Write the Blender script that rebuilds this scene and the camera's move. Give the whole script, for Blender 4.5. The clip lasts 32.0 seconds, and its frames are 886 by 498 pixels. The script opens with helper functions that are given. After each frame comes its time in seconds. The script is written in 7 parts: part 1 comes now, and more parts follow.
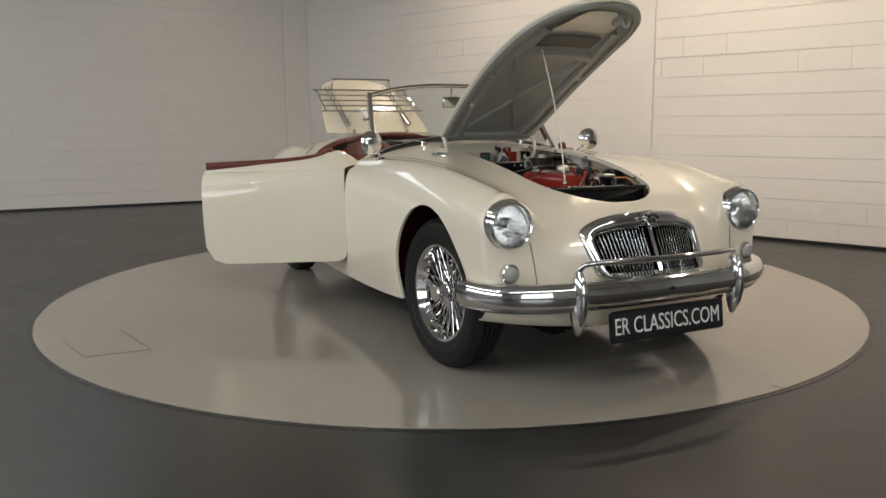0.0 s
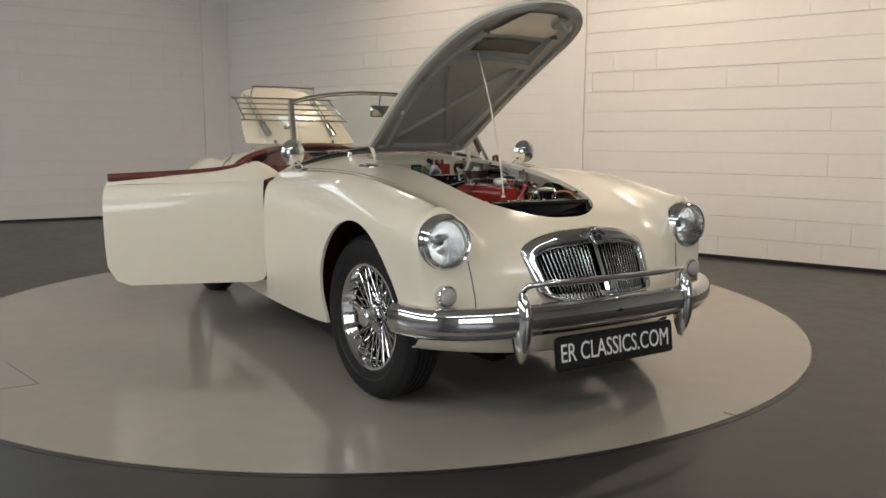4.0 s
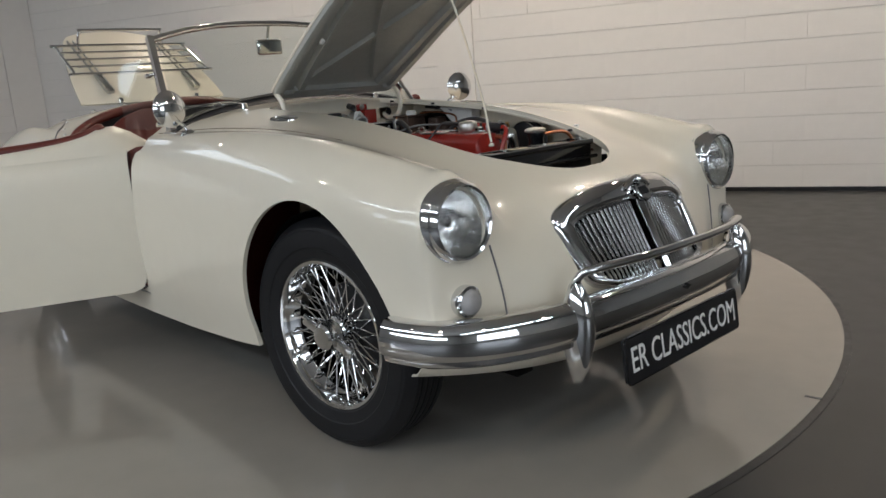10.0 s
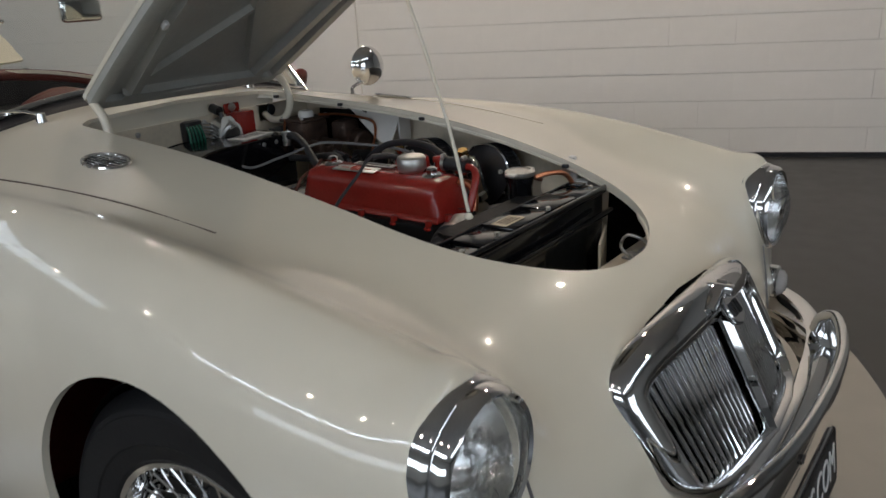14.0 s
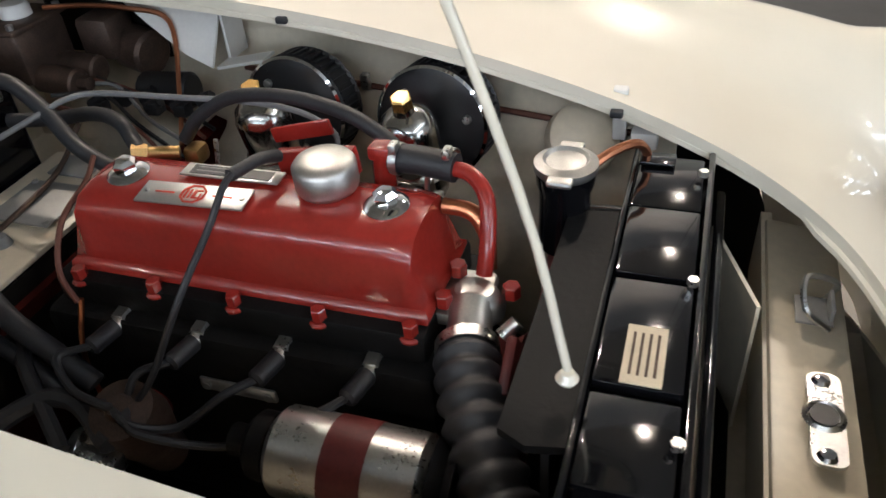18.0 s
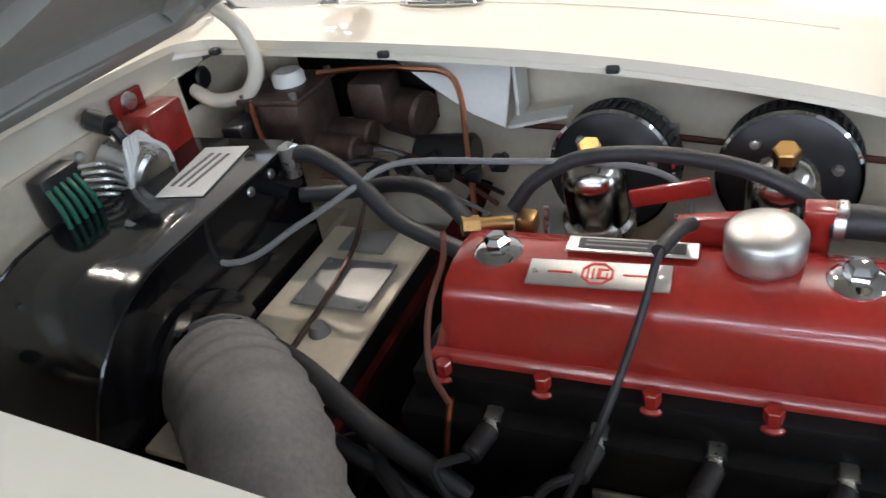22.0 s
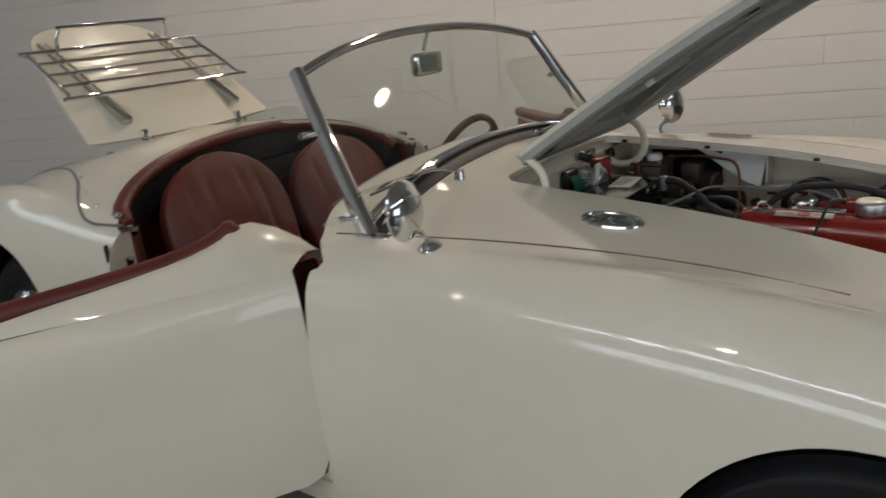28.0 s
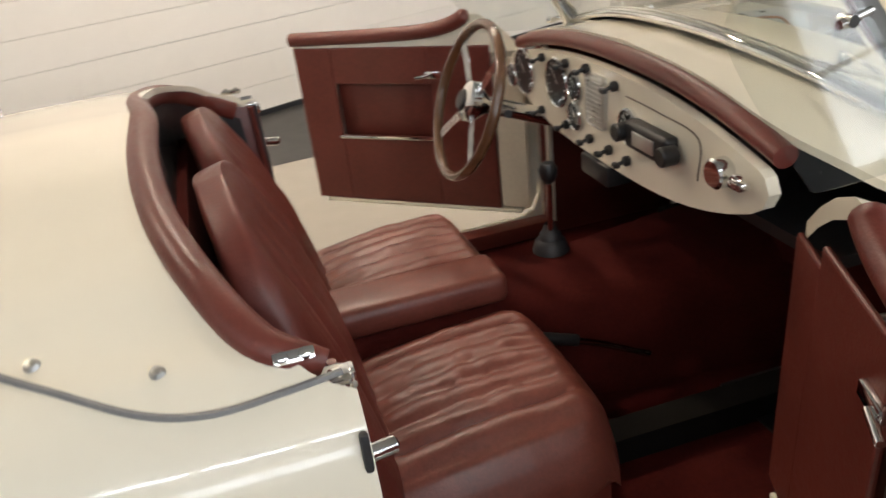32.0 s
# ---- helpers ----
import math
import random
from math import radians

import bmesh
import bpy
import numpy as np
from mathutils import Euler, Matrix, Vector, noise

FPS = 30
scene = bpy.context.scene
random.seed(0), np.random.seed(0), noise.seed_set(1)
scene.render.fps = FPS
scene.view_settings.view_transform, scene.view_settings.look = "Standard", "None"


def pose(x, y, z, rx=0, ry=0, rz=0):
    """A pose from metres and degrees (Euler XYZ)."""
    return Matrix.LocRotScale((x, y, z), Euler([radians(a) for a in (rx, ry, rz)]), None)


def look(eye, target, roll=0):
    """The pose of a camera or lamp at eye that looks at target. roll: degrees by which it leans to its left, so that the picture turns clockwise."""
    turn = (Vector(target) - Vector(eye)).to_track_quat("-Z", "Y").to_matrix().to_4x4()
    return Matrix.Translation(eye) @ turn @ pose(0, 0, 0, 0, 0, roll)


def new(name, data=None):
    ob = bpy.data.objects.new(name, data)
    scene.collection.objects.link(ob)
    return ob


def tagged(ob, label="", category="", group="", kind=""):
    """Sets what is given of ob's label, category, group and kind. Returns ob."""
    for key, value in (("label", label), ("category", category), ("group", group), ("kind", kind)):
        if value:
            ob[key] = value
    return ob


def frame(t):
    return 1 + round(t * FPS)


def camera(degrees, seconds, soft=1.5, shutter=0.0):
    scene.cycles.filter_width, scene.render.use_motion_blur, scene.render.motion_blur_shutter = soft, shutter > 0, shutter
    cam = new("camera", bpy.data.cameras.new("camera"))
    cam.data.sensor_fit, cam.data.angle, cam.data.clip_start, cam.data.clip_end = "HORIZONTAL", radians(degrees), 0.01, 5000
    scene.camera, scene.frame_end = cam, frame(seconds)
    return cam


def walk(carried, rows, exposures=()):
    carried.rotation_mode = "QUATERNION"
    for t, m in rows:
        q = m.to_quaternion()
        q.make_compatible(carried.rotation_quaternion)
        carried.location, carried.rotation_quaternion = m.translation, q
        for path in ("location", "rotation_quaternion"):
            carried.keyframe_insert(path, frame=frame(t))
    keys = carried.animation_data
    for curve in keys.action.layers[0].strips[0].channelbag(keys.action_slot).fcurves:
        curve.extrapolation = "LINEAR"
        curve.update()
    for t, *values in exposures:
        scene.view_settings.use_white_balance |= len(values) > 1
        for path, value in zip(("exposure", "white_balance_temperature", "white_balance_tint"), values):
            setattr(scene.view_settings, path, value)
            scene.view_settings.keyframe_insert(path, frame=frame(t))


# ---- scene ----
from collections import defaultdict

# ---- camera ----
cam = camera(59.63, 32.0, soft=1.5, shutter=0.3)
PATH = [
    (0, (4.12, -1.974, 1.032), (2.336, -1.128, 0.71), -0.4),
    (0.5, (4.131, -1.962, 1.015), (2.342, -1.124, 0.706), -0.5),
    (1, (4.13, -1.963, 1.012), (2.341, -1.124, 0.704), -0.4),
    (1.5, (4.132, -1.962, 1.015), (2.342, -1.124, 0.703), -0.5),
    (2, (4.129, -1.961, 1.007), (2.339, -1.123, 0.705), -0.6),
    (2.5, (4.134, -1.961, 1.016), (2.348, -1.121, 0.694), -0.3),
    (3, (4.11, -1.939, 1.001), (2.366, -1.015, 0.676), 0.2),
    (3.5, (4.011, -1.901, 1.005), (2.307, -0.895, 0.71), 0.5),
    (5.5, (3.575, -1.812, 0.984), (1.874, -0.792, 0.727), -0.3),
    (6, (3.608, -1.945, 1.015), (1.954, -0.847, 0.772), -0.0),
    (6.5, (3.718, -2.04, 1.018), (2.072, -0.928, 0.789), -0.4),
    (7, (3.812, -2.121, 1.022), (2.183, -0.986, 0.79), -0.8),
    (7.5, (3.767, -2.112, 1.024), (2.154, -0.957, 0.773), -0.9),
    (8, (3.587, -2.036, 1.012), (1.993, -0.866, 0.715), -1.1),
    (8.5, (3.373, -1.961, 1.056), (1.815, -0.755, 0.717), -2.7),
    (9, (3.253, -1.895, 1.082), (1.732, -0.665, 0.669), -3),
    (9.5, (3.101, -1.796, 1.036), (1.606, -0.538, 0.613), -3.1),
    (10, (2.922, -1.716, 0.972), (1.478, -0.402, 0.544), -4),
    (10.5, (2.782, -1.691, 0.878), (1.357, -0.345, 0.481), -3.8),
    (11, (2.672, -1.688, 0.819), (1.284, -0.296, 0.462), -2.7),
    (11.5, (2.599, -1.678, 0.796), (1.268, -0.231, 0.439), -2),
    (12, (2.537, -1.649, 0.795), (1.248, -0.168, 0.416), -1.3),
    (12.5, (2.465, -1.588, 0.842), (1.214, -0.083, 0.433), -0.9),
    (13, (2.378, -1.447, 0.948), (1.152, 0.054, 0.456), -1.9),
    (13.5, (2.255, -1.295, 1.053), (1.061, 0.21, 0.495), -3),
    (14, (2.137, -1.155, 1.158), (0.982, 0.346, 0.516), -3.2),
    (14.5, (2.034, -0.994, 1.202), (0.906, 0.48, 0.457), -3.2),
    (16.5, (1.716, -0.531, 1.194), (0.751, 0.808, 0.065), -4.0),
    (17, (1.67, -0.48, 1.181), (0.748, 0.86, 0.018), -4.2),
    (17.5, (1.565, -0.473, 1.177), (0.802, 0.952, -0.001), -3.9),
    (18, (1.449, -0.485, 1.183), (0.889, 1.007, -0.025), -4.9),
    (18.5, (1.351, -0.481, 1.179), (0.927, 1.053, -0.031), -5.8),
    (19, (1.28, -0.472, 1.171), (0.945, 1.085, -0.039), -5.5),
    (19.5, (1.209, -0.454, 1.173), (0.858, 1.106, -0.03), -5.0),
    (20, (1.162, -0.451, 1.168), (0.615, 1.109, 0.041), -4.8),
    (20.5, (1.138, -0.459, 1.162), (0.432, 1.069, 0.082), -5.9),
    (21, (1.108, -0.469, 1.156), (0.289, 1.016, 0.095), -6.7),
    (21.3, (1.103, -0.47, 1.183), (0.242, 0.956, 0.076), -9.2),
    (21.5, (1.112, -0.479, 1.175), (0.253, 0.968, 0.094), -10.2),
    (22, (1.138, -0.478, 1.169), (0.377, 1.023, 0.088), -10.5),
    (22.5, (1.172, -0.479, 1.169), (0.526, 1.067, 0.078), -9.8),
    (23, (1.208, -0.477, 1.172), (0.647, 1.087, 0.059), -9.4),
    (23.5, (1.241, -0.476, 1.175), (0.725, 1.087, 0.039), -8.3),
    (24, (1.285, -0.479, 1.175), (0.786, 1.081, 0.027), -8.6),
    (24.5, (1.323, -0.489, 1.176), (0.863, 1.083, 0.029), -8.5),
    (26.5, (1.398, -0.959, 1.238), (0.743, 0.757, 0.448), -9.7),
    (27, (1.386, -1.234, 1.259), (0.609, 0.47, 0.557), -6.8),
    (27.5, (1.414, -1.485, 1.281), (0.413, 0.14, 0.682), -7.0),
    (28, (1.398, -1.683, 1.292), (0.203, -0.194, 0.698), -5.7),
    (28.5, (1.209, -1.838, 1.287), (-0.007, -0.375, 0.671), -4.6),
    (29, (0.957, -1.853, 1.251), (-0.262, -0.403, 0.611), -4.1),
    (29.5, (0.662, -1.758, 1.246), (-0.492, -0.257, 0.6), -5.9),
    (30, (0.363, -1.706, 1.236), (-0.599, -0.086, 0.565), -6.4),
    (30.5, (0.123, -1.634, 1.262), (-0.649, 0.071, 0.558), -7.0),
    (31, (-0.162, -1.497, 1.246), (-0.619, 0.305, 0.508), -8.2),
    (31.5, (-0.375, -1.408, 1.243), (-0.5, 0.4, 0.398), -7.7),
    (32, (-0.591, -1.312, 1.277), (-0.159, 0.425, 0.385), -7.0),
]
walk(cam, [(t, look(eye, target, roll)) for t, eye, target, roll in PATH],
     exposures=[(0, 0.15, 6600, 13), (6, 0.07, 6500, 13), (9, -0.06, 6200, 13), (12, 0.1, 5900, 13), (13, 0.04, 5900, 13), (14, -0.38, 6000, 13), (14.5, -0.33, 6000, 13), (17, 0.42, 6100, 13), (19, 1, 5700, 13), (23.5, 1.12, 5700, 13), (24.5, 1.12, 5800, 13),
                (26.5, 0.57, 6100, 13), (27, 0.34, 6100, 13), (28, -0.42, 6200, 13), (30, -0.42, 6500, 13), (31.2, -0.02, 6700, 13), (32, 0.66, 6450, 13)])

# ---- world and light ----
world = bpy.data.worlds.new("world")
scene.world = world
world.use_nodes = True
wn = world.node_tree
sky = wn.nodes.new("ShaderNodeTexSky")
sky.sky_type, sky.sun_disc, sky.sun_elevation, sky.sun_rotation = "NISHITA", False, radians(35), radians(200)
wn.links.new(sky.outputs[0], wn.nodes["Background"].inputs[0])
wn.nodes["Background"].inputs[1].default_value = 0.1


def area_lamp(name, eye, target, w, h, power, color):
    data = bpy.data.lights.new(name, "AREA")
    data.shape, data.size, data.size_y, data.energy, data.color = "RECTANGLE", w, h, power, color
    ob = new(name, data)
    ob.matrix_world = look(eye, target)
    return ob


# daylight through the roof light and the shop windows
area_lamp("roof_light", (0.5, -6.2, 4.36), (0.5, -5.6, 0), 8.0, 0.42, 210, (0.84, 0.94, 1.0))
area_lamp("roof_light", (6.3, -2.2, 4.36), (6.3, -2.2, 0), 0.8, 7.0, 120, (0.84, 0.94, 1.0))
area_lamp("window_daylight", (-6.34, -3.6, 3.86), (0, -3.6, 3.5), 4.4, 0.72, 25, (0.84, 0.94, 1.0))
area_lamp("window_daylight", (8.36, -3.2, 1.9), (0, -3.2, 1.9), 3.6, 2.4, 75, (0.88, 0.95, 1.0))
area_lamp("window_daylight", (1.6, -7.82, 2.35), (1.6, 0, 2.35), 9.0, 0.95, 140, (0.88, 0.95, 1.0))

# warm round spots under the ceiling
SPOT_Z = 3.6
SPOTS = [(-5.0, -3.4, 7), (-4.8, -0.6, 9), (-2.4, -3.4, 12), (-2.6, 1.3, 32), (0.2, -3.4, 14), (-0.4, 2.2, 46), (2.8, -3.4, 14), (1.8, 3.0, 46), (4.6, 0.6, 18), (4.8, -2.0, 14)]
for x, y, p in SPOTS:
    data = bpy.data.lights.new("spot_bulb", "AREA")
    data.shape, data.size, data.energy, data.color = "DISK", 0.16, p, (1.0, 0.83, 0.63)
    data.spread = radians(150)
    new("spot_bulb", data).matrix_world = look((x, y, SPOT_Z + 0.03), (x, y + 0.001, 0))

# ---- materials ----
def material(name, color, rough=0.5, metal=0.0, coat=0.0, noise_scale=0.0, noise_amount=0.0, bump=0.0, bump_scale=200.0, rough_var=0.0, spec=0.5, coord="Object", per_object=0.0):
    m = bpy.data.materials.new(name)
    m.use_nodes = True
    nt = m.node_tree
    b = nt.nodes["Principled BSDF"]
    b.inputs["Base Color"].default_value = (*color, 1)
    b.inputs["Roughness"].default_value = rough
    b.inputs["Metallic"].default_value = metal
    b.inputs["Specular IOR Level"].default_value = spec
    b.inputs["Coat Weight"].default_value = coat
    b.inputs["Coat Roughness"].default_value = 0.015
    tc = nt.nodes.new("ShaderNodeTexCoord")
    out = None
    if noise_scale:
        big = nt.nodes.new("ShaderNodeTexNoise")
        big.inputs["Scale"].default_value, big.inputs["Detail"].default_value = noise_scale, 3
        fine = nt.nodes.new("ShaderNodeTexNoise")
        fine.inputs["Scale"].default_value, fine.inputs["Detail"].default_value = noise_scale * 11, 4
        for n in (big, fine):
            nt.links.new(tc.outputs[coord], n.inputs["Vector"])
        add = nt.nodes.new("ShaderNodeMath")
        add.operation = "ADD"
        nt.links.new(big.outputs[0], add.inputs[0])
        nt.links.new(fine.outputs[0], add.inputs[1])
        if per_object:
            info = nt.nodes.new("ShaderNodeObjectInfo")
            mad = nt.nodes.new("ShaderNodeMath")
            mad.operation = "MULTIPLY_ADD"
            mad.inputs[1].default_value = per_object
            nt.links.new(info.outputs["Random"], mad.inputs[0])
            nt.links.new(add.outputs[0], mad.inputs[2])
            add = mad
        ramp = nt.nodes.new("ShaderNodeMapRange")
        ramp.inputs[1].default_value, ramp.inputs[2].default_value = 0.6, 1.4 + per_object
        ramp.inputs[3].default_value, ramp.inputs[4].default_value = 1 - noise_amount, 1 + noise_amount
        nt.links.new(add.outputs[0], ramp.inputs[0])
        mul = nt.nodes.new("ShaderNodeMix")
        mul.data_type, mul.blend_type = "RGBA", "MULTIPLY"
        mul.inputs[0].default_value = 1.0
        mul.inputs[6].default_value = (*color, 1)
        nt.links.new(ramp.outputs[0], mul.inputs[7])
        nt.links.new(mul.outputs[2], b.inputs["Base Color"])
        if rough_var:
            rr = nt.nodes.new("ShaderNodeMapRange")
            rr.inputs[1].default_value, rr.inputs[2].default_value = 0.6, 1.4
            rr.inputs[3].default_value, rr.inputs[4].default_value = max(0.0, rough - rough_var), rough + rough_var
            nt.links.new(add.outputs[0], rr.inputs[0])
            nt.links.new(rr.outputs[0], b.inputs["Roughness"])
    if bump:
        bn = nt.nodes.new("ShaderNodeTexNoise")
        bn.inputs["Scale"].default_value, bn.inputs["Detail"].default_value = bump_scale, 5
        nt.links.new(tc.outputs[coord], bn.inputs["Vector"])
        bp = nt.nodes.new("ShaderNodeBump")
        bp.inputs["Strength"].default_value, bp.inputs["Distance"].default_value = bump, 0.002
        nt.links.new(bn.outputs[0], bp.inputs["Height"])
        nt.links.new(bp.outputs[0], b.inputs["Normal"])
    return m


def thin_glass(name, tint=(1, 1, 1)):
    """A flat pane: clear, with a sharp reflection that grows at grazing angles."""
    m = bpy.data.materials.new(name)
    m.use_nodes = True
    nt = m.node_tree
    nt.nodes.remove(nt.nodes["Principled BSDF"])
    tr, gl, mix, lw, pw, ad = (nt.nodes.new("ShaderNode" + k) for k in ("BsdfTransparent", "BsdfGlossy", "MixShader", "LayerWeight", "Math", "Math"))
    tr.inputs[0].default_value = (*tint, 1)
    gl.inputs["Roughness"].default_value = 0.0
    lw.inputs[0].default_value = 0.5
    pw.operation, ad.operation = "POWER", "MULTIPLY_ADD"
    pw.inputs[1].default_value = 4.0
    ad.inputs[1].default_value, ad.inputs[2].default_value = 0.8, 0.035
    nt.links.new(lw.outputs["Facing"], pw.inputs[0])
    nt.links.new(pw.outputs[0], ad.inputs[0])
    nt.links.new(ad.outputs[0], mix.inputs[0])
    nt.links.new(tr.outputs[0], mix.inputs[1])
    nt.links.new(gl.outputs[0], mix.inputs[2])
    nt.links.new(mix.outputs[0], nt.nodes["Material Output"].inputs[0])
    return m


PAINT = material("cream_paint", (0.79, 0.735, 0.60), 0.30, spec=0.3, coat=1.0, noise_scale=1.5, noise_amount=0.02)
# body cream darkened and mottled for the bay's shading and dirt
PAINT_IN = material("cream_bay_dirt_and_shade", (0.66, 0.585, 0.45), 0.4, noise_scale=9, noise_amount=0.10, rough_var=0.1)
UNDER_PAINT = material("grey_underside_paint", (0.42, 0.42, 0.38), 0.45, noise_scale=7, noise_amount=0.08)
CHROME = material("chrome", (0.72, 0.72, 0.715), 0.035, 1.0, noise_scale=14, noise_amount=0.03, rough_var=0.018)
STEEL = material("dull_steel", (0.55, 0.55, 0.53), 0.32, 1.0, noise_scale=30, noise_amount=0.12, rough_var=0.12)
POLISHED = material("polished_alloy", (0.50, 0.49, 0.46), 0.17, 1.0, noise_scale=40, noise_amount=0.15, rough_var=0.07)
ALUMINIUM = material("cast_aluminium", (0.56, 0.555, 0.53), 0.42, 1.0, noise_scale=40, noise_amount=0.15, rough_var=0.1)
LEATHER = material("oxblood_leather", (0.125, 0.026, 0.018), 0.38, noise_scale=9, noise_amount=0.22, bump=0.25, bump_scale=260, rough_var=0.1)
LEATHER_WORN = material("worn_oxblood_leather", (0.155, 0.042, 0.029), 0.42, noise_scale=11, noise_amount=0.28, bump=0.3, bump_scale=240, rough_var=0.1)
CARPET = material("dark_red_carpet", (0.060, 0.008, 0.006), 0.95, noise_scale=12, noise_amount=0.3, bump=0.8, bump_scale=700, spec=0.1)
RUBBER = material("black_tyre_rubber", (0.010, 0.010, 0.011), 0.55, spec=0.3, noise_scale=20, noise_amount=0.2, bump=0.15, bump_scale=150)
BLACK = material("satin_black_paint", (0.012, 0.012, 0.013), 0.38, noise_scale=18, noise_amount=0.3, rough_var=0.12)
GLOSS_BLACK = material("gloss_black_paint", (0.004, 0.004, 0.005), 0.12, spec=0.4, coat=0.5, noise_scale=9, noise_amount=0.2, bump=0.5, bump_scale=22)
HOSE = material("black_rubber_hose", (0.02, 0.02, 0.022), 0.5, noise_scale=25, noise_amount=0.3, bump=0.2, bump_scale=300)
# underseal black, also put where gaps and hollows lie in shade
UNDERBODY_AND_GAPS = material("black_underseal_and_dark_gaps", (0.008, 0.007, 0.006), 0.9, noise_scale=15, noise_amount=0.3, spec=0.1)
ENGINE_RED = material("engine_red_enamel", (0.285, 0.022, 0.015), 0.25, coat=0.5, noise_scale=16, noise_amount=0.12, bump=0.06, bump_scale=90)
DARK_RED = material("dull_engine_maroon", (0.10, 0.014, 0.012), 0.5, noise_scale=20, noise_amount=0.3)
BRASS = material("brass", (0.72, 0.45, 0.16), 0.25, 1.0, noise_scale=40, noise_amount=0.1)
COPPER = material("copper_pipe", (0.62, 0.25, 0.13), 0.3, 1.0, noise_scale=40, noise_amount=0.15)
WHITE_PLASTIC = material("white_plastic", (0.75, 0.74, 0.70), 0.4, noise_scale=20, noise_amount=0.05)
GREY_CABLE = material("grey_cable_sheath", (0.16, 0.16, 0.16), 0.5, noise_scale=30, noise_amount=0.15)
DUCT = material("grey_fabric_duct", (0.21, 0.20, 0.19), 0.7, noise_scale=16, noise_amount=0.25, bump=0.4, bump_scale=160)
OLD_METAL = material("old_brown_metal", (0.085, 0.056, 0.042), 0.5, 0.5, noise_scale=45, noise_amount=0.55, bump=0.3, bump_scale=120)
BARE_PLATE = material("bare_alloy_plate", (0.62, 0.62, 0.60), 0.38, 0.9, noise_scale=50, noise_amount=0.08)
PAPER = material("cream_paper_label", (0.62, 0.53, 0.38), 0.7, noise_scale=60, noise_amount=0.12)
WHITE_INK = material("white_lettering", (0.8, 0.8, 0.78), 0.5)
RED_INK = material("red_enamel_lettering", (0.55, 0.06, 0.03), 0.4)
GREEN_WIRE = material("green_wire", (0.02, 0.13, 0.08), 0.45)
BROWN_WIRE = material("brown_cloth_wire", (0.11, 0.035, 0.02), 0.7)
TAIL_RED = material("red_lamp_glass", (0.30, 0.01, 0.01), 0.12, coat=0.5)
PANE = thin_glass("windscreen_glass", (0.95, 0.965, 0.95))
MIRROR = material("mirror_glass", (0.9, 0.9, 0.9), 0.01, 1.0)
SILVER = material("lamp_reflector", (0.9, 0.9, 0.88), 0.12, 1.0)
DIAL = material("black_dial", (0.015, 0.015, 0.015), 0.3)
WHEEL_WOOD = material("dark_wood_rim", (0.10, 0.045, 0.02), 0.25, coat=0.5, noise_scale=30, noise_amount=0.3)
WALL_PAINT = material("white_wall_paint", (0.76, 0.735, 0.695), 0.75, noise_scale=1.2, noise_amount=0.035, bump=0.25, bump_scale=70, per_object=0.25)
MORTAR = material("painted_mortar", (0.71, 0.685, 0.645), 0.88, noise_scale=4, noise_amount=0.05)
FLOOR = material("dark_poured_floor", (0.025, 0.0245, 0.023), 0.34, spec=0.35, noise_scale=0.9, noise_amount=0.10, rough_var=0.05)
DISC = material("beige_resin_turntable", (0.285, 0.263, 0.228), 0.11, noise_scale=0.8, noise_amount=0.05, rough_var=0.04)
# outer walls and ceiling greyed to cut fill light and darken chrome
DIMMED_WALL = material("dimmed_wall_paint", (0.40, 0.385, 0.36), 0.8, noise_scale=1.2, noise_amount=0.05, bump=0.2, bump_scale=60)
DIMMED_CEILING = material("dimmed_ceiling_paint", (0.50, 0.485, 0.455), 0.8, noise_scale=1.5, noise_amount=0.04)
FROST = material("frosted_lamp_glass", (0.36, 0.35, 0.34), 0.18, coat=0.6, noise_scale=60, noise_amount=0.1, bump=0.3, bump_scale=90)
BLOCK_BLACK = material("sooty_black_casting", (0.005, 0.005, 0.005), 0.55, spec=0.2, noise_scale=25, noise_amount=0.4, bump=0.4, bump_scale=120)
DULL_PLATE = material("dull_grey_plate", (0.30, 0.30, 0.29), 0.5, 0.5, noise_scale=50, noise_amount=0.12)
BOWL = material("lamp_bowl_silver", (0.95, 0.95, 0.93), 0.16, 1.0, noise_scale=40, noise_amount=0.04, bump=0.9, bump_scale=70)
OLD_BRASS = material("tarnished_brass", (0.42, 0.27, 0.11), 0.4, 1.0, noise_scale=50, noise_amount=0.3)
FRAME_WHITE = material("white_frame_enamel", (0.72, 0.71, 0.68), 0.4, noise_scale=6, noise_amount=0.03)

# ---- building helpers ----
def finish(me, mat, smooth=True, sharp=40):
    mats = mat if isinstance(mat, (list, tuple)) else [mat]
    for m in mats:
        me.materials.append(m)
    if smooth:
        me.polygons.foreach_set("use_smooth", [True] * len(me.polygons))
        me.set_sharp_from_angle(angle=radians(sharp))
    return me


def part(name, bm, mat, parent=None, label="", smooth=True, sharp=40, m=None):
    """Links a bmesh as one mesh object under a thing or a part. bm may be a mesh already."""
    if isinstance(bm, bpy.types.Mesh):
        me = bm
    else:
        me = bpy.data.meshes.new(name)
        bm.normal_update()
        bm.to_mesh(me)
        bm.free()
    finish(me, mat, smooth, sharp)
    ob = new(name, me)
    if parent is not None:
        ob.parent = parent
    if m is not None:
        ob.matrix_basis = m
    if label:
        ob["label"] = label
    return ob


def share(name, me, parent, m):
    ob = new(name, me)
    ob.parent = parent
    ob.matrix_basis = m
    return ob


def empty(name, at=(0, 0, 0)):
    ob = new(name)
    ob.location = at
    return ob


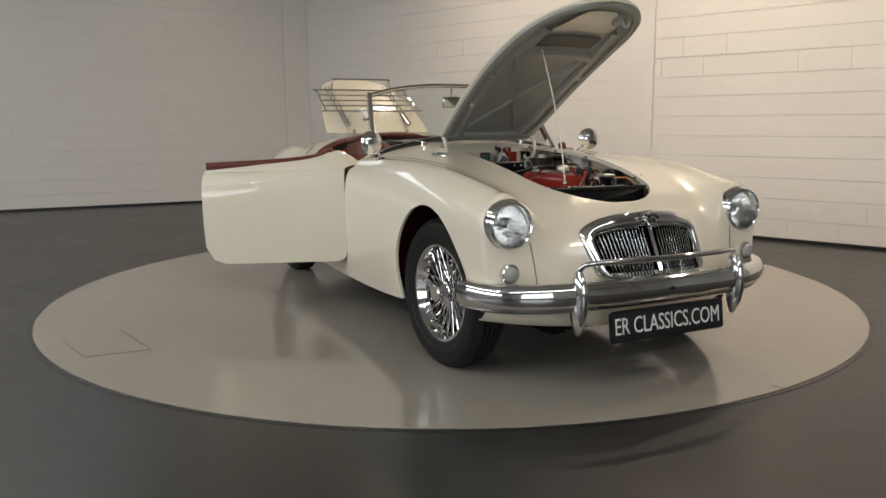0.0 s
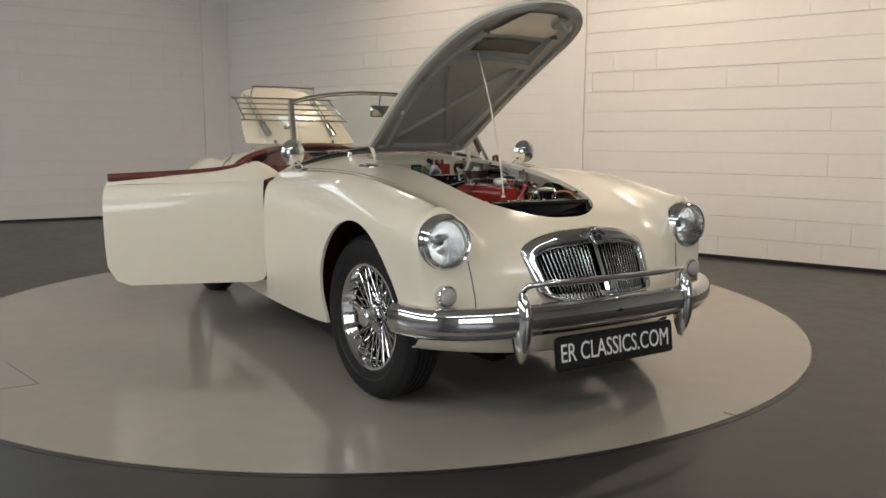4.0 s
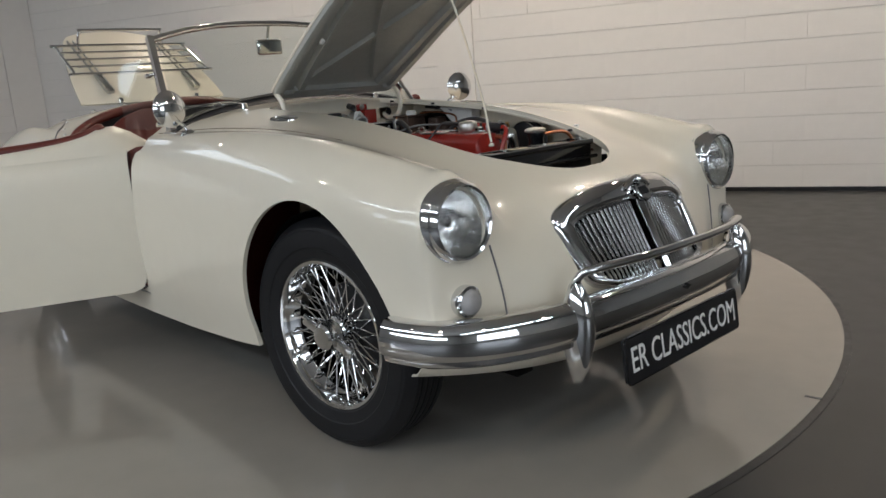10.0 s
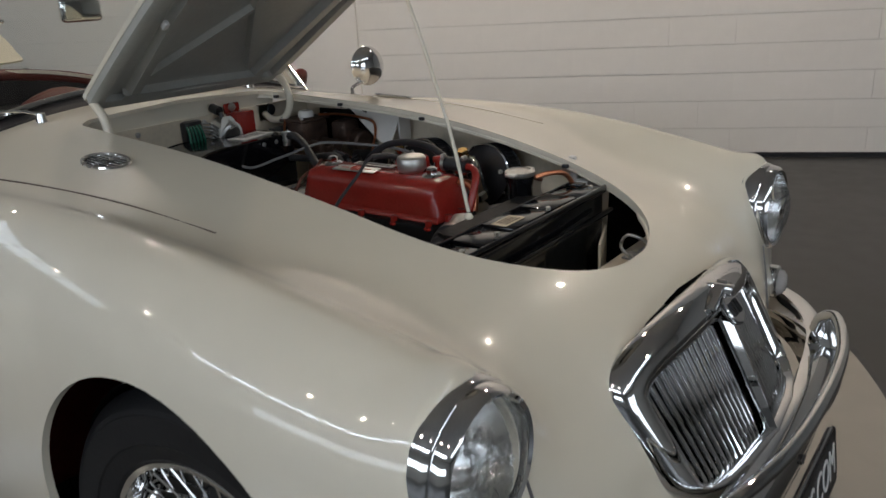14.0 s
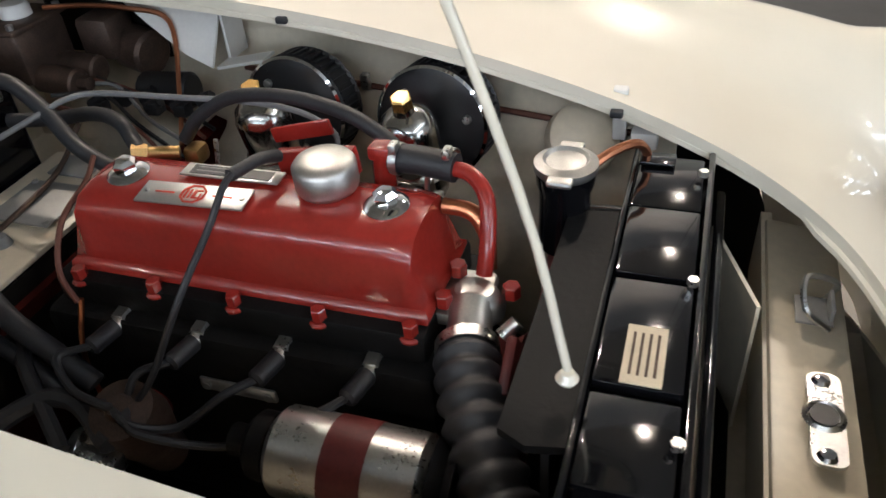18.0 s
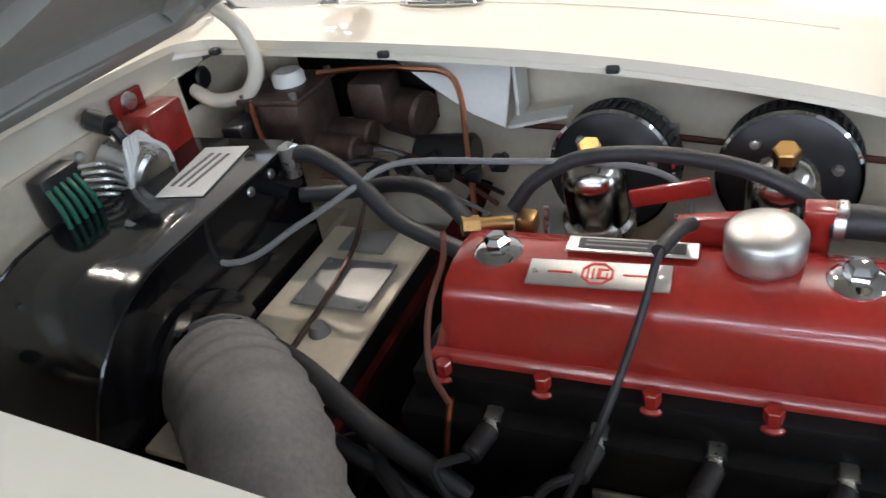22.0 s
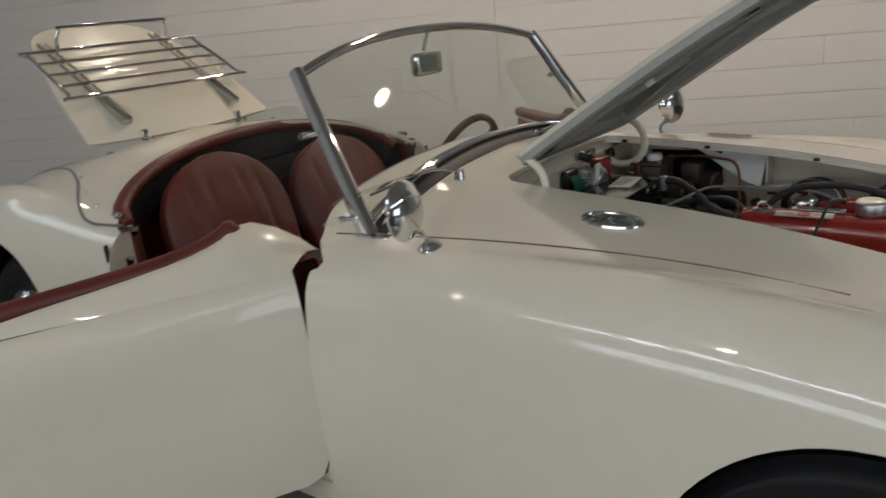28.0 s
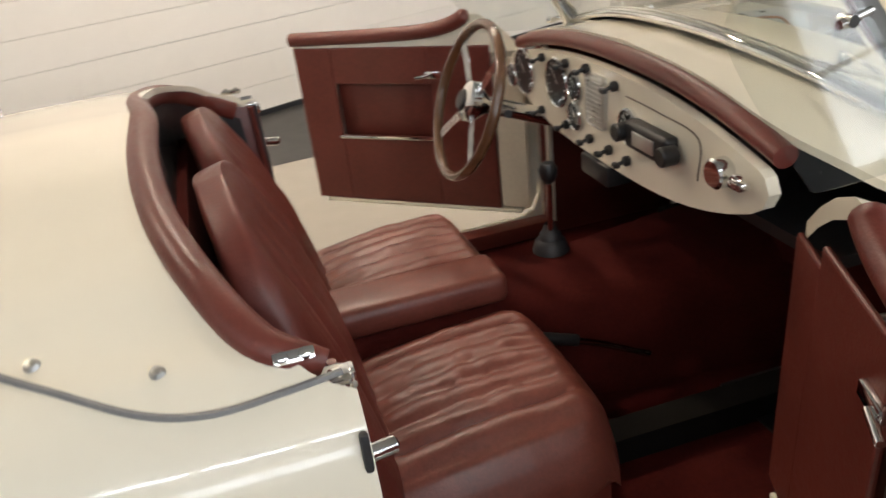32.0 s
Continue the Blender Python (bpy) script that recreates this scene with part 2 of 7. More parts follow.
def merge(*bms):
    out = bmesh.new()
    for b in bms:
        me = bpy.data.meshes.new("tmp")
        b.to_mesh(me)
        b.free()
        out.from_mesh(me)
        bpy.data.meshes.remove(me)
    return out


def box(cx, cy, cz, sx, sy, sz, bevel=0.0, seg=2, m=None):
    bm = bmesh.new()
    bmesh.ops.create_cube(bm, size=1)
    bmesh.ops.scale(bm, vec=(sx, sy, sz), verts=bm.verts)
    if bevel:
        bmesh.ops.bevel(bm, geom=list(bm.edges), offset=bevel, segments=seg, profile=0.5, affect="EDGES")
    if m is not None:
        bmesh.ops.transform(bm, matrix=m, verts=bm.verts)
    bmesh.ops.translate(bm, vec=(cx, cy, cz), verts=bm.verts)
    return bm


def frame_of(axis):
    """A turn that takes z to the axis."""
    return Vector(axis).normalized().to_track_quat("Z", "Y").to_matrix().to_4x4()


def revolve(profile, at=(0, 0, 0), axis=(0, 0, 1), seg=32, cap=False):
    """Turns (radius, height) pairs round the axis at a place."""
    bm = bmesh.new()
    rings = []
    for r, h in profile:
        if r < 1e-6:
            rings.append([bm.verts.new((0, 0, h))])
        else:
            rings.append([bm.verts.new((r * math.cos(2 * math.pi * k / seg), r * math.sin(2 * math.pi * k / seg), h)) for k in range(seg)])
    for a, b in zip(rings, rings[1:]):
        for k in range(seg):
            n = (k + 1) % seg
            if len(a) == 1 and len(b) == 1:
                continue
            if len(a) == 1:
                bm.faces.new((a[0], b[k], b[n]))
            elif len(b) == 1:
                bm.faces.new((a[k], a[n], b[0]))
            else:
                bm.faces.new((a[k], a[n], b[n], b[k]))
    if cap:
        for ring in (rings[0], rings[-1]):
            if len(ring) > 2:
                bm.faces.new(ring)
    bmesh.ops.recalc_face_normals(bm, faces=bm.faces)
    bmesh.ops.transform(bm, matrix=Matrix.Translation(at) @ frame_of(axis), verts=bm.verts)
    return bm


def cyl(a, b, r, seg=16, bevel=0.0, r2=None):
    a, b = Vector(a), Vector(b)
    h = (b - a).length
    r2 = r if r2 is None else r2
    if bevel:
        prof = [(0, 0), (r - bevel, 0), (r, bevel), (r2, h - bevel), (r2 - bevel, h), (0, h)]
    else:
        prof = [(0, 0), (r, 0), (r2, h), (0, h)]
    return revolve(prof, a, b - a, seg)


def smooth_path(points, steps=8, closed=False):
    """A Catmull-Rom line through points."""
    p = [Vector(q) for q in points]
    n = len(p)
    out = []
    for i in range(n if closed else n - 1):
        if closed:
            a, b, c, d = p[(i - 1) % n], p[i], p[(i + 1) % n], p[(i + 2) % n]
        else:
            b, c = p[i], p[i + 1]
            a = p[i - 1] if i else b * 2 - c
            d = p[i + 2] if i + 2 < n else c * 2 - b
        for s in range(steps):
            t = s / steps
            out.append(0.5 * (2 * b + (c - a) * t + (2 * a - 5 * b + 4 * c - d) * t * t + (3 * b - a - 3 * c + d) * t ** 3))
    if not closed:
        out.append(p[-1])
    return out


def tube(points, r, seg=8, steps=6, closed=False, smooth=True, radii=None):
    """A round rod along a smooth line."""
    line = smooth_path(points, steps, closed) if smooth else [Vector(p) for p in points]
    bm = bmesh.new()
    rings = []
    n = len(line)
    up = None
    for i, q in enumerate(line):
        d = (line[(i + 1) % n] - line[i - 1]) if closed else (line[min(i + 1, n - 1)] - line[max(i - 1, 0)])
        d.normalize()
        if up is None:
            up = Vector((0, 0, 1)) if abs(d.z) < 0.9 else Vector((1, 0, 0))
        side = d.cross(up).normalized()
        up = side.cross(d).normalized()
        rad = r if radii is None else radii[0] + (radii[1] - radii[0]) * i / max(n - 1, 1)
        rings.append([bm.verts.new(q + rad * (math.cos(2 * math.pi * k / seg) * side + math.sin(2 * math.pi * k / seg) * up)) for k in range(seg)])
    for i in range(n if closed else n - 1):
        a, b = rings[i], rings[(i + 1) % n]
        for k in range(seg):
            bm.faces.new((a[k], a[(k + 1) % seg], b[(k + 1) % seg], b[k]))
    if not closed:
        bm.faces.new(rings[0])
        bm.faces.new(rings[-1])
    bmesh.ops.recalc_face_normals(bm, faces=bm.faces)
    return bm


def prism(outline, lo, hi, axis="z"):
    """A closed outline pushed through from lo to hi along an axis; the outline gives the two other coordinates in order."""
    bm = bmesh.new()
    def at(p, h):
        return {"z": (p[0], p[1], h), "y": (p[0], h, p[1]), "x": (h, p[0], p[1])}[axis]
    a = [bm.verts.new(at(p, lo)) for p in outline]
    b = [bm.verts.new(at(p, hi)) for p in outline]
    n = len(outline)
    bm.faces.new(a)
    bm.faces.new(b)
    for k in range(n):
        bm.faces.new((a[k], a[(k + 1) % n], b[(k + 1) % n], b[k]))
    bmesh.ops.recalc_face_normals(bm, faces=bm.faces)
    return bm


def rounded(w, h, r, seg=5, cx=0.0, cy=0.0):
    """A rounded rectangle outline."""
    out = []
    for sx, sy, a0 in ((1, 1, 0), (-1, 1, 90), (-1, -1, 180), (1, -1, 270)):
        for k in range(seg + 1):
            a = radians(a0 + 90 * k / seg)
            out.append((cx + sx * (w / 2 - r) + r * math.cos(a), cy + sy * (h / 2 - r) + r * math.sin(a)))
    return out


def grid_mesh(rows, close_u=False, close_v=False):
    """A quad sheet from rows of places."""
    bm = bmesh.new()
    v = [[bm.verts.new(p) for p in row] for row in rows]
    nu, nv = len(v), len(v[0])
    for i in range(nu if close_u else nu - 1):
        for j in range(nv if close_v else nv - 1):
            quad = (v[i][j], v[i][(j + 1) % nv], v[(i + 1) % nu][(j + 1) % nv], v[(i + 1) % nu][j])
            if len(set(quad)) == 4:
                bm.faces.new(quad)
    return bm


def temp(bm):
    me = bpy.data.meshes.new("tmp")
    bm.normal_update()
    bm.to_mesh(me)
    bm.free()
    return new("tmp", me)


def cut(me, cutters, op="DIFFERENCE", thick=0.0, out=False):
    """The mesh, thickened inwards, with the closed cutter meshes taken from it (or the shared part kept)."""
    ob = new("tmp", me)
    if thick:
        s = ob.modifiers.new("s", "SOLIDIFY")
        s.thickness, s.offset, s.use_even_offset = thick, -1, True
    tools = []
    for c in cutters:
        k = temp(c)
        tools.append(k)
        b = ob.modifiers.new("b", "BOOLEAN")
        b.operation, b.solver, b.object = op, "EXACT", k
    bpy.context.view_layer.update()
    res = bpy.data.meshes.new_from_object(ob.evaluated_get(bpy.context.evaluated_depsgraph_get()))
    for o in (ob, *tools):
        bpy.data.objects.remove(o)
    res.materials.clear()
    return res


def text_mesh(body, size, depth=0.001, spacing=1.0, xs=1.0):
    c = bpy.data.curves.new("letters", "FONT")
    c.body, c.size, c.extrude, c.align_x, c.align_y, c.space_character = body, size, depth, "CENTER", "CENTER", spacing
    c.resolution_u = 3
    ob = new("letters", c)
    bpy.context.view_layer.update()
    me = bpy.data.meshes.new_from_object(ob.evaluated_get(bpy.context.evaluated_depsgraph_get()))
    bpy.data.objects.remove(ob)
    bpy.data.curves.remove(c)
    me.transform(Matrix.Diagonal((xs, 1, 1, 1)))
    return me

# ---- the showroom ----
ROOM_H = 4.4
CORNER = Vector((-6.40, 1.00))          # where the two block walls meet
LONG_DIR = Vector((math.cos(radians(22.3)), math.sin(radians(22.3))))
LONG_END = CORNER + LONG_DIR * 9.7
DISC_AT, DISC_R = Vector((-0.19, 0.11)), 2.345
FLOOR_Z = 0.02                          # the floor's height under the wheels


def wall(name, a, b, label, mat=MORTAR, thick=0.25, h=ROOM_H):
    """An upright wall slab from a to b, its face on the line, its thickness to the right of the way from a to b turned outwards."""
    a, b = Vector((*a, 0)), Vector((*b, 0))
    d = (b - a).normalized()
    n = Vector((-d.y, d.x, 0)) * thick
    bm = bmesh.new()
    low = [bm.verts.new(p) for p in (a, b, b + n, a + n)]
    top = [bm.verts.new(p + Vector((0, 0, h))) for p in (a, b, b + n, a + n)]
    bm.faces.new(low), bm.faces.new(top)
    for k in range(4):
        bm.faces.new((low[k], low[(k + 1) % 4], top[(k + 1) % 4], top[k]))
    bmesh.ops.recalc_face_normals(bm, faces=bm.faces)
    return tagged(part(name, bm, mat, smooth=False), label, "wall", kind="structure")


CL, LE = (CORNER.x, CORNER.y), (LONG_END.x, LONG_END.y)
wall_back = wall("wall_back", (-6.40, -8.0), CL, "white-painted block wall behind the car's tail")
wall_long = wall("wall_long", CL, LE, "long white-painted block wall beside the turntable")
# closing walls, mostly unseen, kept grey to hold the bounce light down
wall_side = wall("wall_side", LE, (8.6, LE[1]), "plain wall past the dark corner gap, greyed to dim reflections", DIMMED_WALL)
wall_front = wall("wall_front", (8.6, LE[1]), (8.6, -8.0), "unseen showroom wall facing the car's nose, greyed to dim reflections", DIMMED_WALL)
wall_window = wall("wall_window", (8.6, -8.0), (-6.40, -8.0), "unseen showroom wall on the window side, greyed to dim reflections", DIMMED_WALL)

bm = bmesh.new()
vs = [bm.verts.new(p) for p in ((-6.8, -8.3, FLOOR_Z), (9, -8.3, FLOOR_Z), (9, 6.0, FLOOR_Z), (-6.8, 6.0, FLOOR_Z))]
bm.faces.new(vs)
tagged(part("floor", bm, FLOOR, smooth=False), "dark grey poured floor with a soft sheen", "floor", kind="structure")
tagged(part("ceiling", box(1.1, -1.2, ROOM_H + 0.1, 15.8, 14.6, 0.2), DIMMED_CEILING, smooth=False), "plain unseen ceiling, greyed to dim reflections", "ceiling", kind="structure")

turn = empty("turntable", (DISC_AT.x, DISC_AT.y, FLOOR_Z))
part("plate", revolve([(0, 0.004), (DISC_R - 0.012, 0.004), (DISC_R - 0.012, 0.0)], seg=160), DISC, turn)
part("edge_gap", revolve([(DISC_R - 0.012, 0.0015), (DISC_R + 0.012, 0.0015), (DISC_R + 0.012, 0)], seg=160), BLACK, turn, "narrow black gap round the plate")
tagged(turn, "round beige resin turntable set flush in the floor", "turntable", kind="structure")

# scribed rectangle and small nicks on the turntable
mark = [(0.075, -2.101), (0.472, -1.995), (0.477, -1.719), (0.067, -1.823)]
for (x0, y0), (x1, y1) in zip(mark[:3], mark[1:]):
    d = Vector((x1 - x0, y1 - y0, 0))
    part("scribed_line", box(0, 0, 0, d.length, 0.004, 0.0008), OLD_METAL, turn, m=Matrix.Translation(((x0 + x1) / 2 - DISC_AT.x, (y0 + y1) / 2 - DISC_AT.y, 0.0046)) @ Matrix.Rotation(math.atan2(d.y, d.x), 4, "Z"), smooth=False)
for a in (radians(7.2),):
    part("edge_nick", box(DISC_R - 0.03, 0, 0.0046, 0.05, 0.012, 0.0008), BLACK, turn, m=Matrix.Rotation(a, 4, "Z"), smooth=False)

# roof light and shop windows: bars in front of the daylight
def glazing(name, m, w, h, cols, rows_, label, bar=0.05):
    """A glazed opening's white frame, lying in x-y of its own matrix."""
    win = empty(name)
    win.matrix_world = m
    for k in range(cols + 1):
        part("glazing_bar", box(-w / 2 + w * k / cols, 0, 0, bar, h, 0.06), FRAME_WHITE, win, smooth=False)
    for k in range(rows_ + 1):
        part("glazing_bar", box(0, -h / 2 + h * k / rows_, 0, w, bar, 0.05), FRAME_WHITE, win, smooth=False)
    return tagged(win, label, "window", kind="structure")


glazing("window_1", look((0.5, -6.2, ROOM_H - 0.10), (0.5, -5.6, 0)), 8.0, 0.46, 10, 1, "long white-barred roof light in the ceiling", 0.12)
glazing("window_4", look((6.3, -2.2, ROOM_H - 0.10), (6.3, -2.2, 0)), 0.8, 7.0, 1, 7, "white-barred roof light across the ceiling", 0.14)
glazing("window_5", look((-6.30, -3.6, 3.86), (0, -3.6, 3.86)), 4.4, 0.72, 6, 1, "high white-barred window under the ceiling", 0.07)
glazing("window_2", look((8.30, -3.2, 1.9), (0, -3.2, 1.9)), 3.6, 2.4, 4, 2, "tall white-framed shop window")
glazing("window_3", look((1.6, -7.75, 2.35), (1.6, 0, 2.35)), 9.0, 1.0, 12, 2, "wide white-framed shop window")

# round ceiling spots
for k, (x, y, p) in enumerate(SPOTS):
    lamp_ob = part("ceiling_spot", revolve([(0.085, 0.0), (0.11, 0.0), (0.115, 0.02), (0.11, 0.16), (0.0, 0.16), (0.0, 0.12), (0.085, 0.12), (0.085, 0.0)], seg=28), FRAME_WHITE, m=Matrix.Translation((x, y, SPOT_Z)))
    part("stem", cyl((0, 0, 0.16), (0, 0, ROOM_H - SPOT_Z), 0.012, 10), FRAME_WHITE, lamp_ob)
    tagged(lamp_ob, "round white ceiling spot, lit warm", "ceiling light", "ceiling spots")

# shadow line at the block walls' foot as black strips, and a loose cable
for nm, a, b in (("wall_foot_shade_1", Vector((-6.40, -8.0)), CORNER), ("wall_foot_shade_2", CORNER, LONG_END)):
    d = (b - a).normalized()
    c = (a + b) / 2 + Vector((d.y, -d.x)) * 0.012
    tagged(part(nm, box(0, 0, FLOOR_Z + 0.014, (b - a).length, 0.024, 0.028), BLACK, m=Matrix.Translation((c.x, c.y, 0)) @ Matrix.Rotation(math.atan2(d.y, d.x), 4, "Z"), smooth=False), "thin black strip for the shadow line at the wall's foot", "baseboard", kind="structure")
c = CORNER + LONG_DIR * 9.35 + Vector((LONG_DIR.y, -LONG_DIR.x)) * 0.035
tagged(part("cable", tube([(c.x, c.y, ROOM_H), (c.x + 0.01, c.y, 3.0), (c.x - 0.008, c.y, 1.6), (c.x, c.y, 0.30)], 0.010, 8), HOSE), "black cable hanging down the block wall", "cable")

# ---- the roadster: body shell ----
car = tagged(empty("roadster"), "cream open two-seat roadster with bonnet, boot and doors open", "car")

# Long lines of the body from tail to nose, each with its way ahead, its way out from the middle, and its height.
LINES = [
    # sill edge
    ([-1.74, -1.80, -1.80, -1.70, -1.45, -1.20, -0.90, -0.55, -0.15, 0.25, 0.60, 0.95, 1.25, 1.46, 1.53, 1.57, 1.60, 1.61, 1.61],
     [0.56, 0.58, 0.61, 0.65, 0.68, 0.69, 0.69, 0.68, 0.67, 0.67, 0.675, 0.68, 0.682, 0.672, 0.658, 0.650, 0.645, 0.64, 0.63],
     [0.30, 0.31, 0.31, 0.31, 0.29, 0.27, 0.25, 0.225, 0.215, 0.215, 0.225, 0.25, 0.30, 0.34, 0.355, 0.355, 0.35, 0.345, 0.34]),
    # lower side
    ([-1.76, -1.84, -1.84, -1.72, -1.46, -1.20, -0.90, -0.55, -0.15, 0.25, 0.60, 0.95, 1.25, 1.47, 1.54, 1.59, 1.625, 1.635, 1.635],
     [0.57, 0.60, 0.635, 0.675, 0.715, 0.725, 0.715, 0.70, 0.69, 0.69, 0.70, 0.71, 0.712, 0.697, 0.678, 0.666, 0.658, 0.65, 0.64],
     [0.31, 0.36, 0.40, 0.42, 0.42, 0.42, 0.40, 0.37, 0.36, 0.36, 0.37, 0.40, 0.42, 0.435, 0.44, 0.43, 0.41, 0.385, 0.35]),
    # widest line
    ([-1.78, -1.88, -1.88, -1.74, -1.47, -1.20, -0.90, -0.55, -0.15, 0.25, 0.60, 0.95, 1.25, 1.48, 1.575, 1.635, 1.67, 1.68, 1.675],
     [0.56, 0.585, 0.63, 0.675, 0.725, 0.735, 0.728, 0.712, 0.70, 0.70, 0.708, 0.718, 0.718, 0.702, 0.684, 0.672, 0.662, 0.654, 0.64],
     [0.31, 0.40, 0.48, 0.54, 0.57, 0.58, 0.57, 0.55, 0.545, 0.55, 0.56, 0.57, 0.58, 0.575, 0.56, 0.53, 0.49, 0.42, 0.355]),
    # shoulder
    ([-1.81, -1.91, -1.90, -1.75, -1.48, -1.20, -0.90, -0.55, -0.15, 0.25, 0.60, 0.95, 1.25, 1.49, 1.61, 1.692, 1.708, 1.715, 1.705],
     [0.53, 0.56, 0.605, 0.65, 0.69, 0.70, 0.695, 0.69, 0.685, 0.685, 0.69, 0.695, 0.695, 0.687, 0.675, 0.664, 0.650, 0.640, 0.628],
     [0.31, 0.43, 0.55, 0.66, 0.725, 0.745, 0.745, 0.74, 0.74, 0.755, 0.765, 0.767, 0.755, 0.722, 0.700, 0.675, 0.57, 0.45, 0.36]),
    # wing crown
    ([-1.83, -1.93, -1.91, -1.76, -1.49, -1.20, -0.90, -0.55, -0.15, 0.25, 0.60, 0.95, 1.25, 1.50, 1.625, 1.702, 1.722, 1.738, 1.735],
     [0.48, 0.51, 0.545, 0.58, 0.60, 0.61, 0.615, 0.62, 0.63, 0.625, 0.62, 0.615, 0.605, 0.59, 0.575, 0.568, 0.562, 0.557, 0.55],
     [0.31, 0.45, 0.61, 0.745, 0.815, 0.838, 0.832, 0.818, 0.812, 0.828, 0.848, 0.855, 0.840, 0.803, 0.780, 0.762, 0.60, 0.47, 0.36]),
    # inner side of the crown
    ([-1.83, -1.92, -1.91, -1.76, -1.48, -1.20, -0.90, -0.55, -0.15, 0.25, 0.60, 0.95, 1.25, 1.51, 1.64, 1.704, 1.738, 1.755, 1.75],
     [0.40, 0.43, 0.46, 0.49, 0.52, 0.54, 0.55, 0.565, 0.58, 0.575, 0.565, 0.545, 0.525, 0.503, 0.487, 0.470, 0.476, 0.475, 0.47],
     [0.31, 0.44, 0.60, 0.73, 0.825, 0.862, 0.868, 0.845, 0.836, 0.852, 0.862, 0.856, 0.826, 0.775, 0.735, 0.690, 0.57, 0.44, 0.35]),
    # valley
    ([-1.82, -1.91, -1.91, -1.755, -1.47, -1.20, -0.90, -0.55, -0.15, 0.25, 0.60, 0.95, 1.25, 1.52, 1.645, 1.72, 1.77, 1.79, 1.79],
     [0.31, 0.33, 0.35, 0.37, 0.40, 0.43, 0.44, 0.46, 0.48, 0.48, 0.475, 0.455, 0.43, 0.405, 0.395, 0.385, 0.38, 0.375, 0.37],
     [0.31, 0.44, 0.60, 0.735, 0.85, 0.902, 0.915, 0.895, 0.875, 0.888, 0.882, 0.862, 0.82, 0.745, 0.69, 0.615, 0.52, 0.42, 0.345]),
    # bonnet side
    ([-1.81, -1.90, -1.91, -1.755, -1.46, -1.20, -0.90, -0.55, -0.15, 0.25, 0.60, 0.95, 1.25, 1.53, 1.665, 1.75, 1.81, 1.845, 1.85],
     [0.16, 0.17, 0.18, 0.19, 0.21, 0.22, 0.23, 0.24, 0.25, 0.255, 0.25, 0.24, 0.225, 0.21, 0.20, 0.19, 0.185, 0.18, 0.18],
     [0.31, 0.44, 0.60, 0.745, 0.875, 0.935, 0.955, 0.948, 0.932, 0.925, 0.908, 0.882, 0.832, 0.758, 0.70, 0.63, 0.53, 0.42, 0.345]),
    # middle
    ([-1.81, -1.90, -1.91, -1.755, -1.46, -1.20, -0.90, -0.55, -0.15, 0.25, 0.60, 0.95, 1.25, 1.53, 1.67, 1.76, 1.825, 1.865, 1.87],
     [0.0] * 19,
     [0.31, 0.44, 0.60, 0.75, 0.885, 0.95, 0.97, 0.965, 0.95, 0.94, 0.918, 0.892, 0.842, 0.768, 0.708, 0.64, 0.54, 0.42, 0.345]),
]


def spline(values, steps):
    """Catmull-Rom along the first axis of an array."""
    p = np.asarray(values, float)
    ext = np.concatenate([[2 * p[0] - p[1]], p, [2 * p[-1] - p[-2]]])
    out = []
    for i in range(len(p) - 1):
        a, b, c, d = ext[i:i + 4]
        for s in range(steps):
            t = s / steps
            out.append(0.5 * (2 * b + (c - a) * t + (2 * a - 5 * b + 4 * c - d) * t * t + (3 * b - a - 3 * c + d) * t ** 3))
    out.append(p[-1])
    return np.array(out)


half = np.array([np.stack(line, -1) for line in LINES])           # line, station, (ahead, out, up)
tail = half[:, :, 0] < -1.42
half[:, :, 0] = np.where(tail, -1.42 + (half[:, :, 0] + 1.42) * 1.36, half[:, :, 0])
# full crest of the rear wings
half[:, :, 2] += 0.055 * np.exp(-((half[:, :, 0] + 1.28) / 0.36) ** 2 - ((half[:, :, 1] - 0.66) / 0.085) ** 2) * np.clip((half[:, :, 2] - 0.55) / 0.2, 0, 1)
half = spline(half, 6)                                            # finer across
half = np.swapaxes(spline(np.swapaxes(half, 0, 1), 7), 0, 1)      # finer along
right = half * (1, -1, 1)
left = half[::-1][1:]
left = left * (1, 1, 1)
SHELL = np.concatenate([right, left])                             # from the right sill over the middle to the left sill
bm = grid_mesh([[tuple(p) for p in row] for row in SHELL])
bmesh.ops.recalc_face_normals(bm, faces=bm.faces)
if sum(f.normal.z * f.calc_area() for f in bm.faces) < 0:
    bmesh.ops.reverse_faces(bm, faces=bm.faces)
shell_me = bpy.data.meshes.new("shell")
bm.to_mesh(shell_me)
bm.free()


def arch(cx, cz, rx, rz, y0, y1):
    """The wheel opening's cutter."""
    pts = [(cx + rx * math.cos(a), cz + rz * math.sin(a)) for a in np.linspace(0, math.pi, 33)]
    pts += [(cx - rx, 0.05), (cx + rx, 0.05)]
    return prism(pts, y0, y1, "y")


